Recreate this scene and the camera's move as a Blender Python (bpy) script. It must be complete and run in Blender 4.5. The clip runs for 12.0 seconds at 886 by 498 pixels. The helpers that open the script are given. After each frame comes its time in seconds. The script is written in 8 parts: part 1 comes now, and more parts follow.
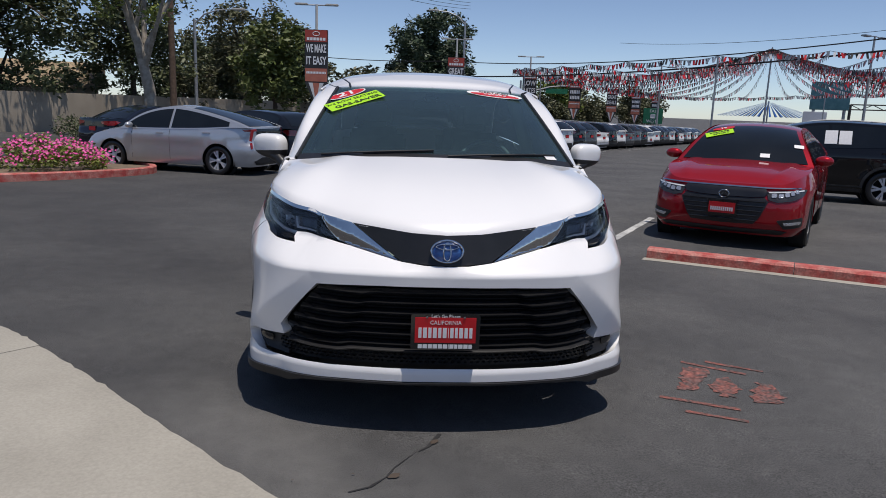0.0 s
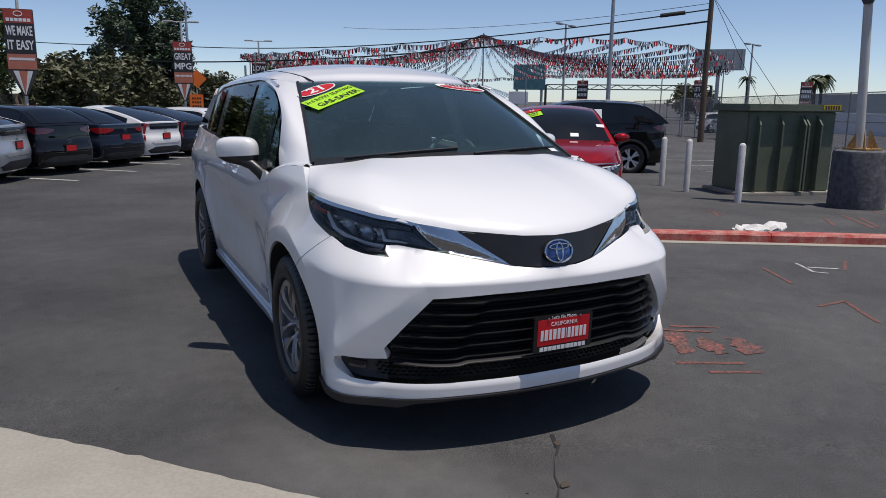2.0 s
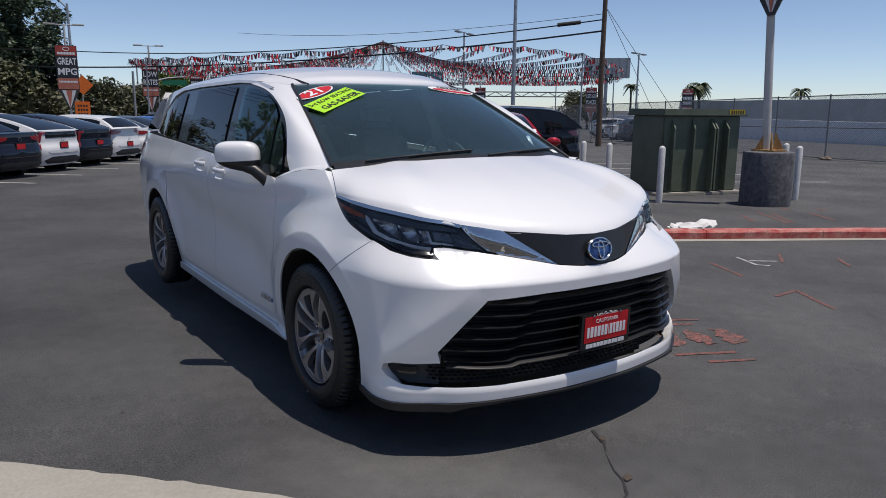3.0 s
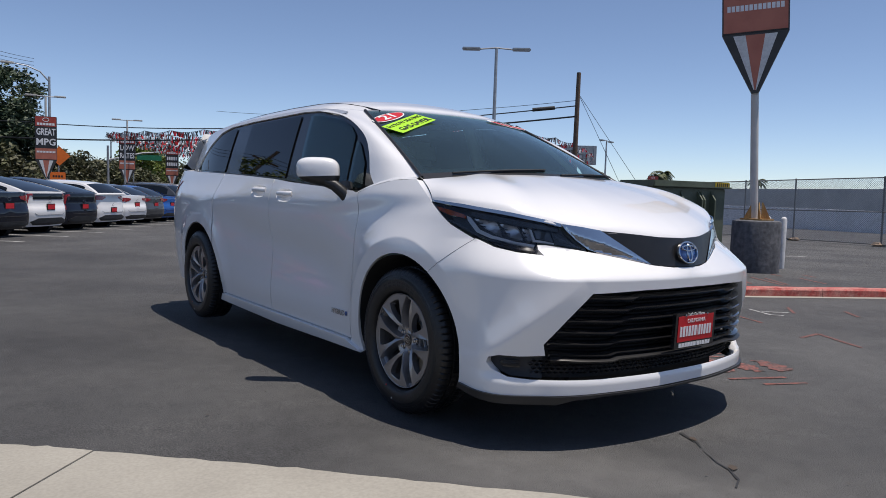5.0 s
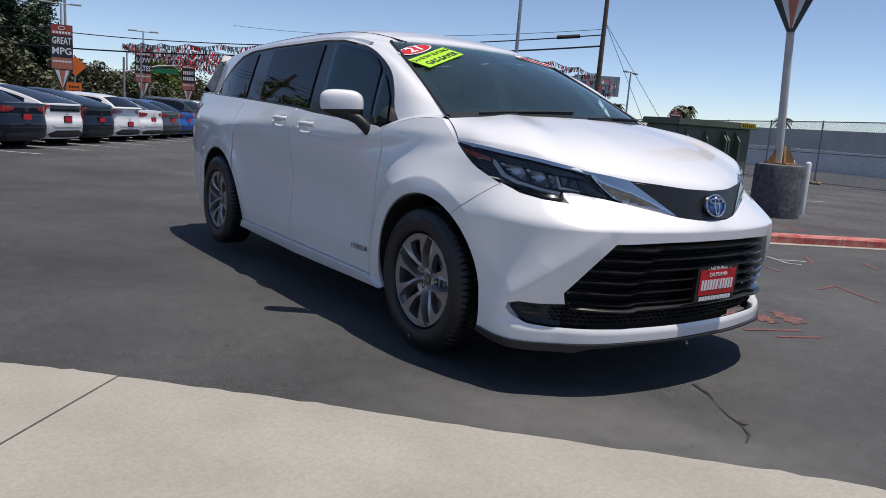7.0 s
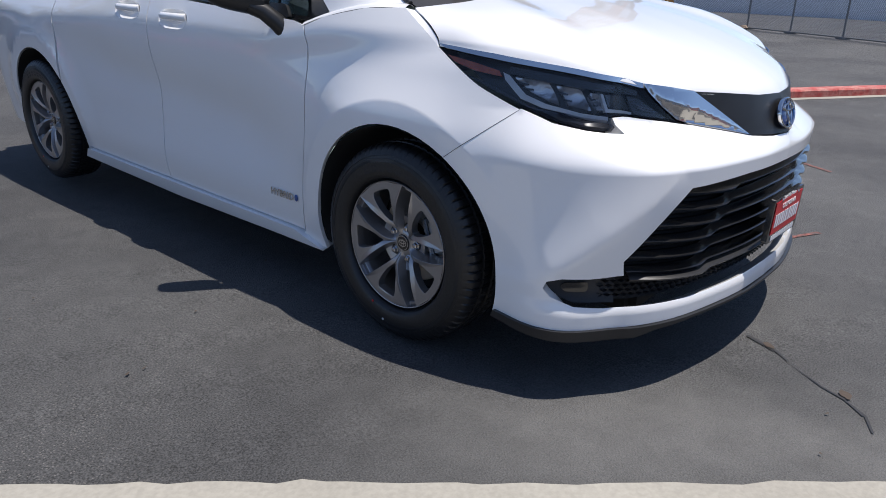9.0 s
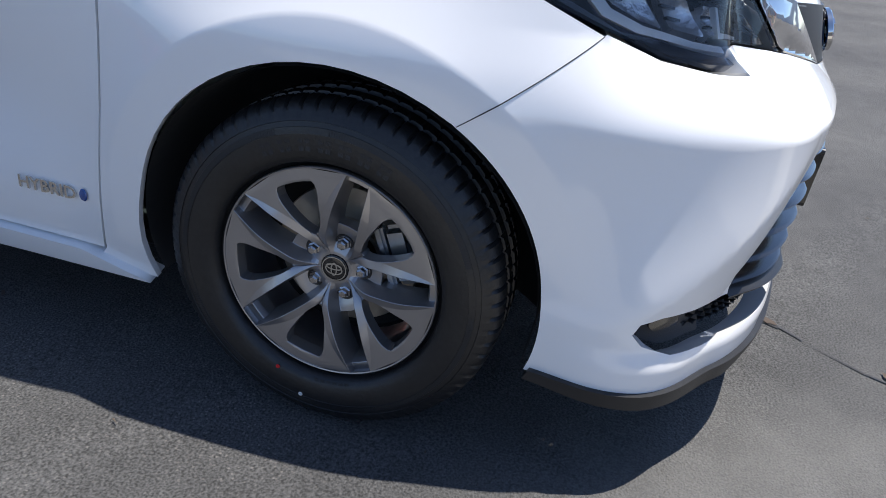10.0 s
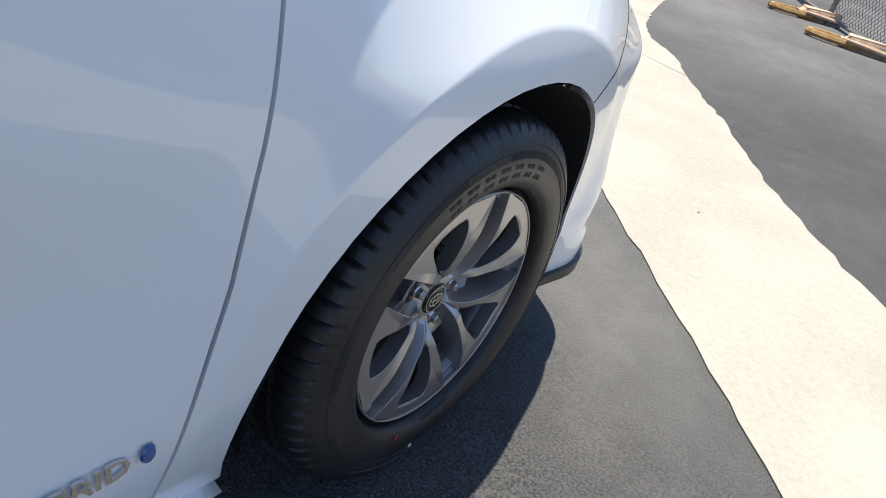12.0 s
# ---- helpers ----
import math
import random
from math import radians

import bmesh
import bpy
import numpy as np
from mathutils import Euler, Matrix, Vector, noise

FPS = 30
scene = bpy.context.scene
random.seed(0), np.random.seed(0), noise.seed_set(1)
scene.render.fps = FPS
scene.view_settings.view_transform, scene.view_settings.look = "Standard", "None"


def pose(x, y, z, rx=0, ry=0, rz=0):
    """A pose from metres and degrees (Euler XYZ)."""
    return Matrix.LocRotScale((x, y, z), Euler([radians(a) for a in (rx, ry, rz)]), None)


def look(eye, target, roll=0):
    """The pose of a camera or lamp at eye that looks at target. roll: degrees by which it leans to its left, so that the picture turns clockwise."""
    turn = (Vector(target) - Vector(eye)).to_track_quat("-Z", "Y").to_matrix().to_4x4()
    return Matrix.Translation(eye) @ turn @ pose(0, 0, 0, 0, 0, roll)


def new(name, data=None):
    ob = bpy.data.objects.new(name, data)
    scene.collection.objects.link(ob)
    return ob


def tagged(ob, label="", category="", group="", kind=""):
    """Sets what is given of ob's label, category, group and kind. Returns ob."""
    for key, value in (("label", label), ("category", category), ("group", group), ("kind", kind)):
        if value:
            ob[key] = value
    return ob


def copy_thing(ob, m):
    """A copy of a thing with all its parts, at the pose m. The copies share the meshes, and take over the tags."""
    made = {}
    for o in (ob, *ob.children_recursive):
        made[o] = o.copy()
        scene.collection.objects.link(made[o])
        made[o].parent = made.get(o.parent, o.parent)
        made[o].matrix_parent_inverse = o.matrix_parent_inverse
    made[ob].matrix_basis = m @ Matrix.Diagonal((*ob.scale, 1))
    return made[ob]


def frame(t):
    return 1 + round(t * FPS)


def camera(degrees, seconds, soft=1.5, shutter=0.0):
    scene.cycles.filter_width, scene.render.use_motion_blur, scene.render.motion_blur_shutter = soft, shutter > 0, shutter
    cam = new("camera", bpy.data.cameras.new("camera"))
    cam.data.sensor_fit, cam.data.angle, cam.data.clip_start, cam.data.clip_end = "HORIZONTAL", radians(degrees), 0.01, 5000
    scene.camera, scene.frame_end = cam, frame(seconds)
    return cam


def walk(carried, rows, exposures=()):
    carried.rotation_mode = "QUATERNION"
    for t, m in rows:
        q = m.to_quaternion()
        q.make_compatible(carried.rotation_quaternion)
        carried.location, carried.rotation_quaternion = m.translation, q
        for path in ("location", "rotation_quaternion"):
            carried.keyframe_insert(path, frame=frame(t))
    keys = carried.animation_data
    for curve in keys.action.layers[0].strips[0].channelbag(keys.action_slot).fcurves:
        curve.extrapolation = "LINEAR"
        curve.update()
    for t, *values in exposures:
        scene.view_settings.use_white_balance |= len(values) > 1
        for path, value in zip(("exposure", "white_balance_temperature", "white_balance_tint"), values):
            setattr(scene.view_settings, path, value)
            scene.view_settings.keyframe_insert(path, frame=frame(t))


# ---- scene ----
cam = camera(63.1, 12.0, soft=0.9)
PATH = [
    (0, (-0.247, -4.08, 1.481), (-0.101, -2.123, 1.098), 2.1),
    (0.5, (-0.685, -3.97, 1.476), (-0.337, -2.04, 1.084), 2.2),
    (1, (-1.113, -3.876, 1.488), (-0.569, -1.989, 1.109), 2.3),
    (1.5, (-1.517, -3.731, 1.5), (-0.805, -1.901, 1.116), 2.2),
    (2, (-1.814, -3.509, 1.502), (-0.951, -1.751, 1.096), 0.7),
    (2.5, (-2.137, -3.314, 1.47), (-1.126, -1.632, 1.082), -0.5),
    (2.7, (-2.231, -3.254, 1.482), (-1.175, -1.602, 1.086), -0.0),
    (4.3, (-2.819, -2.928, 1.206), (-1.595, -1.369, 0.936), 0.9),
    (4.5, (-2.878, -2.961, 1.157), (-1.662, -1.391, 0.923), 1.2),
    (5, (-2.939, -2.954, 1.1), (-1.739, -1.362, 0.945), 1.8),
    (5.5, (-2.955, -2.936, 1.079), (-1.748, -1.351, 0.904), 2.6),
    (6, (-2.97, -2.913, 1.074), (-1.763, -1.331, 0.873), 3.6),
    (6.5, (-2.956, -2.915, 1.098), (-1.769, -1.327, 0.84), 3.5),
    (7, (-2.959, -2.902, 1.167), (-1.795, -1.315, 0.809), 4.2),
    (7.5, (-2.932, -2.874, 1.274), (-1.786, -1.338, 0.703), 5.6),
    (7.7, (-2.914, -2.828, 1.312), (-1.752, -1.323, 0.694), 5.7),
    (9.3, (-2.517, -1.346, 1.246), (-1.032, -0.250, 0.475), 3.0),
    (9.5, (-2.396, -1.089, 1.197), (-0.832, -0.157, 0.369), 6.2),
    (10, (-2.133, -0.513, 1.111), (-0.405, -0.105, 0.190), 6.9),
    (10.2, (-2.030, -0.327, 1.057), (-0.285, -0.184, 0.089), 8.7),
    (10.5, (-1.855, -0.054, 1.021), (-0.151, -0.213, -0.014), 9.9),
    (10.8, (-1.711, 0.197, 0.977), (-0.121, -0.307, -0.127), 12.5),
    (11, (-1.634, 0.352, 0.993), (-0.167, -0.396, -0.141), 14.5),
    (11.5, (-1.504, 0.644, 0.992), (-0.243, -0.442, -0.117), 12.2),
    (11.7, (-1.454, 0.756, 1.001), (-0.340, -0.499, -0.086), 12.3),
    (12, (-1.438, 0.931, 1.100), (-0.583, -0.560, 0.077), 16.1),
]
# stops, kelvin and tint of the camera's picture
TONE = ((0, 0.11, 6780, 13.5), (2.7, 0.12, 6770, 13.5), (4.3, 0.30, 6840, 13.5), (7.5, 0.38, 6770, 13), (9.5, 0.86, 6550, 12), (10.0, 1.13, 6600, 11), (10.5, 1.62, 6850, 10), (11.0, 2.22, 7200, 10), (11.5, 1.94, 7650, 10), (12.0, 1.36, 7000, 9))
walk(cam, [(t, look(eye, target, roll)) for t, eye, target, roll in PATH], exposures=TONE)

# ---- world, sun and exposure ----
SUN = Vector((0.155, -0.19, 1.0)).normalized()
world = bpy.data.worlds.new("sky")
scene.world = world
world.use_nodes = True
wn = world.node_tree.nodes
sky = wn.new("ShaderNodeTexSky")
sky.sky_type, sky.sun_disc = "NISHITA", False
sky.sun_elevation = math.asin(SUN.z)
sky.sun_rotation = math.atan2(SUN.x, SUN.y)
sky.altitude, sky.air_density, sky.dust_density, sky.ozone_density = 20, 0.60, 0.20, 2.4
wn["Background"].inputs[1].default_value = 0.110
world.node_tree.links.new(sky.outputs[0], wn["Background"].inputs[0])
sun_data = bpy.data.lights.new("sun", "SUN")
sun_data.energy, sun_data.angle, sun_data.color = 3.3, radians(0.53), (1.0, 0.965, 0.91)
sun_lamp = new("sun", sun_data)
sun_lamp.matrix_world = look(SUN * 60, (0, 0, 0))
scene.view_settings.exposure = 0.0


# ---- materials ----
def surf(name, c1, c2=None, scale=3.0, rough=0.6, metal=0.0, bump=0.0, bscale=60.0, coat=0.0, fine=0.0, fscale=200.0, rvar=0.0, spec=0.5):
    """A surface with cloudy variation between two colours, fine grain and bump."""
    m = bpy.data.materials.new(name)
    m.use_nodes = True
    nt = m.node_tree
    b = nt.nodes["Principled BSDF"]
    b.inputs["Roughness"].default_value, b.inputs["Metallic"].default_value = rough, metal
    b.inputs["Coat Weight"].default_value, b.inputs["Coat Roughness"].default_value = coat, 0.03
    b.inputs["Specular IOR Level"].default_value = spec
    b.inputs["Base Color"].default_value = (*c1, 1)
    tc = nt.nodes.new("ShaderNodeTexCoord")

    def cloud(s, detail=5.0):
        n = nt.nodes.new("ShaderNodeTexNoise")
        n.inputs["Scale"].default_value, n.inputs["Detail"].default_value = s, detail
        nt.links.new(tc.outputs["Object"], n.inputs["Vector"])
        return n
    if c2:
        mix = nt.nodes.new("ShaderNodeMix")
        mix.data_type = "RGBA"
        mix.inputs["A"].default_value, mix.inputs["B"].default_value = (*c1, 1), (*c2, 1)
        n = cloud(scale)
        ramp = nt.nodes.new("ShaderNodeMapRange")
        ramp.inputs["From Min"].default_value, ramp.inputs["From Max"].default_value = 0.35, 0.65
        nt.links.new(n.outputs["Fac"], ramp.inputs["Value"])
        nt.links.new(ramp.outputs[0], mix.inputs["Factor"])
        out = mix.outputs["Result"]
        if fine:
            mul = nt.nodes.new("ShaderNodeMix")
            mul.data_type, mul.blend_type = "RGBA", "MULTIPLY"
            mul.inputs["Factor"].default_value = 1.0
            g = cloud(fscale, 2.0)
            r2 = nt.nodes.new("ShaderNodeMapRange")
            r2.inputs["From Min"].default_value, r2.inputs["From Max"].default_value = 0.3, 0.7
            r2.inputs["To Min"].default_value, r2.inputs["To Max"].default_value = 1 - fine, 1 + fine
            nt.links.new(g.outputs["Fac"], r2.inputs["Value"])
            nt.links.new(out, mul.inputs["A"])
            nt.links.new(r2.outputs[0], mul.inputs["B"])
            out = mul.outputs["Result"]
        nt.links.new(out, b.inputs["Base Color"])
    if rvar:
        n = cloud(scale * 3)
        r3 = nt.nodes.new("ShaderNodeMapRange")
        r3.inputs["To Min"].default_value, r3.inputs["To Max"].default_value = rough - rvar, rough + rvar
        nt.links.new(n.outputs["Fac"], r3.inputs["Value"])
        nt.links.new(r3.outputs[0], b.inputs["Roughness"])
    if bump:
        n = cloud(bscale)
        bp = nt.nodes.new("ShaderNodeBump")
        bp.inputs["Strength"].default_value, bp.inputs["Distance"].default_value = bump, 0.01
        nt.links.new(n.outputs["Fac"], bp.inputs["Height"])
        nt.links.new(bp.outputs[0], b.inputs["Normal"])
    return m


def glass(name, tint, gloss_rough=0.02, ior=1.5, sheen=(0.8, 0.8, 0.8), sky_veil=0.0):
    """Sheet glass: tinted see-through with a Fresnel gloss and a teal diffuse film standing in for reflected sky."""
    m = bpy.data.materials.new(name)
    m.use_nodes = True
    nt = m.node_tree
    nt.nodes.remove(nt.nodes["Principled BSDF"])
    tr, gl = nt.nodes.new("ShaderNodeBsdfTransparent"), nt.nodes.new("ShaderNodeBsdfGlossy")
    fr, mx = nt.nodes.new("ShaderNodeFresnel"), nt.nodes.new("ShaderNodeMixShader")
    tr.inputs[0].default_value = (*tint, 1)
    gl.inputs["Roughness"].default_value = gloss_rough
    gl.inputs["Color"].default_value = (*sheen, 1)
    fr.inputs[0].default_value = ior
    nt.links.new(fr.outputs[0], mx.inputs[0])
    nt.links.new(tr.outputs[0], mx.inputs[1])
    nt.links.new(gl.outputs[0], mx.inputs[2])
    out = mx.outputs[0]
    # teal diffuse mix puts the reflected sky's pale veil into the glass colour
    if sky_veil:
        df, md = nt.nodes.new("ShaderNodeBsdfDiffuse"), nt.nodes.new("ShaderNodeMixShader")
        df.inputs[0].default_value = (0.40, 0.64, 0.68, 1)
        tc, ns, rg = nt.nodes.new("ShaderNodeTexCoord"), nt.nodes.new("ShaderNodeTexNoise"), nt.nodes.new("ShaderNodeMapRange")
        ns.inputs["Scale"].default_value, ns.inputs["Detail"].default_value = 3.0, 6.0
        rg.inputs["To Min"].default_value, rg.inputs["To Max"].default_value = sky_veil * 0.7, sky_veil * 1.3
        nt.links.new(tc.outputs["Object"], ns.inputs["Vector"])
        nt.links.new(ns.outputs["Fac"], rg.inputs["Value"])
        nt.links.new(rg.outputs[0], md.inputs[0])
        nt.links.new(out, md.inputs[1])
        nt.links.new(df.outputs[0], md.inputs[2])
        out = md.outputs[0]
    nt.links.new(out, nt.nodes["Material Output"].inputs[0])
    return m


def ground_material(name, base, light, speck, worn=False):
    """Worn asphalt: broad sealed and bleached areas, stone specks, fine relief; worn: a bleached belt where the seal
    has gone, along the concrete strip, and a broad tone rising along x.
    """
    m = surf(name, base, light, 0.55, 0.86, bump=0.9, bscale=170.0, fine=0.62, fscale=170.0, spec=0.4)
    nt = m.node_tree
    b = nt.nodes["Principled BSDF"]
    link = b.inputs["Base Color"].links[0]
    src = link.from_socket
    tc = next(n for n in nt.nodes if n.type == "TEX_COORD")
    v = nt.nodes.new("ShaderNodeTexVoronoi")
    v.inputs["Scale"].default_value = 95.0
    nt.links.new(tc.outputs["Object"], v.inputs["Vector"])
    lt = nt.nodes.new("ShaderNodeMath")
    lt.operation, lt.inputs[1].default_value = "LESS_THAN", 0.27
    nt.links.new(v.outputs["Distance"], lt.inputs[0])
    n2 = nt.nodes.new("ShaderNodeTexNoise")
    n2.inputs["Scale"].default_value, n2.inputs["Detail"].default_value = 1.1, 6.0
    nt.links.new(tc.outputs["Object"], n2.inputs["Vector"])
    gate = nt.nodes.new("ShaderNodeMapRange")
    gate.inputs["From Min"].default_value, gate.inputs["From Max"].default_value = 0.42, 0.66
    nt.links.new(n2.outputs["Fac"], gate.inputs["Value"])
    pick = nt.nodes.new("ShaderNodeMath")
    pick.operation = "MULTIPLY"
    nt.links.new(lt.outputs[0], pick.inputs[0])
    nt.links.new(gate.outputs[0], pick.inputs[1])
    rnd = nt.nodes.new("ShaderNodeMath")
    rnd.operation = "MULTIPLY"
    sep = nt.nodes.new("ShaderNodeSeparateColor")
    nt.links.new(v.outputs["Color"], sep.inputs[0])
    nt.links.new(pick.outputs[0], rnd.inputs[0])
    nt.links.new(sep.outputs[0], rnd.inputs[1])
    mx = nt.nodes.new("ShaderNodeMix")
    mx.data_type = "RGBA"
    mx.inputs["B"].default_value = (*speck, 1)
    nt.links.new(rnd.outputs[0], mx.inputs["Factor"])
    nt.links.new(src, mx.inputs["A"])
    out = mx.outputs["Result"]
    if worn:
        # distance from the strip's straight middle, broken up by noise
        at = nt.nodes.new("ShaderNodeVectorMath")
        at.operation, at.inputs[1].default_value = "DOT_PRODUCT", (0.745, 0.667, 0.0)
        nt.links.new(tc.outputs["Object"], at.inputs[0])
        n3 = nt.nodes.new("ShaderNodeTexNoise")
        n3.inputs["Scale"].default_value, n3.inputs["Detail"].default_value = 1.6, 7.0
        nt.links.new(tc.outputs["Object"], n3.inputs["Vector"])
        wob = nt.nodes.new("ShaderNodeMath")
        wob.operation, wob.inputs[1].default_value, wob.inputs[2].default_value = "MULTIPLY_ADD", 0.9, 1.17
        nt.links.new(n3.outputs["Fac"], wob.inputs[0])
        gap = nt.nodes.new("ShaderNodeMath")
        gap.operation = "SUBTRACT"
        nt.links.new(at.outputs["Value"], gap.inputs[0])
        nt.links.new(wob.outputs[0], gap.inputs[1])
        far = nt.nodes.new("ShaderNodeMath")
        far.operation = "ABSOLUTE"
        base_ = nt.nodes.new("ShaderNodeMath")
        base_.operation, base_.inputs[1].default_value = "ADD", 2.95
        nt.links.new(gap.outputs[0], base_.inputs[0])
        nt.links.new(base_.outputs[0], far.inputs[0])
        belt_ = nt.nodes.new("ShaderNodeMapRange")
        belt_.inputs["From Min"].default_value, belt_.inputs["From Max"].default_value = 0.46, 0.12
        nt.links.new(far.outputs[0], belt_.inputs["Value"])
        grit = nt.nodes.new("ShaderNodeTexVoronoi")
        grit.inputs["Scale"].default_value = 240.0
        nt.links.new(tc.outputs["Object"], grit.inputs["Vector"])
        tone = nt.nodes.new("ShaderNodeMix")
        tone.data_type = "RGBA"
        tone.inputs["A"].default_value, tone.inputs["B"].default_value = (0.185, 0.18, 0.17, 1), (0.11, 0.11, 0.107, 1)
        nt.links.new(grit.outputs["Distance"], tone.inputs["Factor"])
        wear = nt.nodes.new("ShaderNodeMix")
        wear.data_type = "RGBA"
        share = nt.nodes.new("ShaderNodeMath")
        share.operation, share.inputs[1].default_value = "MULTIPLY", 0.75
        run = nt.nodes.new("ShaderNodeVectorMath")
        run.operation, run.inputs[1].default_value = "DOT_PRODUCT", (0.667, -0.745, 0.0)
        nt.links.new(tc.outputs["Object"], run.inputs[0])
        mid_ = nt.nodes.new("ShaderNodeMath")
        mid_.operation, mid_.inputs[1].default_value = "SUBTRACT", 0.35
        nt.links.new(run.outputs["Value"], mid_.inputs[0])
        off_ = nt.nodes.new("ShaderNodeMath")
        off_.operation = "ABSOLUTE"
        nt.links.new(mid_.outputs[0], off_.inputs[0])
        ends = nt.nodes.new("ShaderNodeMapRange")
        ends.inputs["From Min"].default_value, ends.inputs["From Max"].default_value = 1.3, 0.5
        nt.links.new(off_.outputs[0], ends.inputs["Value"])
        both = nt.nodes.new("ShaderNodeMath")
        both.operation = "MULTIPLY"
        nt.links.new(belt_.outputs[0], both.inputs[0])
        nt.links.new(ends.outputs[0], both.inputs[1])
        nt.links.new(both.outputs[0], share.inputs[0])
        nt.links.new(share.outputs[0], wear.inputs["Factor"])
        nt.links.new(out, wear.inputs["A"])
        nt.links.new(tone.outputs["Result"], wear.inputs["B"])
        out = wear.outputs["Result"]
        # tone multiplied into the colour: rises along x and past y -3.4, hand-wide mottles all over
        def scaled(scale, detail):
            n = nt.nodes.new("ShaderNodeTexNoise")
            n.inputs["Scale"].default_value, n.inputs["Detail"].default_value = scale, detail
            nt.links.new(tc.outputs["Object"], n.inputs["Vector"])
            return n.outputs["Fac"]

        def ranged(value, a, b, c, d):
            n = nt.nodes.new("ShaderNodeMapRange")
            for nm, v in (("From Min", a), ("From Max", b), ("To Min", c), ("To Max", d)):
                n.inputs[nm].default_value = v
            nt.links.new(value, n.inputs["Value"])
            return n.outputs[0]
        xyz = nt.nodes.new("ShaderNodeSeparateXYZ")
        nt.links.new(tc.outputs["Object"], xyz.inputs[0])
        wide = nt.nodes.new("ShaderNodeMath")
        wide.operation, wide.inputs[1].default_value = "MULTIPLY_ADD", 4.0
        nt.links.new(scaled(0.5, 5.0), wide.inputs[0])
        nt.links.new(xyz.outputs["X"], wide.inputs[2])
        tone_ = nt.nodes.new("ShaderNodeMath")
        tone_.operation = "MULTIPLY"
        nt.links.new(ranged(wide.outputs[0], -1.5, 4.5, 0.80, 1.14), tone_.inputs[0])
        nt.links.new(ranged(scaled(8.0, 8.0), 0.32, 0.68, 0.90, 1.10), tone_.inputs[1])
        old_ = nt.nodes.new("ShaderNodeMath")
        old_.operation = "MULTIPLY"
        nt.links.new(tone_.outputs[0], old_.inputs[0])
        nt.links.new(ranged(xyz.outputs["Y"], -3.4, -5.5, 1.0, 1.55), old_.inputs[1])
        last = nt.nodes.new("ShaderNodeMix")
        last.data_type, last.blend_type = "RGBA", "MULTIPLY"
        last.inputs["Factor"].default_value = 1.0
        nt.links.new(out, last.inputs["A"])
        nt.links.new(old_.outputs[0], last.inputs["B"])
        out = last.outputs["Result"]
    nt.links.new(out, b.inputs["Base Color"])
    return m


M = {}
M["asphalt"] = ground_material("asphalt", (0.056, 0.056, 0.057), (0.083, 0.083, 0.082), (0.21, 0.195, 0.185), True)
M["concrete"] = surf("concrete", (0.36, 0.34, 0.29), (0.295, 0.277, 0.235), 1.4, 0.85, bump=0.14, bscale=90.0, fine=0.08, fscale=70.0)
M["kerb_red"] = surf("kerb_red", (0.42, 0.06, 0.05), (0.50, 0.22, 0.18), 7.0, 0.7, bump=0.4, bscale=50.0, fine=0.25, fscale=50.0)
M["paint_red"] = surf("marking_paint_red", (0.23, 0.078, 0.062), (0.085, 0.066, 0.062), 26.0, 0.9, fine=0.6, fscale=60.0)
M["paint_white"] = surf("marking_paint_white", (0.55, 0.55, 0.53), (0.3, 0.3, 0.29), 6.0, 0.8, fine=0.3, fscale=40.0)
M["white_paint"] = surf("white_car_paint", (0.84, 0.84, 0.835), (0.82, 0.82, 0.82), 1.2, 0.32, coat=1.0)
M["black_gloss"] = surf("black_gloss_plastic", (0.010, 0.010, 0.011), (0.014, 0.014, 0.015), 5.0, 0.16, coat=0.4)
M["black_satin"] = surf("black_satin_plastic", (0.012, 0.012, 0.013), (0.02, 0.02, 0.021), 8.0, 0.38, bump=0.06, bscale=400.0)
M["black_matt"] = surf("black_textured_plastic", (0.018, 0.018, 0.019), (0.03, 0.03, 0.031), 6.0, 0.6, bump=0.2, bscale=500.0)
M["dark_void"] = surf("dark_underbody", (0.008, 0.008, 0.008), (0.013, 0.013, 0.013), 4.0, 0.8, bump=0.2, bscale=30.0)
M["chrome"] = surf("chrome", (0.66, 0.66, 0.66), (0.60, 0.60, 0.60), 3.0, 0.07, 1.0)
M["alloy"] = surf("silver_alloy_paint", (0.37, 0.358, 0.358), (0.335, 0.325, 0.325), 6.0, 0.34, 0.8, bump=0.02, bscale=900.0, coat=0.6)
M["alloy_inner"] = surf("silver_alloy_inner", (0.24, 0.245, 0.26), (0.20, 0.205, 0.22), 6.0, 0.38, 0.7, coat=0.4)
M["rubber"] = surf("tyre_rubber", (0.011, 0.011, 0.012), (0.016, 0.0155, 0.015), 5.0, 0.40, bump=0.10, bscale=120.0, fine=0.2, fscale=80.0, rvar=0.08)
M["rubber_tread"] = surf("tyre_tread_rubber", (0.02, 0.02, 0.021), (0.034, 0.033, 0.032), 9.0, 0.75, bump=0.2, bscale=160.0)
M["disc_steel"] = surf("brake_disc_steel", (0.46, 0.41, 0.34), (0.34, 0.29, 0.23), 14.0, 0.45, 0.6, bump=0.05, bscale=200.0)
M["steel"] = surf("grey_steel", (0.42, 0.44, 0.46), (0.32, 0.33, 0.35), 8.0, 0.35, 0.9)
M["nut"] = surf("chrome_nut", (0.50, 0.50, 0.51), (0.40, 0.40, 0.41), 8.0, 0.24, 1.0)
M["glass_front"] = glass("windscreen_glass", (0.64, 0.88, 0.88), 0.02, 1.80, (0.78, 0.95, 0.98), 0.042)
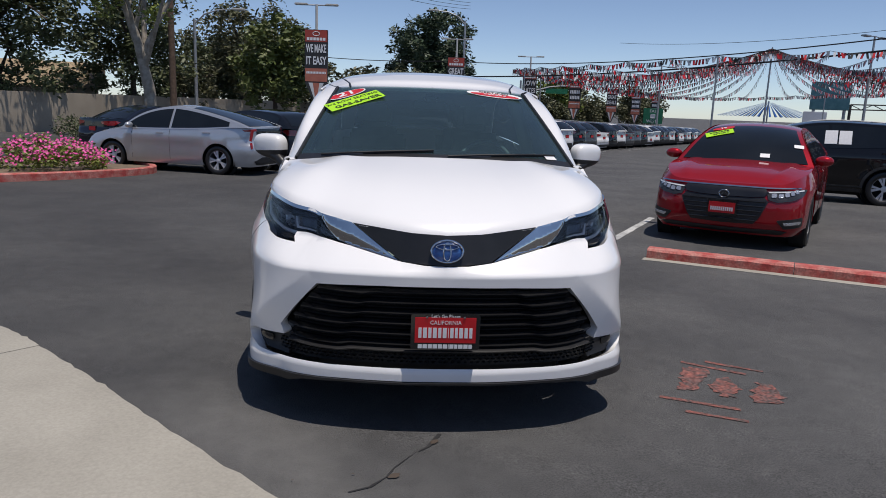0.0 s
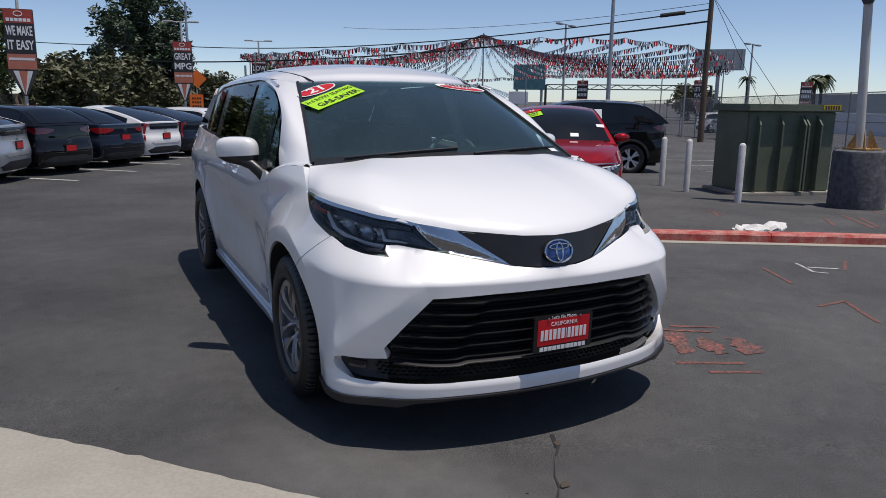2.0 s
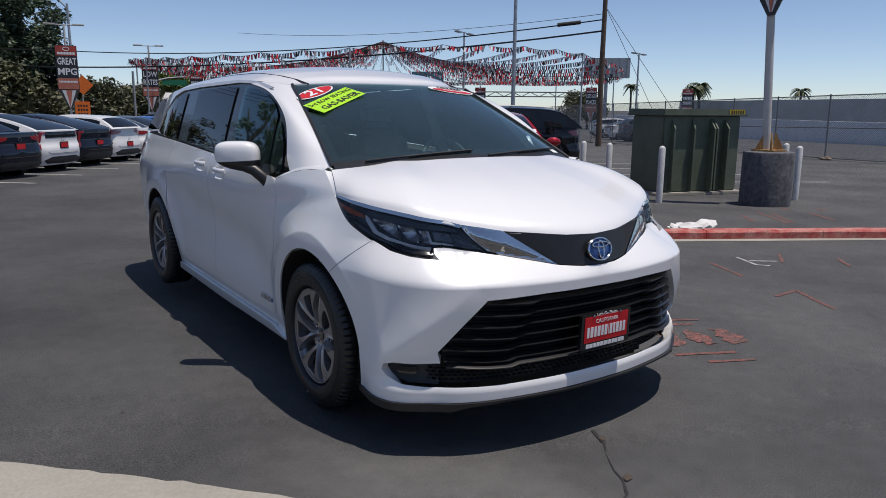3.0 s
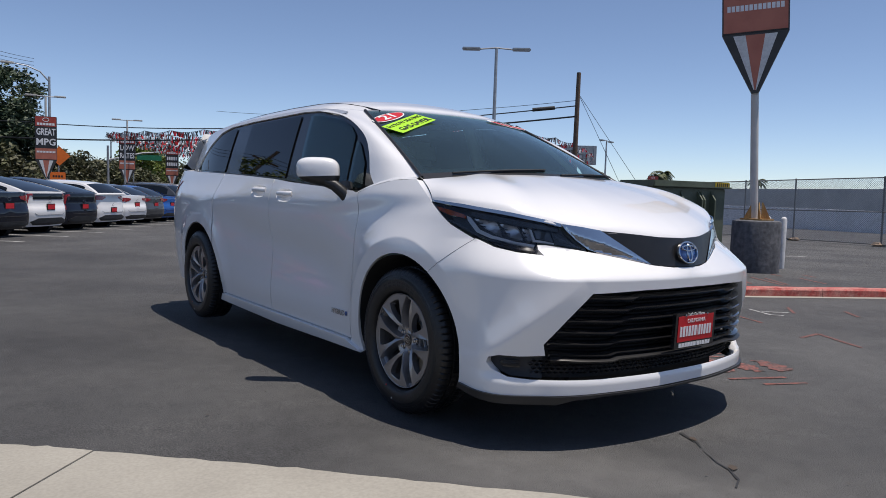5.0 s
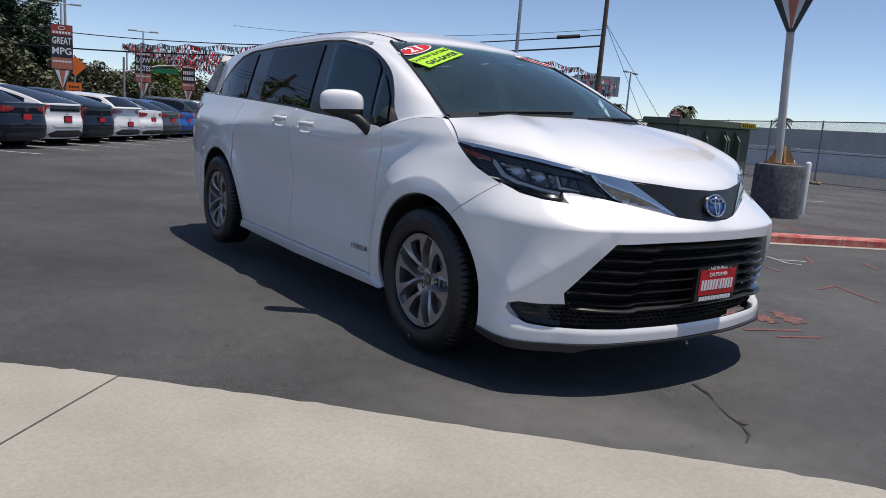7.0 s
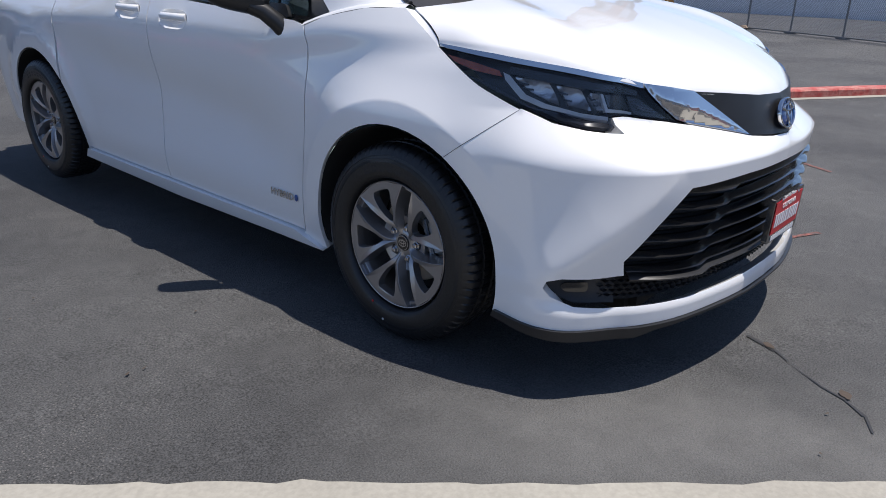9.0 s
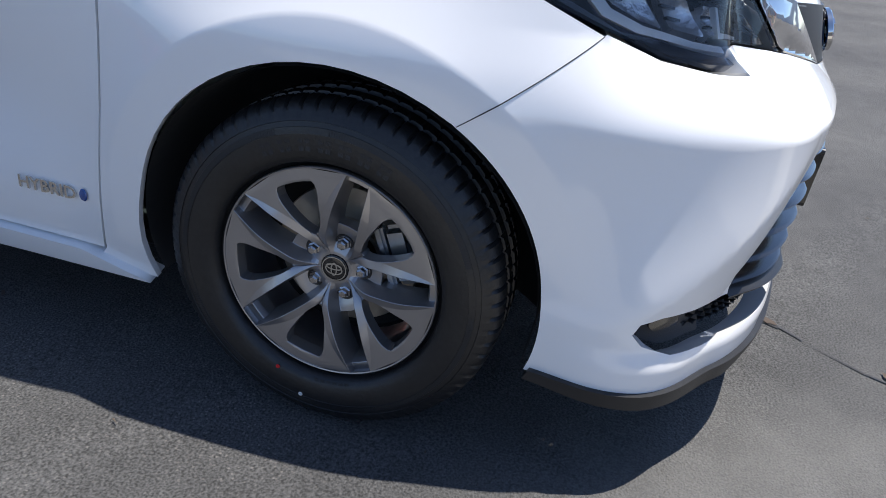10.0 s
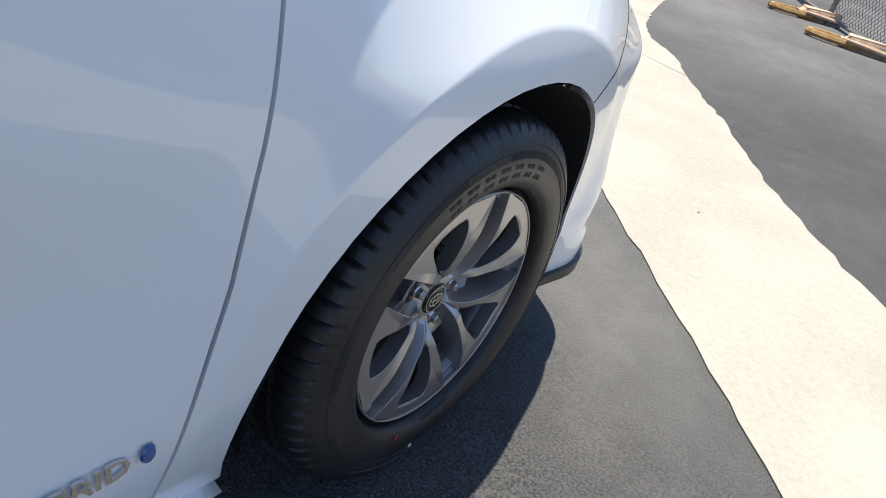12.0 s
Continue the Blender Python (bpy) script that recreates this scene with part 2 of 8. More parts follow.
M["glass_door"] = glass("door_glass", (0.56, 0.76, 0.74), 0.02, 1.6, (0.7, 0.88, 0.92), 0.03)
M["glass_privacy"] = glass("privacy_glass", (0.035, 0.037, 0.04), 0.02, 1.7)
M["glass_lamp"] = glass("clear_lamp_lens", (0.93, 0.94, 0.95), 0.01, 1.45)
M["lamp_dark"] = surf("lamp_housing_dark", (0.03, 0.031, 0.034), (0.045, 0.046, 0.05), 9.0, 0.25)
M["lamp_silver"] = surf("lamp_reflector", (0.66, 0.67, 0.69), (0.52, 0.53, 0.55), 40.0, 0.2, 0.7, bump=0.5, bscale=60.0)
M["lamp_smoke"] = surf("smoked_lamp_plastic", (0.10, 0.105, 0.115), (0.14, 0.145, 0.155), 30.0, 0.2, 0.5)
M["lamp_white"] = surf("lamp_light_guide", (0.75, 0.78, 0.80), (0.68, 0.70, 0.72), 20.0, 0.2)
M["amber"] = surf("amber_reflector", (0.62, 0.11, 0.02), (0.42, 0.07, 0.015), 40.0, 0.15, coat=1.0)
M["red_lens"] = surf("red_tail_lens", (0.32, 0.008, 0.01), (0.22, 0.006, 0.008), 30.0, 0.12, coat=1.0)
M["emblem_blue"] = surf("emblem_blue", (0.010, 0.045, 0.20), (0.02, 0.09, 0.30), 30.0, 0.12, coat=1.0)
M["cloth"] = surf("dark_grey_cloth", (0.34, 0.34, 0.335), (0.40, 0.40, 0.395), 12.0, 0.85, bump=0.2, bscale=300.0)
M["trim_grey"] = surf("light_grey_trim", (0.60, 0.60, 0.58), (0.54, 0.54, 0.52), 6.0, 0.7)
M["dash"] = surf("dark_dashboard", (0.095, 0.096, 0.097), (0.115, 0.116, 0.117), 9.0, 0.6, bump=0.1, bscale=300.0)
M["plate_red"] = surf("red_plate", (0.60, 0.012, 0.02), (0.52, 0.01, 0.016), 10.0, 0.35)
M["white_print"] = surf("white_print", (0.8, 0.8, 0.8), (0.74, 0.74, 0.74), 30.0, 0.5)
M["black_print"] = surf("black_print", (0.01, 0.01, 0.01), (0.015, 0.015, 0.015), 30.0, 0.5)
M["sticker_green"] = surf("lime_sticker", (0.42, 0.80, 0.02), (0.38, 0.74, 0.02), 20.0, 0.45)
M["sticker_red"] = surf("red_sticker", (0.62, 0.02, 0.025), (0.55, 0.015, 0.02), 20.0, 0.4)


# ---- small builders ----
def mesh_of(name, verts, faces, material, parent=None, label="", normals=None, smooth=False):
    me = bpy.data.meshes.new(name)
    me.from_pydata([tuple(v) for v in verts], [], faces)
    if material:
        me.materials.append(material)
    if smooth or normals is not None:
        me.polygons.foreach_set("use_smooth", [True] * len(me.polygons))
    if normals is not None:
        me.normals_split_custom_set_from_vertices([tuple(n) for n in normals])
    me.update()
    ob = new(name, me)
    if parent:
        ob.parent = parent
    if label:
        ob["label"] = label
    return ob


def part(name, bm, material, parent=None, label="", smooth=0.0):
    """Links a bmesh as one mesh object; smooth: the angle up to which edges are shaded round."""
    bmesh.ops.recalc_face_normals(bm, faces=bm.faces)
    me = bpy.data.meshes.new(name)
    bm.to_mesh(me)
    bm.free()
    if material:
        me.materials.append(material)
    if smooth:
        me.polygons.foreach_set("use_smooth", [True] * len(me.polygons))
        me.set_sharp_from_angle(angle=radians(smooth))
    ob = new(name, me)
    if parent:
        ob.parent = parent
    if label:
        ob["label"] = label
    return ob


def thing(name, m, label, category, group="", kind=""):
    ob = new(name)
    ob.matrix_world = m
    ob.empty_display_size = 0.2
    return tagged(ob, label, category, group, kind)


def box(sx, sy, sz, at=(0, 0, 0), bevel=0.0, seg=2, bm=None):
    """A bevelled block, centred in x and y, standing on z."""
    bm = bm or bmesh.new()
    r = bmesh.ops.create_cube(bm, size=1.0, matrix=Matrix.Translation(Vector(at) + Vector((0, 0, sz / 2))) @ Matrix.Diagonal((sx, sy, sz, 1)))
    if bevel:
        es = {e for v in r["verts"] for e in v.link_edges}
        bmesh.ops.bevel(bm, geom=list(es), offset=bevel, segments=seg, affect="EDGES")
    return bm


def lathe(profile, n=48, axis="z", bm=None):
    """Turns (radius, height) pairs about an axis."""
    bm = bm or bmesh.new()
    rings = []
    for r, h in profile:
        if r < 1e-6:
            rings.append([bm.verts.new((0, 0, h))])
        else:
            rings.append([bm.verts.new((r * math.cos(2 * math.pi * i / n), r * math.sin(2 * math.pi * i / n), h)) for i in range(n)])
    for a, b in zip(rings, rings[1:]):
        for i in range(n):
            j = (i + 1) % n
            q = [a[i % len(a)], a[j % len(a)], b[j % len(b)], b[i % len(b)]]
            q = list(dict.fromkeys(q))
            if len(q) > 2:
                bm.faces.new(q)
    if axis == "x":
        bmesh.ops.rotate(bm, verts=[v for ring in rings for v in ring], cent=(0, 0, 0), matrix=Matrix.Rotation(radians(90), 3, "Y"))
    elif axis == "y":
        bmesh.ops.rotate(bm, verts=[v for ring in rings for v in ring], cent=(0, 0, 0), matrix=Matrix.Rotation(radians(-90), 3, "X"))
    return bm


def tube(points, r0, r1=None, n=8, bm=None, cap=True):
    """A round bar along points, tapering from r0 to r1."""
    bm = bm or bmesh.new()
    pts = [Vector(p) for p in points]
    r1 = r0 if r1 is None else r1
    rings = []
    up = Vector((0, 0, 1))
    for i, p in enumerate(pts):
        d = (pts[min(i + 1, len(pts) - 1)] - pts[max(i - 1, 0)]).normalized()
        ref = up if abs(d.z) < 0.9 else Vector((1, 0, 0))
        a = d.cross(ref).normalized()
        b = d.cross(a)
        r = r0 + (r1 - r0) * i / (len(pts) - 1)
        rings.append([bm.verts.new(p + r * (math.cos(2 * math.pi * k / n) * a + math.sin(2 * math.pi * k / n) * b)) for k in range(n)])
    for a, b in zip(rings, rings[1:]):
        for k in range(n):
            bm.faces.new((a[k], a[(k + 1) % n], b[(k + 1) % n], b[k]))
    if cap:
        bm.faces.new(rings[0])
        bm.faces.new(rings[-1][::-1])
    return bm


def text_mesh(words, size, depth=0.001, bold=0.0):
    """Words in the built-in font as a mesh, centred, in the x-y plane."""
    cu = bpy.data.curves.new("words", "FONT")
    cu.body, cu.size, cu.extrude, cu.offset = words, size, depth, bold
    cu.align_x, cu.align_y, cu.resolution_u = "CENTER", "CENTER", 2
    ob = new("words", cu)
    bpy.context.view_layer.update()
    me = bpy.data.meshes.new_from_object(ob.evaluated_get(bpy.context.evaluated_depsgraph_get()))
    bpy.data.objects.remove(ob)
    bpy.data.curves.remove(cu)
    return me


def words(name, text, size, m, material, parent, stretch=1.0, bold=0.0, depth=0.0008):
    me = text_mesh(text, size, depth, bold)
    me.materials.clear()
    me.materials.append(material)
    ob = new(name, me)
    ob.parent = parent
    ob.matrix_local = m @ Matrix.Diagonal((stretch, 1, 1, 1))
    return ob


def smoothstep(a, b, x):
    t = min(1.0, max(0.0, (x - a) / (b - a)))
    return t * t * (3 - 2 * t)


def spline(pts, per=12, closed=False):
    """Catmull-Rom through points of any size."""
    p = [np.array(q, float) for q in pts]
    n = len(p)
    out = []
    for i in range(n if closed else n - 1):
        a, b = p[i], p[(i + 1) % n]
        z = p[i - 1] if (i or closed) else 2 * a - b
        c = p[(i + 2) % n] if (closed or i + 2 < n) else 2 * b - a
        for k in range(per):
            t = k / per
            out.append(0.5 * (2 * a + (b - z) * t + (2 * z - 5 * a + 4 * b - c) * t * t + (3 * a - z - 3 * b + c) * t ** 3))
    if not closed:
        out.append(p[-1])
    return out


def inside(px, py, poly):
    res = np.zeros(len(px), bool)
    x0, y0 = poly[-1]
    for x1, y1 in poly:
        cond = (y0 > py) != (y1 > py)
        with np.errstate(divide="ignore", invalid="ignore"):
            res ^= cond & (px < (x1 - x0) * (py - y0) / (y1 - y0 + 1e-12) + x0)
        x0, y0 = x1, y1
    return res


def resample(poly, step):
    out = []
    n = len(poly)
    for i in range(n):
        a, b = np.array(poly[i], float), np.array(poly[(i + 1) % n], float)
        k = max(1, int(round(np.linalg.norm(b - a) / step)))
        out += [tuple(a + (b - a) * j / k) for j in range(k)]
    return out


def rounded(poly, r, seg=4):
    """A polygon with its corners cut round."""
    out = []
    n = len(poly)
    for i in range(n):
        p, a, b = (np.array(poly[j % n], float) for j in (i, i - 1, i + 1))
        da, db = a - p, b - p
        la, lb = np.linalg.norm(da), np.linalg.norm(db)
        k = min(r, la * 0.45, lb * 0.45)
        s, e = p + da / la * k, p + db / lb * k
        for j in range(seg + 1):
            t = j / seg
            out.append(tuple((1 - t) ** 2 * s + 2 * t * (1 - t) * p + t * t * e))
    return out


from mathutils.geometry import delaunay_2d_cdt


def triangulate(outline, holes, step, folds=()):
    """Points and triangles that fill an outline with holes, with mesh edges along the folds; also the border loops."""
    loops = [resample(outline, step)] + [resample(h, step) for h in holes]
    pts, edges, spans = [], [], []
    for lp in loops:
        k = len(pts)
        pts += lp
        edges += [(k + i, k + (i + 1) % len(lp)) for i in range(len(lp))]
        spans.append((k, len(lp)))
    for line in folds:
        q = np.array(line)
        ok = inside(q[:, 0], q[:, 1], loops[0])
        for h in loops[1:]:
            ok &= ~inside(q[:, 0], q[:, 1], h)
        rim = np.array(pts[:spans[-1][0] + spans[-1][1]])
        ok &= np.min((q[:, None, 0] - rim[None, :, 0]) ** 2 + (q[:, None, 1] - rim[None, :, 1]) ** 2, axis=1) > (0.3 * step) ** 2
        for i in range(len(line)):
            if ok[i]:
                pts.append(tuple(q[i]))
                if i and ok[i - 1]:
                    edges.append((len(pts) - 2, len(pts) - 1))
    bpts = np.array(pts)
    lo, hi = bpts.min(0), bpts.max(0)
    gx, gy = np.meshgrid(np.arange(lo[0], hi[0], step), np.arange(lo[1], hi[1], step * 0.87))
    gx[1::2] += step / 2
    gx, gy = gx.ravel(), gy.ravel()
    ok = inside(gx, gy, loops[0])
    for h in loops[1:]:
        ok &= ~inside(gx, gy, h)
    gx, gy = gx[ok], gy[ok]
    if len(gx):
        dist = np.min((gx[:, None] - bpts[None, :, 0]) ** 2 + (gy[:, None] - bpts[None, :, 1]) ** 2, axis=1)
        keep = dist > (0.55 * step) ** 2
        pts = pts + list(zip(gx[keep], gy[keep]))
    v, _, f, orig, _, _ = delaunay_2d_cdt([Vector(p) for p in pts], edges, [], 0, 1e-6)
    v = np.array([tuple(p) for p in v])
    f = np.array(f)
    c = v[f].mean(1)
    ok = inside(c[:, 0], c[:, 1], loops[0])
    for h in loops[1:]:
        ok &= ~inside(c[:, 0], c[:, 1], h)
    back = {}
    for i, o in enumerate(orig):
        for k in o:
            back[k] = i
    return v, f[ok], [[back.get(k + i, 0) for i in range(n)] for k, n in spans]


def panel(name, outline, fn, material, parent=None, holes=(), step=0.03, depth=0.015, side=1, label="", proud=0.0, folds=()):
    """A sheet cut to an outline of (u, v), laid on the surface fn(u, v) and turned in at its borders. side -1 mirrors it."""
    v, f, loops = triangulate(outline, holes, step, folds)
    h = 1e-3
    P, N = [], []
    for u, w in v:
        p = fn(u, w)
        n = (fn(u + h, w) - fn(u - h, w)).cross(fn(u, w + h) - fn(u, w - h))
        n.normalize()
        P.append(p)
        N.append(n)
    mid = sum(P, Vector()) / len(P)
    # outward: away from the body's core line
    core = Vector((0, min(3.6, max(0.2, mid.y)), 0.75))
    flip = sum(n.dot(p - core) for p, n in zip(P, N)) < 0
    if flip:
        N = [-n for n in N]
    P = [p + n * proud for p, n in zip(P, N)]
    faces = []
    for a, b, c in f:
        t = (P[b] - P[a]).cross(P[c] - P[a])
        faces.append((a, b, c) if t.dot(N[a]) > 0 else (a, c, b))
    verts, norms = list(P), list(N)
    if depth:
        for lp in loops:
            k = len(verts)
            m = len(lp)
            cen = [P[i] for i in lp]
            for i in range(m):
                tan = cen[(i + 1) % m] - cen[i - 1]
                out = tan.cross(N[lp[i]])
                out = out.normalized() if out.length > 1e-9 else N[lp[i]]
                verts += [cen[i], cen[i] - N[lp[i]] * depth]
                norms += [out, out]
            for i in range(m):
                j = (i + 1) % m
                faces.append((k + 2 * i, k + 2 * i + 1, k + 2 * j + 1, k + 2 * j))
    if side < 0:
        verts = [Vector((-p.x, p.y, p.z)) for p in verts]
        norms = [Vector((-n.x, n.y, n.z)) for n in norms]
        faces = [q[::-1] for q in faces]
    return mesh_of(name, verts, faces, material, parent, label, normals=norms)


def grid_patch(name, fn, nu, nv, material, parent=None, label="", up=None, thick=0.0):
    """A sheet over u, v in 0..1 with smooth normals."""
    h = 1e-3
    P, N = [], []
    for i in range(nu + 1):
        for j in range(nv + 1):
            u, v = i / nu, j / nv
            P.append(fn(u, v))
            n = (fn(min(1, u + h), v) - fn(max(0, u - h), v)).cross(fn(u, min(1, v + h)) - fn(u, max(0, v - h)))
            N.append(n.normalized())
    F = [(i * (nv + 1) + j, (i + 1) * (nv + 1) + j, (i + 1) * (nv + 1) + j + 1, i * (nv + 1) + j + 1) for i in range(nu) for j in range(nv)]
    up = Vector(up or (0, 0, 1))
    if sum(n.dot(up) for n in N) < 0:
        N = [-n for n in N]
        F = [q[::-1] for q in F]
    if thick:
        k = len(P)
        border = [(i, 0) for i in range(nu)] + [(nu, j) for j in range(nv)] + [(i, nv) for i in range(nu, 0, -1)] + [(0, j) for j in range(nv, 0, -1)]
        idx = [i * (nv + 1) + j for i, j in border]
        m = len(idx)
        for q, i in enumerate(idx):
            t = P[idx[(q + 1) % m]] - P[idx[q - 1]]
            o = t.cross(N[i]).normalized()
            P += [P[i], P[i] - N[i] * thick]
            N += [o, o]
        F += [(k + 2 * q, k + 2 * q + 1, k + 2 * ((q + 1) % m) + 1, k + 2 * ((q + 1) % m)) for q in range(m)]
    return mesh_of(name, P, F, material, parent, label, normals=N)

M["bark"] = surf("pale_bark", (0.36, 0.33, 0.28), (0.22, 0.19, 0.15), 4.0, 0.85, bump=0.6, bscale=25.0)
M["bark_dark"] = surf("dark_bark", (0.10, 0.075, 0.055), (0.06, 0.045, 0.035), 5.0, 0.9, bump=0.7, bscale=25.0)
M["block_wall"] = surf("tan_block_wall", (0.42, 0.36, 0.28), (0.34, 0.29, 0.225), 0.8, 0.9, bump=0.3, bscale=20.0, fine=0.1, fscale=30.0)
M["white_wall"] = surf("white_painted_wall", (0.78, 0.79, 0.81), (0.70, 0.71, 0.73), 0.4, 0.85, bump=0.15, bscale=14.0, fine=0.06, fscale=20.0)
M["grey_concrete"] = surf("grey_concrete", (0.50, 0.49, 0.47), (0.42, 0.41, 0.395), 0.5, 0.9, bump=0.2, bscale=20.0, fine=0.08, fscale=12.0)
M["fence_steel"] = surf("dull_fence_steel", (0.17, 0.17, 0.165), (0.22, 0.22, 0.215), 5.0, 0.6, 0.4)
M["post_white"] = surf("white_post_paint", (0.70, 0.70, 0.69), (0.58, 0.58, 0.56), 5.0, 0.6, fine=0.08, fscale=30.0)
M["metal_grey"] = surf("galvanised_steel", (0.42, 0.43, 0.44), (0.34, 0.35, 0.36), 5.0, 0.5, 0.6)
M["metal_white"] = surf("cream_pole_paint", (0.60, 0.58, 0.54), (0.50, 0.48, 0.44), 3.0, 0.55)
M["drum"] = surf("grey_concrete_drum", (0.075, 0.078, 0.085), (0.12, 0.12, 0.125), 3.5, 0.8, bump=0.5, bscale=18.0, fine=0.3, fscale=14.0)
M["tank_green"] = surf("olive_green_paint", (0.095, 0.115, 0.075), (0.125, 0.145, 0.10), 2.0, 0.55, bump=0.1, bscale=20.0, fine=0.1, fscale=25.0)
M["rust"] = surf("rusty_steel", (0.30, 0.15, 0.05), (0.42, 0.27, 0.10), 14.0, 0.8, bump=0.4, bscale=60.0)
M["soil"] = surf("dry_soil", (0.20, 0.15, 0.10), (0.13, 0.095, 0.065), 8.0, 0.95, bump=0.8, bscale=30.0)
M["sign_red"] = surf("sign_red", (0.42, 0.055, 0.035), (0.34, 0.045, 0.03), 2.0, 0.5)
M["sign_coral"] = surf("sign_faded_red", (0.50, 0.17, 0.11), (0.42, 0.13, 0.085), 3.0, 0.55)
M["sign_black"] = surf("sign_black", (0.018, 0.018, 0.020), (0.028, 0.028, 0.03), 4.0, 0.5)
M["sign_frame"] = surf("dark_frame", (0.03, 0.028, 0.027), (0.045, 0.042, 0.04), 5.0, 0.5)
M["sign_green"] = surf("road_sign_green", (0.01, 0.14, 0.07), (0.012, 0.17, 0.085), 3.0, 0.4)
M["sign_orange"] = surf("road_sign_orange", (0.85, 0.18, 0.02), (0.75, 0.15, 0.015), 3.0, 0.5)
M["sign_teal"] = surf("sign_teal", (0.05, 0.16, 0.19), (0.09, 0.22, 0.25), 2.0, 0.4)
M["wood_pole"] = surf("weathered_wood", (0.10, 0.065, 0.045), (0.15, 0.10, 0.07), 6.0, 0.9, bump=0.5, bscale=40.0)
M["cable"] = surf("black_cable", (0.015, 0.015, 0.015), (0.02, 0.02, 0.02), 5.0, 0.6)
M["roof_tan"] = surf("tan_roof", (0.36, 0.27, 0.17), (0.28, 0.21, 0.13), 2.0, 0.9, bump=0.4, bscale=15.0)
M["paper"] = surf("white_paper", (0.75, 0.74, 0.72), (0.62, 0.61, 0.58), 9.0, 0.8, bump=0.2, bscale=40.0)
M["sand_bag"] = surf("sand_bag_cloth", (0.55, 0.40, 0.28), (0.42, 0.29, 0.20), 12.0, 0.9, bump=0.4, bscale=120.0)
M["yellow"] = surf("yellow_label", (0.65, 0.45, 0.02), (0.55, 0.38, 0.02), 8.0, 0.5)
M["mural"] = surf("red_white_mural", (0.70, 0.68, 0.66), (0.55, 0.10, 0.10), 1.4, 0.8)


def leaf_material(name, c1, c2):
    m = surf(name, c1, c2, 1.3, 0.55, fine=0.35, fscale=9.0)
    m.node_tree.nodes["Principled BSDF"].inputs["Subsurface Weight"].default_value = 0.0
    return m


M["leaf_dark"] = leaf_material("dark_leaves", (0.055, 0.074, 0.027), (0.105, 0.120, 0.048))
M["leaf_olive"] = leaf_material("olive_leaves", (0.070, 0.080, 0.030), (0.110, 0.105, 0.050))
M["leaf_bright"] = leaf_material("bright_leaves", (0.110, 0.150, 0.022), (0.190, 0.230, 0.040))
M["leaf_magnolia"] = leaf_material("magnolia_leaves", (0.055, 0.085, 0.018), (0.130, 0.150, 0.035))
M["leaf_pine"] = leaf_material("pine_needles", (0.030, 0.052, 0.026), (0.062, 0.090, 0.042))
M["leaf_brown"] = leaf_material("brownish_leaves", (0.050, 0.056, 0.022), (0.092, 0.086, 0.040))
M["blossom"] = surf("pink_blossom", (0.65, 0.03, 0.24), (0.75, 0.16, 0.42), 20.0, 0.6)

G1, G2 = Vector((0.5, 0.866, 0)), Vector((-0.866, 0.5, 0))


# ---- ground ----
def fall(x, y):
    """The lot falls gently away behind the van."""
    d = (x + 1) * 0.45 + (y + 3) * 0.89
    return -0.016 * min(98.0, max(0.0, d - 2.0))


def grounded(x, y, turn=0.0, up=0.0):
    return Matrix.Translation((x, y, fall(x, y) + up)) @ Matrix.Rotation(radians(turn), 4, "Z")


def sheet(name, poly, z, material, label="", kind="structure", thick=0.0, parent=None):
    bm = bmesh.new()
    f = bm.faces.new([bm.verts.new((x, y, z + fall(x, y))) for x, y in poly])
    if thick:
        r = bmesh.ops.extrude_face_region(bm, geom=[f])
        bmesh.ops.translate(bm, verts=[v for v in r["geom"] if isinstance(v, bmesh.types.BMVert)], vec=(0, 0, -thick))
        bmesh.ops.recalc_face_normals(bm, faces=bm.faces)
    elif f.normal.z < 0:
        f.normal_flip()
    me = bpy.data.meshes.new(name)
    bmesh.ops.triangulate(bm, faces=bm.faces)
    bm.to_mesh(me)
    bm.free()
    me.materials.append(material)
    ob = new(name, me)
    if parent:
        ob.parent = parent
        return ob
    return tagged(ob, label, "", "", kind)


bm = bmesh.new()
D1, D2 = Vector((0.45, 0.89)).normalized(), Vector((-0.89, 0.45)).normalized()
K1 = Vector((-1.0, -3.0)) 
rows_ = []
for a in (-1500.0, 2.0 / 0.9973, 100.0 / 0.9973, 1500.0):
    rows_.append([bm.verts.new((*(K1 + D1 * a + D2 * b), -0.016 * min(98.0, max(0.0, a * 0.9973 - 2.0)))) for b in (-1500.0, -40.0, 0.0, 40.0, 1500.0)])
for r0, r1 in zip(rows_, rows_[1:]):
    for k in range(4):
        bm.faces.new((r0[k], r0[k + 1], r1[k + 1], r1[k]))
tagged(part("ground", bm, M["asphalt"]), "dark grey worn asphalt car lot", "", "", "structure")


def ragged(pts, amount, step=0.05):
    """A line broken into short uneven steps."""
    out = []
    for a, b in zip(pts, pts[1:]):
        a, b = Vector(a), Vector(b)
        n = max(1, int((b - a).length / step))
        side = Vector((-(b - a).y, (b - a).x)).normalized()
        for i in range(n):
            out.append(tuple(a + (b - a) * i / n + side * random.gauss(0, amount)))
    return out + [pts[-1]]


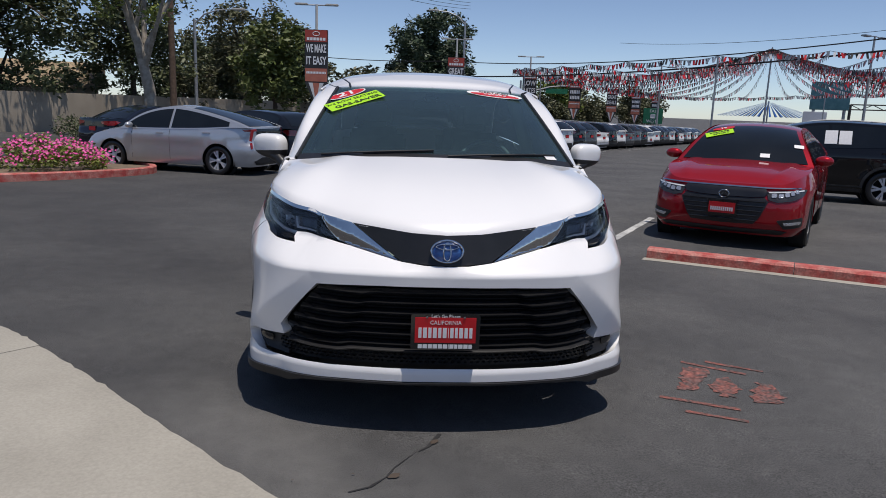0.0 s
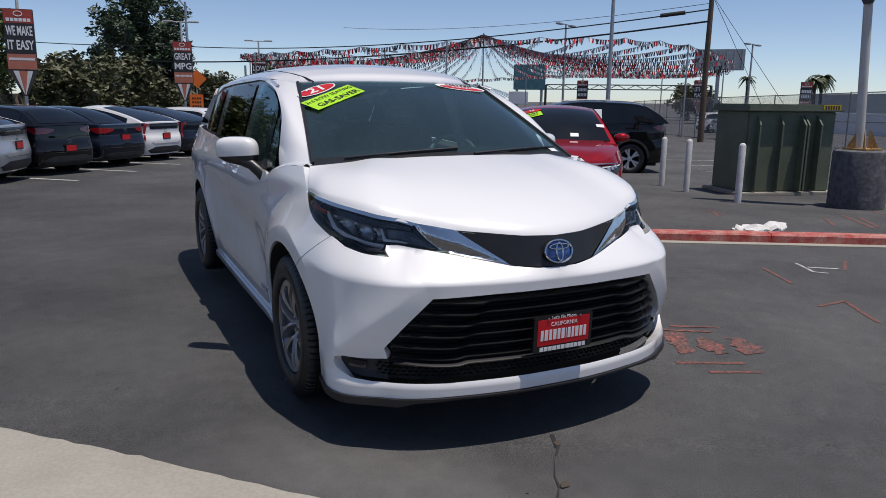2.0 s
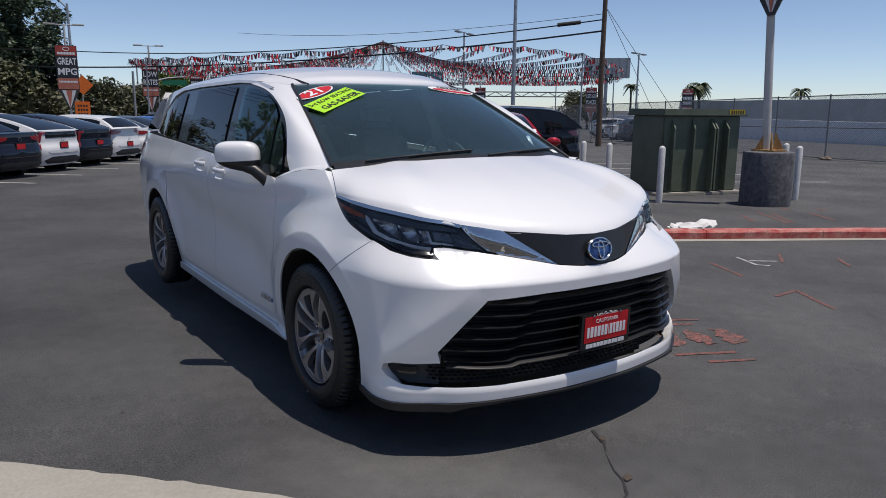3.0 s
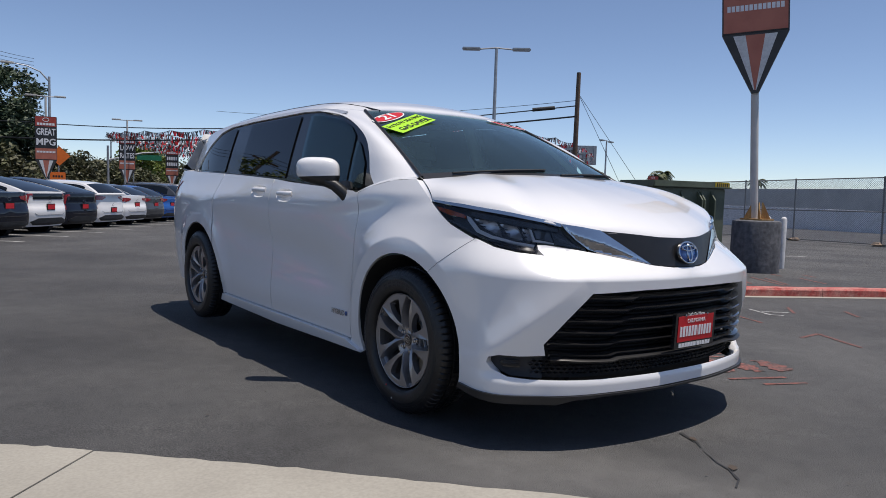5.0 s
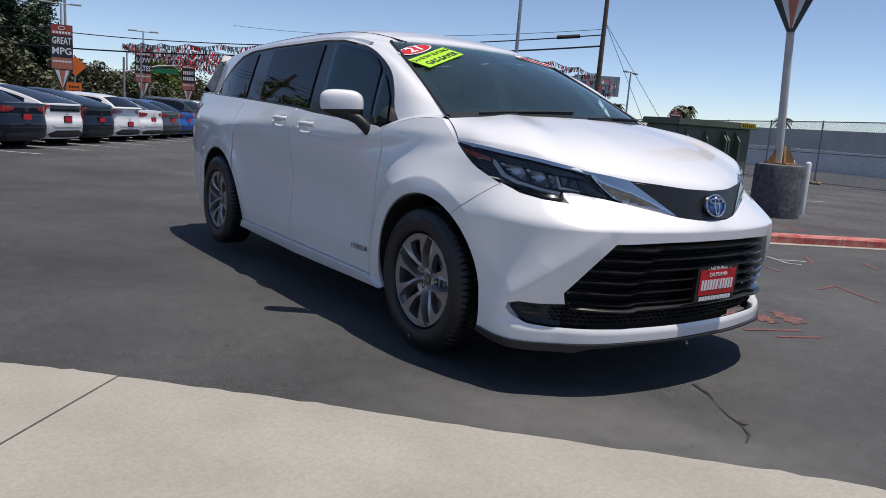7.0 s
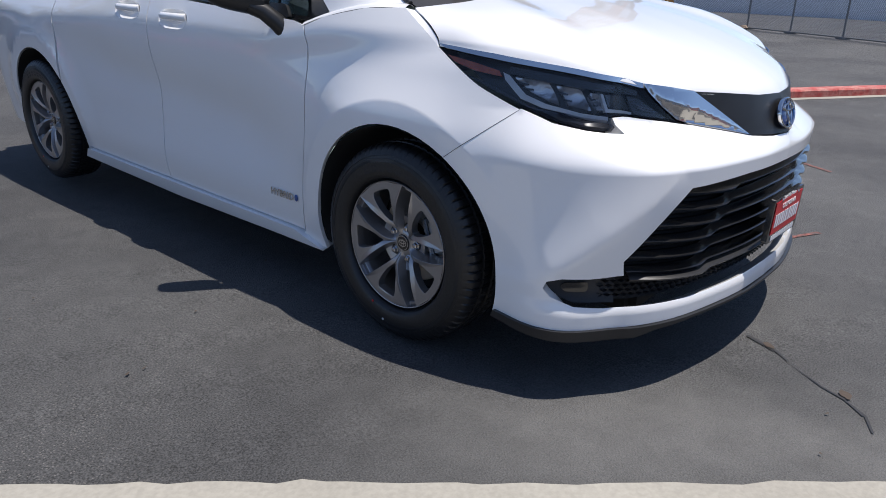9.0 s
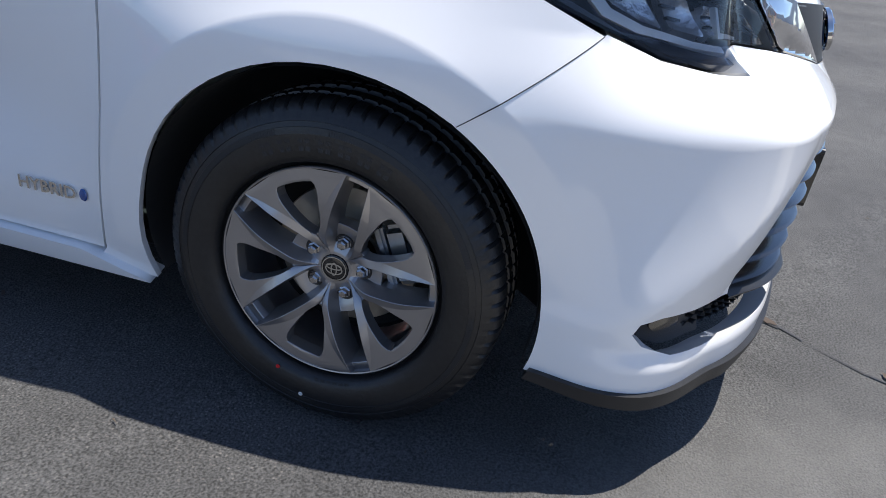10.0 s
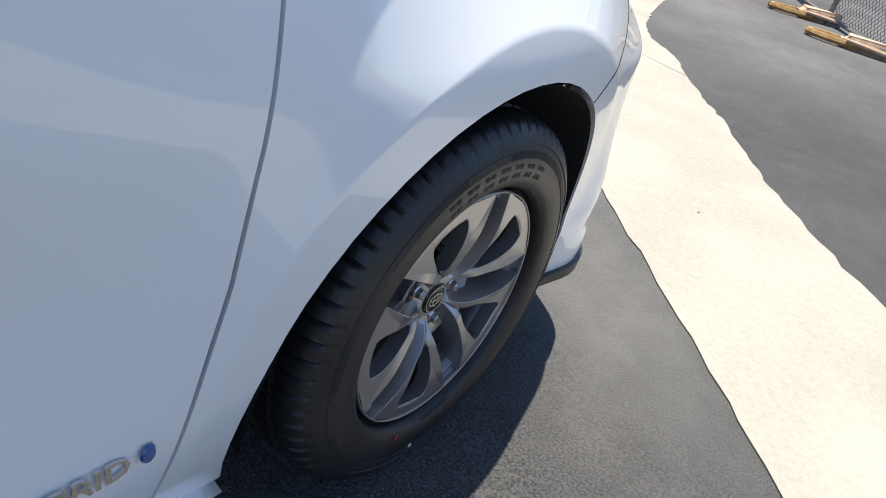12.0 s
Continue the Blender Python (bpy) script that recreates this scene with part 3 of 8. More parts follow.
strip = tagged(new("concrete_strip"), "pale worn concrete gutter strip set in the asphalt", "concrete", "", "structure")
near = [tuple(p) for p in spline([(-6.5, 3.4), (-4.2, 1.75), (-2.72, 0.56), (-2.33, 0.20), (-1.60, -0.55), (-1.22, -0.965), (-0.71, -1.48), (-0.28, -1.98), (0.35, -3.05), (1.05, -4.5), (2.0, -7.0), (4.5, -16.0)], 8)]
far = [tuple(p) for p in spline([(-7.2, 2.5), (-4.7, 0.78), (-3.40, -0.22), (-3.02, -0.52), (-2.10, -1.30), (-1.65, -1.80), (-1.175, -2.33), (-0.85, -2.77), (-0.536, -3.25), (0.087, -4.15), (1.05, -6.1), (3.2, -16.2)], 8)]
random.seed(4)
na, fa_ = ragged(near[:25], 0.006), ragged(far[:25], 0.008)
sheet("concrete_slab", na + fa_[::-1], 0.006, M["concrete"], thick=0.05, parent=strip)
shift = [(x + 0.008, y - 0.008) for x, y in near[24:25]] + near[25:]
nb_, fb_ = ragged(shift[:47], 0.006), ragged([(far[24][0] + 0.008, far[24][1] - 0.008)] + far[25:71], 0.008)
sheet("concrete_slab", nb_ + fb_[::-1], 0.006, M["concrete"], thick=0.05, parent=strip)
nc_, fc_ = ragged([(x + 0.004, y - 0.008) for x, y in near[70:71]] + near[71:], 0.006), ragged([(x + 0.004, y - 0.008) for x, y in far[70:71]] + far[71:], 0.008)
sheet("concrete_slab", nc_ + fc_[::-1], 0.006, M["concrete"], thick=0.05, parent=strip)

# red kerb
K = Vector((0.870, -0.492, 0)).normalized()
KN = Vector((0.492, 0.870, 0)).normalized()
K0 = Vector((2.62, 3.68, 0))
KERB_LEN = 26.0


def along(a, b):
    p = K0 + K * a + KN * b
    return (p.x, p.y)


kerb = tagged(new("kerb"), "red painted concrete kerb with worn paint", "kerb", "", "structure")
i = 0
random.seed(8)
x = 0.0
while x < KERB_LEN:
    ln = 1.5
    prof = ((0.0, 0.0), (0.0, 0.085), (0.02, 0.105), (0.165, 0.112), (0.17, 0.0))
    bm = bmesh.new()
    rings = []
    steps = 10
    for k in range(steps + 1):
        a = x + 0.004 + (ln - 0.008) * k / steps
        rings.append([bm.verts.new((*along(a, b + random.gauss(0, 0.002)), z + fall(*along(a, b)) + (random.gauss(0, 0.002) if z > 0.01 else -0.02))) for b, z in prof])
    for r0, r1 in zip(rings, rings[1:]):
        for q in range(len(prof) - 1):
            bm.faces.new((r0[q], r0[q + 1], r1[q + 1], r1[q]))
    bm.faces.new(rings[0])
    bm.faces.new(rings[-1][::-1])
    part("kerb_stone", bm, M["kerb_red"], kerb)
    x += ln
sheet("kerb_gutter", ragged([along(-0.02, -0.15), along(KERB_LEN, -0.15)], 0.004, 0.2) + [along(KERB_LEN, 0.0), along(-0.02, 0.0)], 0.006, M["concrete"], "narrow concrete gutter along the kerb", thick=0.02)


# painted marks
def stripe(name, a, b, w, z, material, label):
    a, b = Vector((*a, 0)), Vector((*b, 0))
    s = Vector((-(b - a).y, (b - a).x, 0)).normalized() * w / 2
    return sheet(name, ragged([tuple((a + s).xy), tuple((b + s).xy)], 0.004, 0.1) + ragged([tuple((b - s).xy), tuple((a - s).xy)], 0.004, 0.1), z, material, label)


def smear(cx, cy, w, h, z, material, label, turn=0.0, n=26):
    pts = []
    for k in range(n):
        a = 2 * math.pi * k / n
        r = 1 + 0.35 * noise.noise(Vector((cx * 7 + math.cos(a) * 1.5, cy * 7 + math.sin(a) * 1.5, 0))) + random.uniform(-0.12, 0.12)
        p = Matrix.Rotation(radians(turn), 2) @ Vector((w / 2 * r * math.cos(a), h / 2 * r * math.sin(a)))
        pts.append((cx + p.x, cy + p.y))
    return sheet("paint_mark", pts, z, material, label)


random.seed(3)
red_label = "sprayed red survey mark on asphalt"
for quad in (((1.573, 0.03), (1.72, -0.01), (1.49, -0.38), (1.36, -0.36)), ((1.776, -0.13), (1.752, -0.375), (1.611, -0.50), (1.566, -0.294)), ((1.906, -0.22), (1.983, -0.285), (1.919, -0.552), (1.721, -0.537))):
    sheet("paint_mark", ragged(rounded(quad, 0.06, 4) + [rounded(quad, 0.06, 4)[0]], 0.012, 0.03)[:-1], 0.004, M["paint_red"], red_label)
for a, b in (((1.751, 0.131), (2.042, -0.042)), ((1.591, 0.121), (1.908, -0.094)), ((1.235, -0.467), (1.61, -0.633)), ((1.299, -0.663), (1.577, -0.791)), ((3.98, 1.248), (3.682, 0.686)),
             ((5.04, 1.142), (4.641, 0.862)), ((3.2, 0.06), (3.55, 0.09)), ((3.55, 0.09), (3.2, -0.42)), ((5.35, 0.66), (5.02, 0.37))):
    stripe("paint_mark", a, b, 0.035, 0.004, M["paint_red"], red_label)
for a, b in (((4.487, 1.284), (4.288, 0.928)), ((4.288, 0.928), (4.365, 0.828)), ((4.419, 1.096), (4.645, 0.928))):
    stripe("paint_mark", a, b, 0.03, 0.004, M["paint_white"], "thin white sprayed line on asphalt")
for a, b in (((7.685, 3.337), (7.23, 2.851)), ((8.236, 3.445), (7.476, 2.464)), ((8.301, 3.234), (7.607, 2.456)), ((8.927, 2.967), (8.388, 2.284)), ((6.748, 4.683), (6.61, 4.173)), ((6.684, 4.452), (6.35, 4.038)), ((9.189, 3.604), (8.952, 3.294)), ((9.647, 3.285), (9.379, 2.928))):
    stripe("paint_mark", a, b, 0.05, 0.004, M["paint_red"], red_label)
# crack in front of the van, with dirt lying in it
crack = [(0.0, -0.97), (-0.05, -1.09), (-0.105, -1.15), (-0.204, -1.292), (-0.24, -1.377), (-0.30, -1.45), (-0.387, -1.493)]
for k, (a, b) in enumerate(zip(crack, crack[1:])):
    stripe("crack", a, b, (0.014, 0.010, 0.006, 0.012, 0.010, 0.006)[k], 0.004, M["black_matt"], "dark crack in the asphalt")
for cx, cy, w, h, t in ((-0.03, -1.06, 0.05, 0.03, 60), (-0.21, -1.37, 0.06, 0.035, 40)):
    smear(cx, cy, w, h, 0.007, M["bark_dark"], "dark dirt lying in a crack", t, 14)
random.seed(12)
for k in range(26):
    cx, cy = random.uniform(-2.4, 1.5), random.uniform(-2.2, 1.6)
    stripe("crack", (cx, cy), (cx + random.uniform(-0.02, 0.02), cy + random.uniform(-0.02, 0.02)), random.uniform(0.004, 0.01), 0.009, M["bark_dark"], "small dark stain or twig on the ground")
# stall lines along the row
R0, RD, RH = Vector((-4.0, 13.0, 0)), Vector((0.516, 0.857, 0)), Vector((-0.72, 0.69, 0)).normalized()
for k in range(0, 18):
    p = R0 + RD * (2.3 * (k + 0.5)) - RH * 1.3
    stripe("stall_line", tuple((p - RH * 0.6).xy), tuple((p + RH * 3.4).xy), 0.10, 0.004, M["paint_white"], "white stall line on asphalt")
stripe("stall_line", (1.75, 3.4), (4.0, 7.3), 0.10, 0.004, M["paint_white"], "white stall line on asphalt")
for k in range(4):
    p = Vector((9.6, 9.2, 0)) + KN * (2.4 * k) + K * 2
    stripe("stall_line", tuple(p.xy), tuple((p + K * 4.5).xy), 0.10, 0.004, M["paint_white"], "white stall line on asphalt")


# ---- walls and buildings ----
def wall(name, a, b, h, th, material, label, base=0.0):
    a, b = Vector((*a, 0)), Vector((*b, 0))
    d = b - a
    ob = part(name, box(d.length, th, h, (0, 0, base), 0.02), material)
    ob.matrix_world = Matrix.Translation((a + b) / 2) @ Matrix.Rotation(math.atan2(d.y, d.x), 4, "Z")
    return tagged(ob, label, "wall", "", "structure")


wall("wall_street", (-25.5, 19), (27, 110), 2.6, 0.2, M["block_wall"], "tan block wall along the street", -1.05)
wall("wall_street_low", (-14.5, 33.0), (-8.5, 43.5), 1.1, 0.3, M["block_wall"], "low tan planter wall", -0.75)
wall("wall_white", (66, 60), (32, -14), 2.2, 0.3, M["white_wall"], "long white painted wall behind the fence", -1.4)
wall("wall_freeway", (92, 70), (50, -26), 4.5, 0.6, M["grey_concrete"], "grey concrete freeway parapet", -1.7)
# next two walls are unseen, added to close the lot for reflections
wall("unseen_wall_back", (-40, -30), (46, -34), 4.2, 0.4, M["white_wall"], "long pale wall added unseen behind the lot")
wall("unseen_wall_left", (-40, -30), (-34, 10), 3.0, 0.4, M["block_wall"], "tan wall added unseen behind the lot")
wall("wall_mural", (1.6, -7.5), (7.5, -20.0), 2.2, 0.2, M["mural"], "red and white painted wall behind the fence")


def link_material():
    """Chain link: woven wire with open diamonds."""
    m = bpy.data.materials.new("chain_link")
    m.use_nodes = True
    nt = m.node_tree
    b = nt.nodes["Principled BSDF"]
    b.inputs["Base Color"].default_value, b.inputs["Roughness"].default_value, b.inputs["Metallic"].default_value = (0.30, 0.31, 0.32, 1), 0.5, 0.5
    tc, sp = nt.nodes.new("ShaderNodeTexCoord"), nt.nodes.new("ShaderNodeSeparateXYZ")
    nt.links.new(tc.outputs["Object"], sp.inputs[0])

    def math_node(op, a, bval):
        n = nt.nodes.new("ShaderNodeMath")
        n.operation = op
        for k, v in enumerate((a, bval)):
            if isinstance(v, (int, float)):
                n.inputs[k].default_value = v
            else:
                nt.links.new(v, n.inputs[k])
        return n.outputs[0]
    lines = []
    for op in ("ADD", "SUBTRACT"):
        u = math_node("DIVIDE", math_node(op, sp.outputs["X"], sp.outputs["Z"]), 0.075)
        fr = math_node("FRACT", math_node("ADD", u, 1000.0), 0)
        lines.append(math_node("LESS_THAN", fr, 0.19))
    hit = math_node("MAXIMUM", lines[0], lines[1])
    tr, mx = nt.nodes.new("ShaderNodeBsdfTransparent"), nt.nodes.new("ShaderNodeMixShader")
    nt.links.new(hit, mx.inputs[0])
    nt.links.new(tr.outputs[0], mx.inputs[1])
    nt.links.new(b.outputs[0], mx.inputs[2])
    nt.links.new(mx.outputs[0], nt.nodes["Material Output"].inputs[0])
    return m


M["chain_link"] = link_material()


def fence(pts, h, base, label, every=3.0):
    for a, b in zip(pts, pts[1:]):
        za, zb = fall(*a), fall(*b)
        a, b = Vector((*a, za)), Vector((*b, zb))
        d = b - a
        f = thing("chain_link_fence", Matrix.Translation(a) @ Matrix.Rotation(math.atan2(d.y, d.x), 4, "Z") @ Matrix.Rotation(-math.asin((zb - za) / d.length), 4, "Y"), label, "fence")
        ln = d.length
        mesh_of("wire_mesh", [(0, 0, 0.05), (ln, 0, 0.05), (ln, 0, h), (0, 0, h)], [(0, 1, 2, 3)], M["chain_link"], f)
        for z in (0.06, h * 0.5, h):
            part("rail", tube([(0, 0, z), (ln, 0, z)], 0.021, 0.021, 8), M["fence_steel"], f)
        n = max(1, round(ln / every))
        for k in range(n + 1):
            part("post", tube([(ln * k / n, 0.03, 0), (ln * k / n, 0.03, h + 0.05)], 0.03, 0.03, 8), M["fence_steel"], f)
            part("foot", box(0.5, 0.14, 0.05, (ln * k / n, 0.03, 0.0), 0.01), M["fence_steel"], f)


fence([(42, 50), (32.7, 31.0), (26.0, 11.9), (25.0, 8.2), (20.1, 2.2), (17.2, 0.1), (15, -7)], 2.45, 0.0, "grey chain-link fence with steel posts")
fence([(-6.0, -6.3), (-1.19, -7.34), (0.06, -9.12), (0.99, -10.92), (4.5, -18.0)], 2.0, 0.0, "grey chain-link fence with dark steel posts")


# ---- the white minivan: its surface ----
CX = 0.006
plan = np.array(spline([(0, -0.985), (0.2, -0.976), (0.4, -0.945), (0.56, -0.905), (0.70, -0.838), (0.80, -0.752), (0.88, -0.64), (0.932, -0.51), (0.966, -0.36),
                        (0.983, -0.18), (0.990, 0.1), (0.990, 0.8), (0.988, 1.6), (0.985, 2.4), (0.980, 3.1), (0.967, 3.6), (0.935, 3.9), (0.86, 4.08), (0.70, 4.17), (0.4, 4.205), (0, 4.21)], 16))
plan_s = np.concatenate([[0], np.cumsum(np.linalg.norm(np.diff(plan, axis=0), axis=1))])
ptan = np.gradient(plan, axis=0)
ptan /= np.linalg.norm(ptan, axis=1)[:, None]
ptan[0], ptan[-1] = (1, 0), (-1, 0)


def Sn(x, y):
    """The way round the plan outline, from the nose, that lies nearest to a place."""
    return float(plan_s[np.argmin((plan[:, 0] - x) ** 2 + (plan[:, 1] - y) ** 2)])


def Sy(y):
    return float(np.interp(y, plan[40:, 1], plan_s[40:])) if y > -0.9 else Sn(0.5, y)


FENDER = np.array(((0.15, -0.090), (0.3, -0.055), (0.5, -0.034), (0.7, -0.018), (0.82, -0.014), (0.90, -0.034), (1.0, -0.068), (1.07, -0.106), (1.17, -0.17), (1.3, -0.28)))
DOOR = np.array(((0.15, -0.115), (0.22, -0.085), (0.28, -0.070), (0.34, -0.058), (0.40, -0.053), (0.55, -0.060), (0.70, -0.047), (0.85, -0.032), (0.95, -0.027), (1.03, -0.032), (1.10, -0.054), (1.2, -0.09), (1.3, -0.14)))
QUARTER = np.array(((0.15, -0.10), (0.3, -0.07), (0.5, -0.04), (0.7, -0.024), (0.85, -0.020), (0.97, -0.030), (1.1, -0.065), (1.2, -0.095), (1.3, -0.14)))


def rounded_table(t):
    """The profile drawn fine and rounded, so that the paint's highlights run on without breaks."""
    z = np.arange(t[0, 0] - 0.2, t[-1, 0] + 0.2, 0.002)
    k = np.exp(-0.5 * (np.arange(-36, 37) * 0.002 / 0.022) ** 2)
    v = np.interp(z, t[:, 0], t[:, 1])
    return np.stack((z, np.convolve(np.pad(v, 36, mode="edge"), k / k.sum(), "valid")), 1)


FENDER, DOOR, QUARTER = rounded_table(FENDER), rounded_table(DOOR), rounded_table(QUARTER)


def tab(t, z):
    return np.interp(z, t[:, 0], t[:, 1])


def flare(y, z):
    """A flat band round each wheel opening, with a crease along its outer border that dies out towards the ground."""
    best = 0.0
    for wy in (0.0, 3.06):
        r = math.hypot(y - wy, z - 0.36)
        t = min(1.0, max(0.0, (r - 0.522) / 0.15))
        best = max(best, 0.022 * (1 - t * (2 - t)))
    return best * smoothstep(0.22, 0.62, z)


KINK, KEND = np.array((0.632, 0.745)), np.array((1.02, 0.42))
KDIR = (KEND - KINK) / np.linalg.norm(KEND - KINK)


def swell(s, z):
    """The full lower corner of the bumper: it peaks along the crease from below the lamp to the fog pocket and falls to the grille."""
    q = np.array((s, z)) - KINK
    al, ac = q.dot(KDIR), KDIR[0] * q[1] - KDIR[1] * q[0]
    top = float(np.interp(al, (0.0, 0.12, 0.30, 0.48, 0.60), (0.0, 0.014, 0.036, 0.050, 0.050)))
    if ac < 0:
        # inside the crease: a flat scoop down to the mouth's edge
        gap = float(np.interp(al, (0.0, 0.5), (0.055, 0.17)))
        f = max(0.0, 1 + (math.sqrt(ac * ac + 0.006 ** 2) - 0.006) / -gap)
    else:
        f = math.exp(-((math.sqrt(ac * ac + 0.012 ** 2) - 0.012) / 0.15) ** 1.25)
    if z < 0.42:
        f += (smoothstep(0.78, 1.02, s) - f) * smoothstep(0.42, 0.36, z)
    top *= f
    return top * (1 - 0.8 * smoothstep(1.03, 1.25, s)) + 0.020 * smoothstep(0.345, 0.29, z) * (1 - smoothstep(0.9, 1.2, s))


def depth_at(s, z, y, full=True):
    s = abs(s)
    h = smoothstep(0.95, 1.10, z)
    wf, wr = 1 - smoothstep(0.05 - 0.30 * h, 0.95 - 0.45 * h, y), smoothstep(2.0, 3.0, y)
    side = wf * tab(FENDER, z) + wr * tab(QUARTER, z) + (1 - wf - wr) * tab(DOOR, z) + flare(y, z)
    if s > 1.6:
        # the hollow that runs up along the doors
        side += 0.020 * math.exp(-((z - 1.0) / 0.10) ** 2) * smoothstep(1.7, 2.7, y) * (1 - smoothstep(3.5, 4.1, y))
        return side - 0.022 * math.exp(-((z - 0.58 - 0.09 * y) / 0.13) ** 2) * smoothstep(0.5, 1.0, y) * (1 - smoothstep(2.1, 2.7, y))
    # nose: shelf above the crease, upright lamps over it
    m = np.interp(s, (0, 0.2, 0.47, 0.7, 0.81, 0.9, 1.05, 1.2, 1.4), (0.55, 1.3, 1.4, 1.4, 1.46, 1.3, 1.0, 0.7, 0.4))
    zc = np.interp(s, (0, 0.2, 0.46, 0.8, 1.2), (0.79, 0.80, 0.854, 0.88, 0.90))
    m2 = np.interp(s, (0, 0.2, 0.46, 0.69, 0.9, 1.2), (0.36, 0.22, 0.10, 0.27, 0.3, 0.3))
    up = max(0.0, z - 0.745)
    lo = min(up, zc - 0.745)
    k = 0.012 + 0.05 * smoothstep(0.72, 0.95, s)
    fr = -m * (math.sqrt(lo * lo + k * k) - k if lo > 0 else 0.0) - m2 * max(0.0, z - zc)
    fr -= 0.05 * max(0.0, 0.745 - z)
    if full:
        fr += swell(s, z)
    w = smoothstep(1.08, 1.5, s)
    return (1 - w) * fr + w * side


def body(s, z, full=True):
    """The van's skin at a way s round its plan (minus: the driver's side) and a height."""
    a = min(abs(s), plan_s[-1])
    x, y = float(np.interp(a, plan_s, plan[:, 0])), float(np.interp(a, plan_s, plan[:, 1]))
    tx, ty = float(np.interp(a, plan_s, ptan[:, 0])), float(np.interp(a, plan_s, ptan[:, 1]))
    n = math.hypot(tx, ty)
    d = depth_at(s, z, y, full)
    x, y = x + ty / n * d, y - tx / n * d
    return Vector((-x if s >= 0 else x, y, z))


def cabin(y, z):
    """Half-width skin of the glasshouse, passenger side."""
    w = 0.912 - 0.27 * (z - 1.08) - 0.12 * max(0, z - 1.08) ** 2 - 0.14 * max(0.0, y - 2.9) ** 2 - 0.006 * smoothstep(0.9, 0.4, y)
    return Vector((-w, y, z))


def belt(y):
    return float(np.interp(y, (0.3, 0.53, 1.4, 1.55, 2.45, 3.5, 4.1), (1.075, 1.098, 1.141, 1.156, 1.193, 1.224, 1.235)))


def rail(y):
    """Height of the roof's side edge."""
    return float(np.interp(y, (0.5, 0.75, 1.0, 1.3, 1.6, 2.4, 3.0, 3.5, 4.0), (1.43, 1.53, 1.588, 1.622, 1.636, 1.630, 1.602, 1.555, 1.475)))


def ridge(y):
    return float(np.interp(y, (0.7, 0.86, 1.0, 1.2, 1.5, 2.0, 2.6, 3.2, 3.7, 4.1), (1.53, 1.610, 1.660, 1.706, 1.737, 1.746, 1.730, 1.697, 1.645, 1.575)))


van = thing("minivan", pose(CX, 0, 0), "white hybrid minivan with a red dealer plate parked on dark asphalt", "minivan")
WHITE = M["white_paint"]


def arc(cy, a0, a1, r=0.438, n=22, cz=0.36):
    """The border of a wheel opening, a little wider at its lower ends."""
    out = []
    for i in range(n + 1):
        a = a0 + (a1 - a0) * i / n
        k = r + 0.026 * smoothstep(18, -18, a) + 0.008 * smoothstep(170, 196, a)
        out.append((cy + k * math.cos(radians(a)), cz + k * math.sin(radians(a))))
    return out


def on_side(pts):
    return [(Sy(y), z) for y, z in pts]


# key places on the nose: way round and height
pHLO, pA, pB, pC = (Sn(0.975, -0.125), 1.066), (0.69, 0.978), (0.46, 0.953), (0.47, 0.848)
pD, pLL, pSEAM, pARCH = (0.852, 0.882), (0.812, 0.841), (Sy(-0.468), 0.901), (Sy(-0.248), 0.737)
pTIP = (0.21, 0.80)
TOPMID, BOTMID = (0.0, 0.925), (0.0, 0.79)

# front bumper with the mouth cut out
mouth_half = [(0.0, 0.700), (0.30, 0.698), (0.590, 0.688), (0.70, 0.575), (0.800, 0.465), (0.79, 0.415), (0.90, 0.410), (0.985, 0.412), (1.028, 0.400), (1.038, 0.376), (1.015, 0.350), (0.945, 0.322), (0.85, 0.312), (0.62, 0.312), (0.0, 0.316)]
mouth = mouth_half + [(-s, z) for s, z in mouth_half[-2:0:-1]]
low = arc(0.0, 122, 196)
bump_half = [BOTMID, (0.10, 0.79), pTIP, (0.36, 0.828), pC, (0.60, 0.864), (0.70, 0.874), (0.80, 0.882), pD, (0.844, 0.864), pLL, (0.95, 0.852), (1.07, 0.868), pSEAM] + on_side(low)
bump_half = [p for p in bump_half if p[1] > 0.236] + [(Sy(-0.455), 0.236), (1.0, 0.236), (0.62, 0.248), (0.5, 0.252), (0.0, 0.256)]
bumper_outline = bump_half + [(-s, z) for s, z in bump_half[-2:0:-1]]
# the crease round the front wheel opening, with a row of points on either side of it
FRONT_FOLDS = [[(Sy(r * math.cos(a)), 0.36 + r * math.sin(a)) for a in np.radians(np.arange(4, 200, 1.6))] for r in (0.510, 0.523, 0.536, 0.555, 0.58)]
FRONT_FOLDS = [[q for q in line if abs(q[0]) > 0.95] for line in FRONT_FOLDS]
panel("front_bumper", bumper_outline, body, WHITE, van, holes=[mouth], step=0.018, depth=0.05, folds=FRONT_FOLDS + [[(-q, z) for q, z in line] for line in FRONT_FOLDS])


def sweep(name, half, fn, material, step=0.025, depth=0.02, proud=0.0, label="", parent=None):
    """A piece across the nose, given by its passenger half from the middle out and back to the middle."""
    return panel(name, half + [(-s, z) for s, z in half[::-1] if s > 1e-6], fn, material, parent or van, step=step, depth=depth, proud=proud, label=label)


# grille: dark bed, slats, mesh intake
def recess(s, z):
    p = body(s, z, False)
    a = min(abs(s), 1.2)
    tx, ty = np.interp(a, plan_s, ptan[:, 0]), np.interp(a, plan_s, ptan[:, 1])
    n = Vector(((-ty if s >= 0 else ty), -tx, 0))
    return p - n * 0.055


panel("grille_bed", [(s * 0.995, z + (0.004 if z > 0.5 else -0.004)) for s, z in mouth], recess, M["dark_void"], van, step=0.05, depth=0)


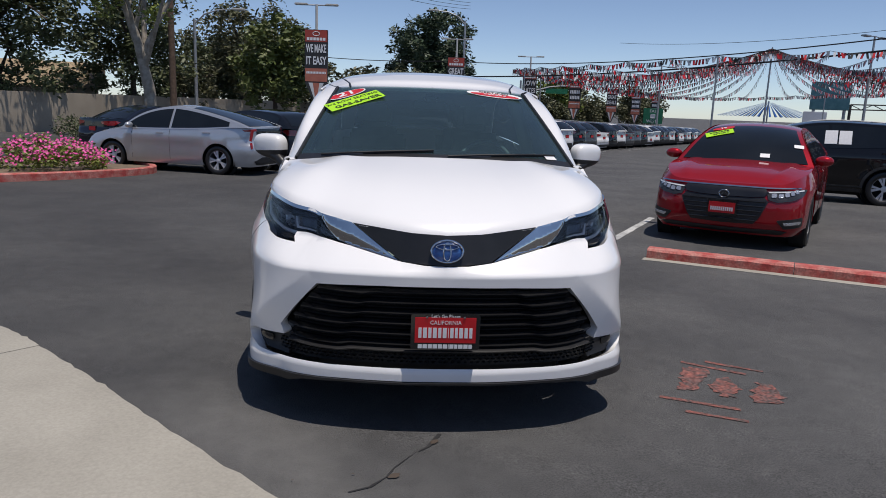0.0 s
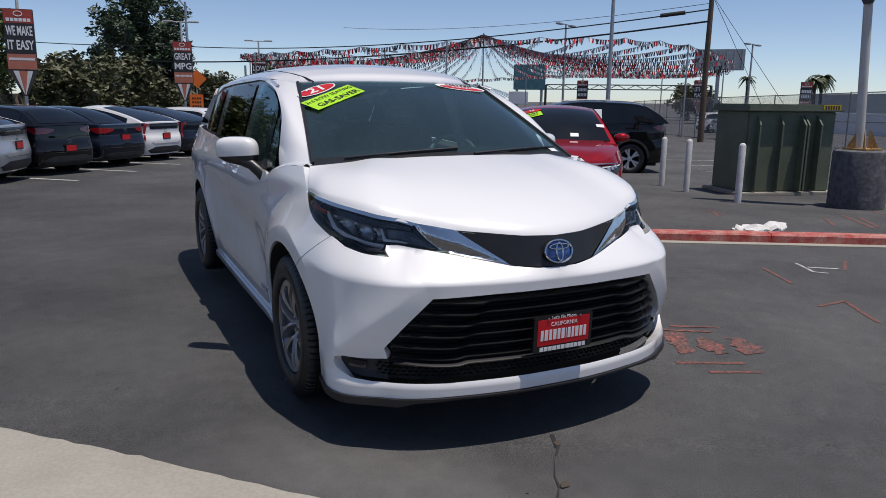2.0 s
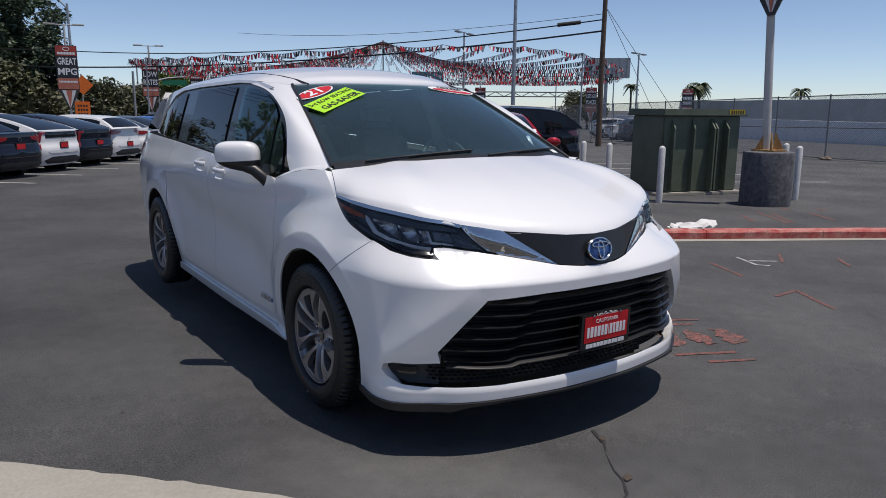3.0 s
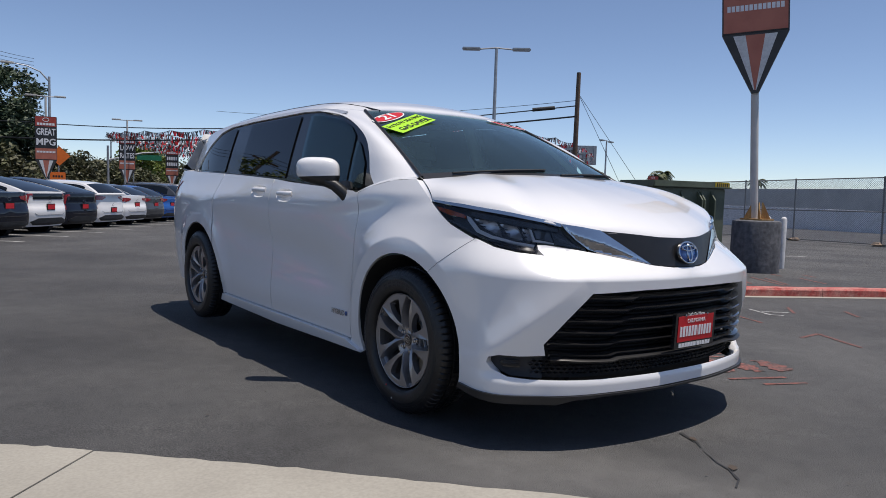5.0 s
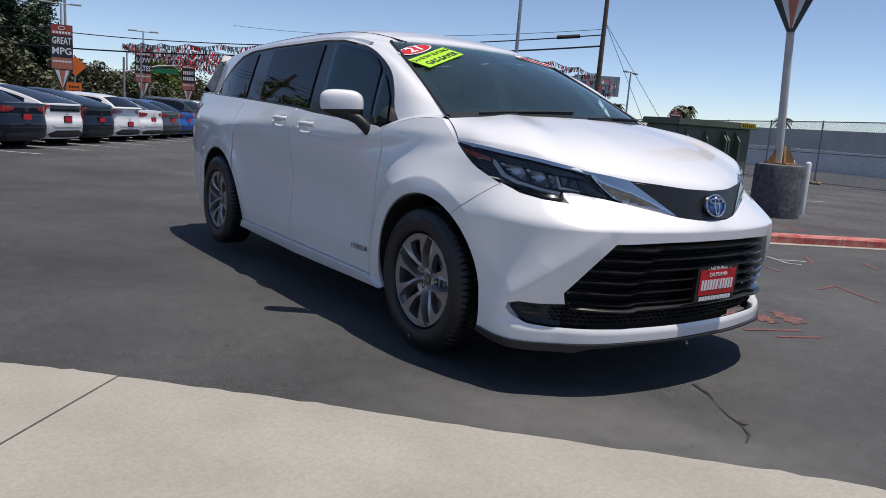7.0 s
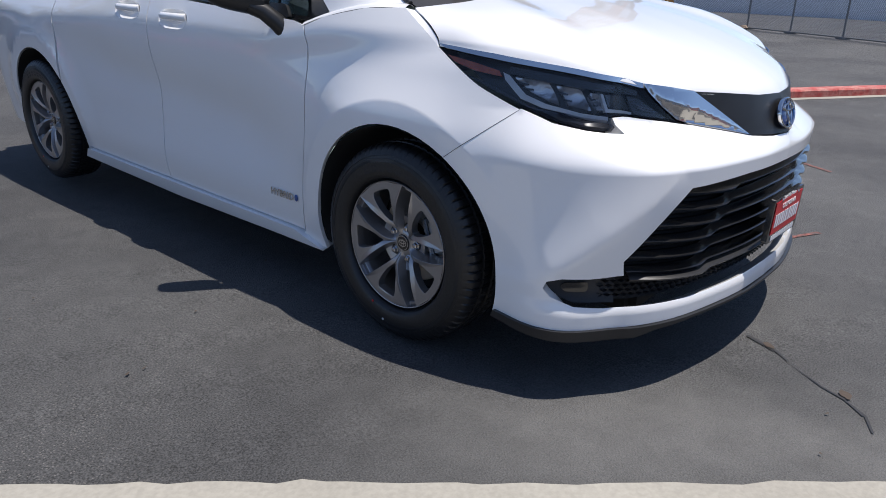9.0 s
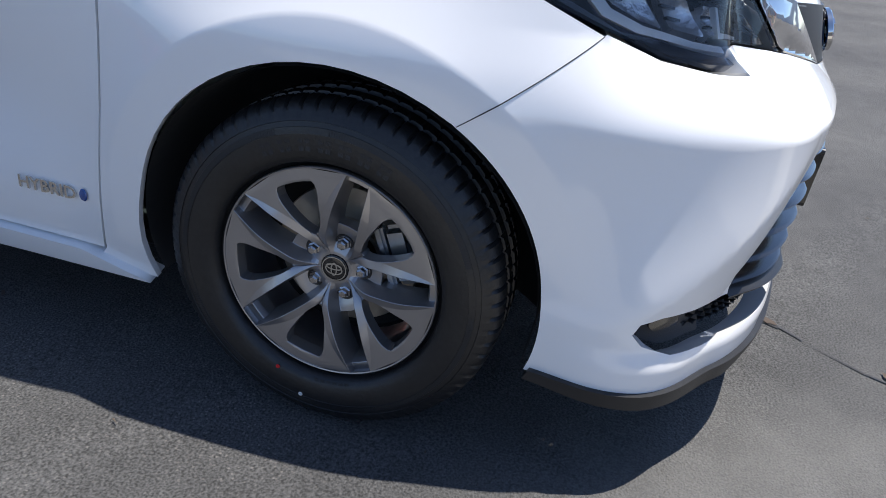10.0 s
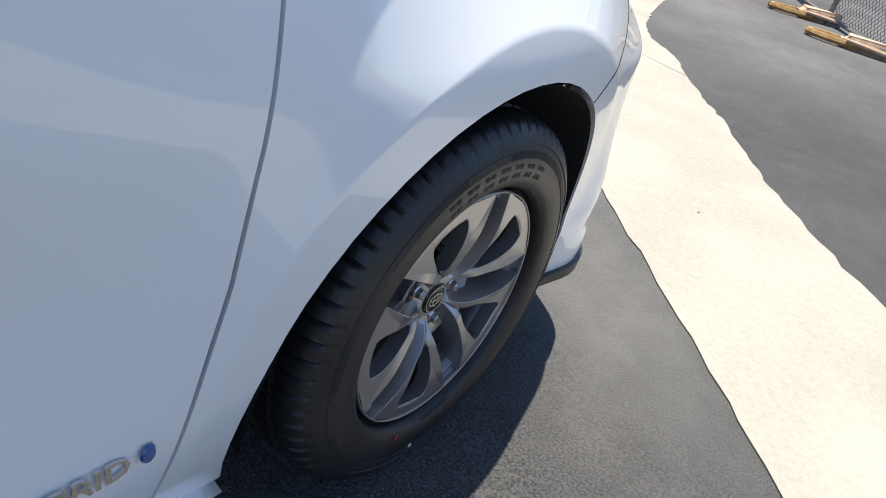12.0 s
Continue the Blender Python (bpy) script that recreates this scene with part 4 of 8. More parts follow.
def slat(name, z0, reach, hgt, out, material, drop=0.0):
    """A wing-shaped bar across the mouth."""
    prof = ((-0.030, 0.012), (0.004, 0.0035), (0.012, -0.001), (0.008, -0.007), (-0.030, -hgt))
    rows, V, F = 64, [], []
    for i in range(rows + 1):
        t = -1 + 2 * i / rows
        s = t * reach
        facet = 0.012 * smoothstep(0.55, 0.63, abs(t)) * (1 - smoothstep(0.63, 1.0, abs(t)))
        base = recess(s, z0 + drop * t * t)
        a = min(abs(s), 1.2)
        tx, ty = np.interp(a, plan_s, ptan[:, 0]), np.interp(a, plan_s, ptan[:, 1])
        n = Vector(((-ty if s >= 0 else ty), -tx, 0)).normalized()
        fade = 1 - 0.35 * smoothstep(0.8, 1.0, abs(t))
        for o, dz in prof:
            V.append(base + n * ((o + 0.030) * fade + out + facet) + Vector((0, 0, dz - facet * 0.5)))
    k = len(prof)
    for i in range(rows):
        for j in range(k - 1):
            F.append((i * k + j, i * k + j + 1, (i + 1) * k + j + 1, (i + 1) * k + j))
    ob = mesh_of(name, V, F, material, van, smooth=True)
    ob.data.set_sharp_from_angle(angle=radians(28))
    return ob


def mouth_reach(z):
    zs = np.array([0.400, 0.405, 0.465, 0.575, 0.688])
    ss = np.array([0.77, 0.775, 0.80, 0.70, 0.590])
    return float(np.interp(z, zs, ss)) - 0.008


for i in range(6):
    z = 0.672 - i * 0.0495
    slat("grille_slat", z, mouth_reach(z), 0.030, 0.008, M["black_gloss"], -0.004)
slat("grille_lower_bar", 0.400, 0.765, 0.022, 0.022, M["black_satin"], -0.002)
# mesh of the lower intake: staggered lozenges
mv, mf = [], []
for row in range(4):
    for col in range(-29, 30):
        s, z = (col + 0.5 * (row % 2)) * 0.030, 0.385 - row * 0.0165
        if abs(s) > 0.86:
            continue
        k = len(mv)
        p, q = recess(s, z), recess(s + 0.001, z)
        t = (q - p).normalized()
        n = t.cross(Vector((0, 0, 1))).normalized()
        if n.y > 0:
            n = -n
        for dx, dz, o in ((-0.013, 0, 0.022), (0, 0.0065, 0.030), (0.013, 0, 0.022), (0, -0.0065, 0.026), (0, 0, 0.012)):
            mv.append(p + t * dx + n * o + Vector((0, 0, dz)))
        mf += [(k, k + 1, k + 4), (k + 1, k + 2, k + 4), (k + 2, k + 3, k + 4), (k + 3, k, k + 4)]
mesh_of("intake_mesh", mv, mf, M["black_satin"], van)
def deep(d):
    def f(s, z):
        p = body(s, z)
        a = min(abs(s), 1.9)
        tx, ty = np.interp(a, plan_s, ptan[:, 0]), np.interp(a, plan_s, ptan[:, 1])
        return p - Vector(((-ty if s >= 0 else ty), -tx, 0)).normalized() * d
    return f


# fog pockets
for sd in (1, -1):
    pocket = rounded([(0.845, 0.405), (0.985, 0.406), (1.024, 0.396), (1.033, 0.376), (1.005, 0.350), (0.94, 0.326), (0.845, 0.320)], 0.02)
    fog = panel("fog_bezel", [(0.80, 0.418), (0.90, 0.414), (0.995, 0.416), (1.036, 0.403), (1.046, 0.376), (1.02, 0.346), (0.945, 0.318), (0.80, 0.308)], deep(0.046), M["black_matt"], van, step=0.03, depth=0.01, side=sd, label="black fog lamp pocket")
    panel("fog_lamp", rounded([(0.90, 0.385), (0.975, 0.387), (0.992, 0.375), (0.975, 0.358), (0.90, 0.354)], 0.010), deep(0.034), M["black_gloss"], fog, step=0.02, depth=0.006, side=sd)
# lower lip
lip_half = [(0.0, 0.252), (0.5, 0.250), (0.64, 0.246), (0.72, 0.243), (1.0, 0.243), (Sy(-0.44), 0.246), (Sy(-0.43), 0.222), (1.0, 0.208), (0.74, 0.207), (0.66, 0.228), (0.5, 0.240), (0.0, 0.244)]
sweep("front_lip", lip_half, body, M["black_satin"], depth=0.05, proud=0.012, label="black plastic lower lip")
# black nose panel and chrome wings
nose_half = [TOPMID, (0.16, 0.930), (0.34, 0.945), pB, pTIP, (0.10, 0.792), BOTMID]
sweep("nose_panel", [(s, z - 0.002 if z > 0.9 else z + 0.003) for s, z in nose_half], body, M["black_satin"], label="matt black nose panel")
def wing_edges(s):
    return float(np.interp(s, (0.21, 0.36, 0.47, 0.61, 0.69), (0.80, 0.832, 0.851, 0.908, 0.975))), float(np.interp(s, (0.21, 0.46, 0.69), (0.803, 0.953, 0.98)))


def wing(s, z):
    """The chrome wing stands proud in a ridge, so that its upper half looks to the sky and its lower half to the ground."""
    lo, hi = wing_edges(s)
    t = min(1.0, max(0.0, (z - lo) / max(0.01, hi - lo)))
    return deep(-0.002 - 0.22 * min(t, 0.8 * (1 - t)) * (hi - lo))(s, z)


WING_FOLD = [[(q, (lambda e: e[0] + 0.444 * (e[1] - e[0]))(wing_edges(q))) for q in np.arange(0.25, 0.66, 0.01)]]
for sd in (1, -1):
    panel("chrome_wing", [(pB[0] + 0.008, pB[1] + 0.001), (0.57, 0.967), pA, (0.668, 0.952), (0.61, 0.908), (0.545, 0.869), (0.48, 0.853), (0.36, 0.832), (pTIP[0] + 0.012, pTIP[1] + 0.004)], wing, M["chrome"], van, step=0.012, side=sd, proud=0.002, folds=WING_FOLD, label="polished chrome wing")
    strip = [pHLO, (1.30, 1.052), (1.0, 1.020), pA, (0.69, 0.963), (1.0, 1.004), (1.30, 1.037), (pHLO[0] - 0.03, 1.054)]
    panel("lamp_trim", strip, body, M["chrome"], van, step=0.02, side=sd, depth=0.006, proud=0.003, label="thin chrome strip over the headlamp")

# headlamps
lamp_out = [(pHLO[0] - 0.012, 1.052), (1.30, 1.034), (1.0, 1.000), (0.694, 0.961), (0.664, 0.940), (0.606, 0.900), (0.542, 0.863), (0.495, 0.853), (0.60, 0.868), (0.70, 0.878), (0.80, 0.886), (0.858, 0.886), (0.850, 0.866), (0.820, 0.846), (0.95, 0.856), (1.06, 0.871), (pSEAM[0] - 0.005, 0.905), (1.33, 0.955)]


def bowl(poly, near, far):
    """A hollow over an outline: shallow at its rim, deeper towards its middle."""
    ring = [Vector(q) for q in poly]
    c = sum(ring, Vector((0, 0))) / len(ring)
    size = max((q - c).length for q in ring)
    return lambda s, z: deep(far - (far - near) * min(1.0, ((s - c.x) ** 2 + (2.0 * (z - c.y)) ** 2) / size ** 2))(s, z)


for sd in (1, -1):
    hl = panel("headlamp", lamp_out, deep(0.055), M["lamp_dark"], van, step=0.03, depth=0, side=sd, label="slim headlamp with clear lens and dark housing")
    panel("lens", lamp_out, body, M["glass_lamp"], hl, step=0.02, depth=0.0, side=sd, label="clear lamp lens")
    panel("side_marker", [(1.485, 1.036), (1.36, 1.020), (1.275, 1.004), (1.262, 0.988), (1.36, 0.998), (1.45, 1.018)], deep(0.010), M["amber"], hl, step=0.02, side=sd, depth=0.01, label="amber side marker")
    panel("upper_bezel", [(1.24, 1.018), (1.0, 0.990), (0.71, 0.954), (0.71, 0.940), (0.90, 0.957), (1.10, 0.978), (1.24, 0.998)], deep(0.012), M["black_gloss"], hl, step=0.03, side=sd, depth=0.03, label="gloss black inner frame")
    panel("lower_bezel", [(1.40, 0.985), (1.30, 0.965), (1.15, 0.905), (0.96, 0.878), (0.86, 0.866), (0.84, 0.856), (0.95, 0.862), (1.06, 0.877), (1.17, 0.908), (1.32, 0.960)], deep(0.014), M["black_gloss"], hl, step=0.02, side=sd, depth=0.02, label="gloss black inner frame")
    panel("light_guide", [(1.262, 1.000), (1.238, 0.992), (1.175, 0.940), (1.105, 0.916), (0.98, 0.895), (0.868, 0.883), (0.868, 0.874), (0.98, 0.885), (1.115, 0.904), (1.190, 0.928), (1.250, 0.978)], deep(0.014), M["lamp_white"], hl, step=0.012, side=sd, depth=0.012, label="white light guide")
    panel("light_guide", [(0.905, 0.950), (0.893, 0.948), (0.868, 0.905), (0.735, 0.890), (0.735, 0.884), (0.878, 0.896)], deep(0.018), M["lamp_white"], hl, step=0.012, side=sd, depth=0.012, label="white light guide")
    for cell in ([(1.225, 0.988), (1.115, 0.974), (1.060, 0.912), (1.105, 0.920), (1.170, 0.944)], [(1.085, 0.970), (0.985, 0.957), (0.935, 0.900), (1.030, 0.911)], [(0.950, 0.952), (0.900, 0.946), (0.872, 0.904), (0.915, 0.900)]):
        rf = panel("reflector", rounded(cell, 0.008, 3), bowl(cell, 0.022, 0.046), M["lamp_silver"], hl, step=0.014, side=sd, depth=0.02, label="silvered reflector bowl")
        a, b, d = Vector(cell[0]), Vector(cell[1]), Vector(cell[-1])
        for k in (0.3, 0.62):
            q = a.lerp(d, k)
            e = q + (b - a) * 0.34
            panel("reflector_rib", [tuple(q), tuple(e), tuple(e - Vector((0, 0.004))), tuple(q - Vector((0, 0.004)))], deep(0.018), M["black_gloss"], rf, step=0.03, side=sd, depth=0.012)
    panel("inner_lamp", rounded([(0.880, 0.944), (0.770, 0.932), (0.735, 0.894), (0.862, 0.908)], 0.006, 3), deep(0.034), M["lamp_smoke"], hl, step=0.02, side=sd, depth=0.01, label="smoked inner lamp")
    panel("inner_bezel", [(0.760, 0.938), (0.690, 0.928), (0.615, 0.890), (0.56, 0.868), (0.65, 0.876), (0.725, 0.886)], deep(0.022), M["black_gloss"], hl, step=0.02, side=sd, depth=0.02)
    for k in range(2):
        panel("bezel_rib", [(0.735 - 0.03 * k, 0.920 - 0.014 * k), (0.640 - 0.02 * k, 0.898 - 0.010 * k), (0.640 - 0.02 * k, 0.895 - 0.010 * k), (0.735 - 0.03 * k, 0.915 - 0.014 * k)], deep(0.016), M["lamp_smoke"], hl, step=0.03, side=sd, depth=0.006)

# fenders, doors, quarter panels, sills
def cup_outline(y0, z0):
    return [(Sy(y0 + 0.122 * math.copysign(abs(math.cos(a)) ** 0.6, math.cos(a))), z0 + 0.042 * math.copysign(abs(math.sin(a)) ** 0.8, math.sin(a))) for a in (2 * math.pi * k / 28 for k in range(28))]


def cup_dish(y0, z0):
    s0 = Sy(y0)
    return lambda s, z: deep(0.026 * max(0.0, 1 - ((s - s0) / 0.124) ** 4 - ((z - z0) / 0.043) ** 2))(s, z)


for sd in (1, -1):
    seam = [(0.566, 0.268), (0.549, 0.36), (0.526, 0.50), (0.504, 0.62), (0.485, 0.78), (0.474, 0.93), (0.477, 1.02), (0.500, 1.084)]
    f_out = [(-0.237, 0.730), (-0.30, 0.776), (-0.40, 0.851), (-0.464, 0.898)]
    fen = on_side(f_out) + [(1.33, 0.957), (pHLO[0], 1.055), (Sy(0.0), 1.13), (Sy(0.06), 1.165), (Sy(0.22), 1.158), (Sy(0.40), 1.12)] + on_side([(y - 0.003, z) for y, z in seam[::-1]]) + on_side([(0.605, 0.22), (0.445, 0.216)]) + on_side(arc(0, -18, 121))
    part("fender_seam", tube([(lambda p: Vector((p.x * sd - 0.0005 * sd, p.y, p.z)))(body(Sy(y), z)) for y, z in resample(f_out, 0.015)[:-1]], 0.0008, 0.0008, 5), M["dark_void"], van)
    panel("front_fender", fen, body, WHITE, van, step=0.018, side=sd, folds=FRONT_FOLDS)
    dsplit = [(1.66, 0.268), (1.655, 0.6), (1.655, 0.95), (1.66, 1.05), (1.655, belt(1.655) - 0.002)]
    door = on_side([(y + 0.003, z) for y, z in seam]) + on_side([(y, belt(y) - 0.002) for y in (0.56, 0.8, 1.1, 1.4)]) + on_side(dsplit[::-1])
    fd = panel("front_door", door, body, WHITE, van, holes=[cup_outline(1.43, 1.052)], step=0.03, side=sd, depth=0.02)
    for nm, line in (("door_seal", seam), ("slide_seal", dsplit)):
        panel(nm, on_side([(y - 0.03, z) for y, z in line]) + on_side([(y + 0.03, z) for y, z in line[::-1]]), deep(0.014), M["dark_void"], van, step=0.06, side=sd, depth=0)
    rarc = arc(3.06, 197, 141, n=10)
    slide = on_side([(y + 0.006, z) for y, z in dsplit]) + on_side([(y, belt(y) - 0.002) for y in (1.8, 2.1, 2.4, 2.66)]) + on_side([(2.72, 1.0), (2.70, 0.70)] + rarc[::-1][0:] + [(2.60, 0.268)])
    sdr = panel("sliding_door", slide, body, WHITE, van, holes=[cup_outline(1.86, 1.070)], step=0.03, side=sd, depth=0.02)
    q = on_side([(2.725, 0.70), (2.728, 1.0), (2.666, belt(2.66) - 0.002)] + [(y, belt(y) - 0.002) for y in (2.9, 3.2, 3.5, 3.8, 4.0)]) + [(plan_s[-1] - 0.35, 1.25), (plan_s[-1], 1.25), (plan_s[-1], 0.25), (plan_s[-1] - 0.5, 0.25)] + on_side([(3.8, 0.25), (3.52, 0.24)] + arc(3.06, -16, 140, n=26))
    panel("quarter_panel", q, body, WHITE, van, step=0.04, side=sd, depth=0.02)
    sill = on_side([(0.449, 0.212), (0.62, 0.262), (1.66, 0.262), (2.60, 0.262), (2.66, 0.205), (1.6, 0.190)])
    panel("side_sill", sill, body, WHITE, van, step=0.04, side=sd, depth=0.06, proud=0.020, label="white sill blade")
    # handle bars over their cups
    for y0, z0, dr in ((1.43, 1.052, fd), (1.86, 1.070, sdr)):
        panel("handle_cup", cup_outline(y0, z0), cup_dish(y0, z0), WHITE, dr, step=0.012, side=sd, depth=0.0)
        n0 = body(Sy(y0), z0)
        pts = []
        for k in range(13):
            t = -1 + k / 6
            q = body(Sy(y0 + 0.105 * t), z0 + 0.012)
            pts.append(Vector((q.x * sd - sd * 0.020 * (1 - abs(t) ** 4) + 0.004 * sd, q.y, q.z)))
        bm = tube(pts, 0.013, 0.013, 12)
        bmesh.ops.scale(bm, vec=(1, 1, 1.25), verts=bm.verts, space=Matrix.Translation((0, 0, -z0 - 0.012)))
        part("handle", bm, WHITE, dr, smooth=60)
    # badge
    bp = body(Sy(0.70), 0.40)
    words("badge", "HYBRID", 0.042, Matrix.Translation((bp.x * sd - 0.007 * sd, 0.683, 0.400)) @ Euler((radians(90), 0, radians(-90 if sd > 0 else 90))).to_matrix().to_4x4(), M["chrome"], fd, 1.05, 0.0006, 0.002)
    bm = lathe(((0, -0.004), (0.008, -0.003), (0.010, 0)), 20, "x")
    bmesh.ops.scale(bm, vec=(sd, 1, 1.5), verts=bm.verts)
    bmesh.ops.translate(bm, verts=bm.verts, vec=(body(Sy(0.60), 0.4).x * sd - 0.006 * sd, 0.586, 0.404))
    part("badge_dot", bm, M["emblem_blue"], fd, "blue badge drop")

# ---- hood, cowl, windscreen, roof ----
def edge_curve(pts, per=14):
    c = np.array(spline(pts, per))
    l = np.concatenate([[0], np.cumsum(np.linalg.norm(np.diff(c, axis=0), axis=1))])
    l /= l[-1]
    return lambda t: np.array([np.interp(t, l, c[:, k]) for k in range(3)])


def at_body(p, d=0.0):
    q = body(*p)
    return (-q.x, q.y, q.z + d)


hood_front = edge_curve([at_body(TOPMID, 0.004), at_body((0.16, 0.930), 0.004), at_body((0.34, 0.945), 0.004), at_body(pB, 0.004), at_body(pA, 0.004), at_body((1.0, 1.024), 0.004), at_body((1.30, 1.056), 0.002), at_body(pHLO, 0.003)])
hood_back = edge_curve([(0, -0.09, 1.212), (0.3, -0.075, 1.208), (0.6, -0.04, 1.190), (0.826, 0.045, 1.166)])


def hood(u, v):
    t = u * 2 - 1
    a, b = hood_front(abs(t)), hood_back(abs(t))
    w = v ** 0.92
    p = a + (b - a) * w
    rise = 0.052 * math.sin(math.pi * min(1.0, v) ** 0.62) * (1 - 0.75 * abs(t) ** 3)
    lipz = -0.012 * (1 - min(1.0, v / 0.05)) ** 2
    crease = 0.010 * math.exp(-((abs(t) - 0.62) / 0.10) ** 2) * smoothstep(0.1, 0.5, v)
    return Vector((math.copysign(p[0], t), p[1] , p[2] + rise + lipz + crease))


grid_patch("hood", hood, 64, 40, WHITE, van, "white bonnet", thick=0.02)

ws_base = edge_curve([(0, -0.075, 1.200), (0.3, -0.055, 1.198), (0.6, 0.0, 1.188), (0.798, 0.095, 1.172)])
ws_top = edge_curve([(0, 0.865, 1.608), (0.26, 0.878, 1.606), (0.48, 0.912, 1.600), (0.632, 0.960, 1.590)])


def screen(u, v):
    t = u * 2 - 1
    a, b = ws_base(abs(t)), ws_top(abs(t))
    p = a + (b - a) * v
    bow = 0.034 * math.sin(math.pi * v) * (1 - 0.8 * t * t)
    return Vector((math.copysign(p[0], t), p[1] - 0.4 * bow, p[2] + bow * 0.9))


ws = grid_patch("windscreen", lambda u, v: screen(u, v), 40, 24, M["glass_front"], van, "green-tinted windscreen with dealer stickers")


def frit(fn, a, b):
    return lambda u, v: fn(a[0] + (b[0] - a[0]) * u, a[1] + (b[1] - a[1]) * v) + Vector((0, 0.004, -0.004))


for a, b in (((0, 0), (1, 0.10)), ((0, 0.955), (1, 1)), ((0, 0.1), (0.035, 0.955)), ((0.965, 0.1), (1, 0.955))):
    grid_patch("dark_band", frit(screen, a, b), 30, 24, M["black_gloss"], ws)
# cowl and wiper arms
grid_patch("cowl", lambda u, v: Vector((0, 0, 0)) + (screen(u, 0.03) + Vector((0, -0.09, -0.035))) * (1 - v) + (screen(u, 0.05) + Vector((0, 0.0, 0.001))) * v, 30, 3, M["black_satin"], van)
for x0, x1, v1 in ((0.60, 0.02, 0.055), (-0.05, -0.66, 0.075)):
    pts = []
    for i in range(9):
        t = i / 8
        u = 0.5 - (x0 + (x1 - x0) * t) / 1.5
        pts.append(screen(u, 0.02 + v1 * t) + Vector((0, -0.008, 0.010)))
    w = part("wiper", tube(pts, 0.007, 0.004, 6), M["black_matt"], van, smooth=60)
    part("wiper_blade", tube([p + Vector((0, 0.007, -0.007)) for p in pts[3:]], 0.005, 0.004, 6), M["black_matt"], w, smooth=60)


def roof(u, v):
    t = u * 2 - 1
    top0 = ws_top(abs(t))
    y0 = top0[1]
    y = y0 + (4.10 - y0) * v
    e = cabin(max(y, 0.9), rail(max(y, 0.9)))
    hw = abs(e.x) * (1 - smoothstep(0.0, 0.14, v)) * (0.632 / abs(cabin(0.9, rail(0.9)).x)) + abs(e.x) * smoothstep(0.0, 0.14, v)
    k = abs(t)
    z = ridge(y) - (ridge(y) - rail(max(y, 0.9))) * (0.55 * k ** 2 + 0.45 * k ** 7)
    w = 1 - smoothstep(0.0, 0.05, v)
    z = z * (1 - w) + (top0[2] + 0.004) * w
    return Vector((t * hw * (1 - 0.02 * v), y, z))


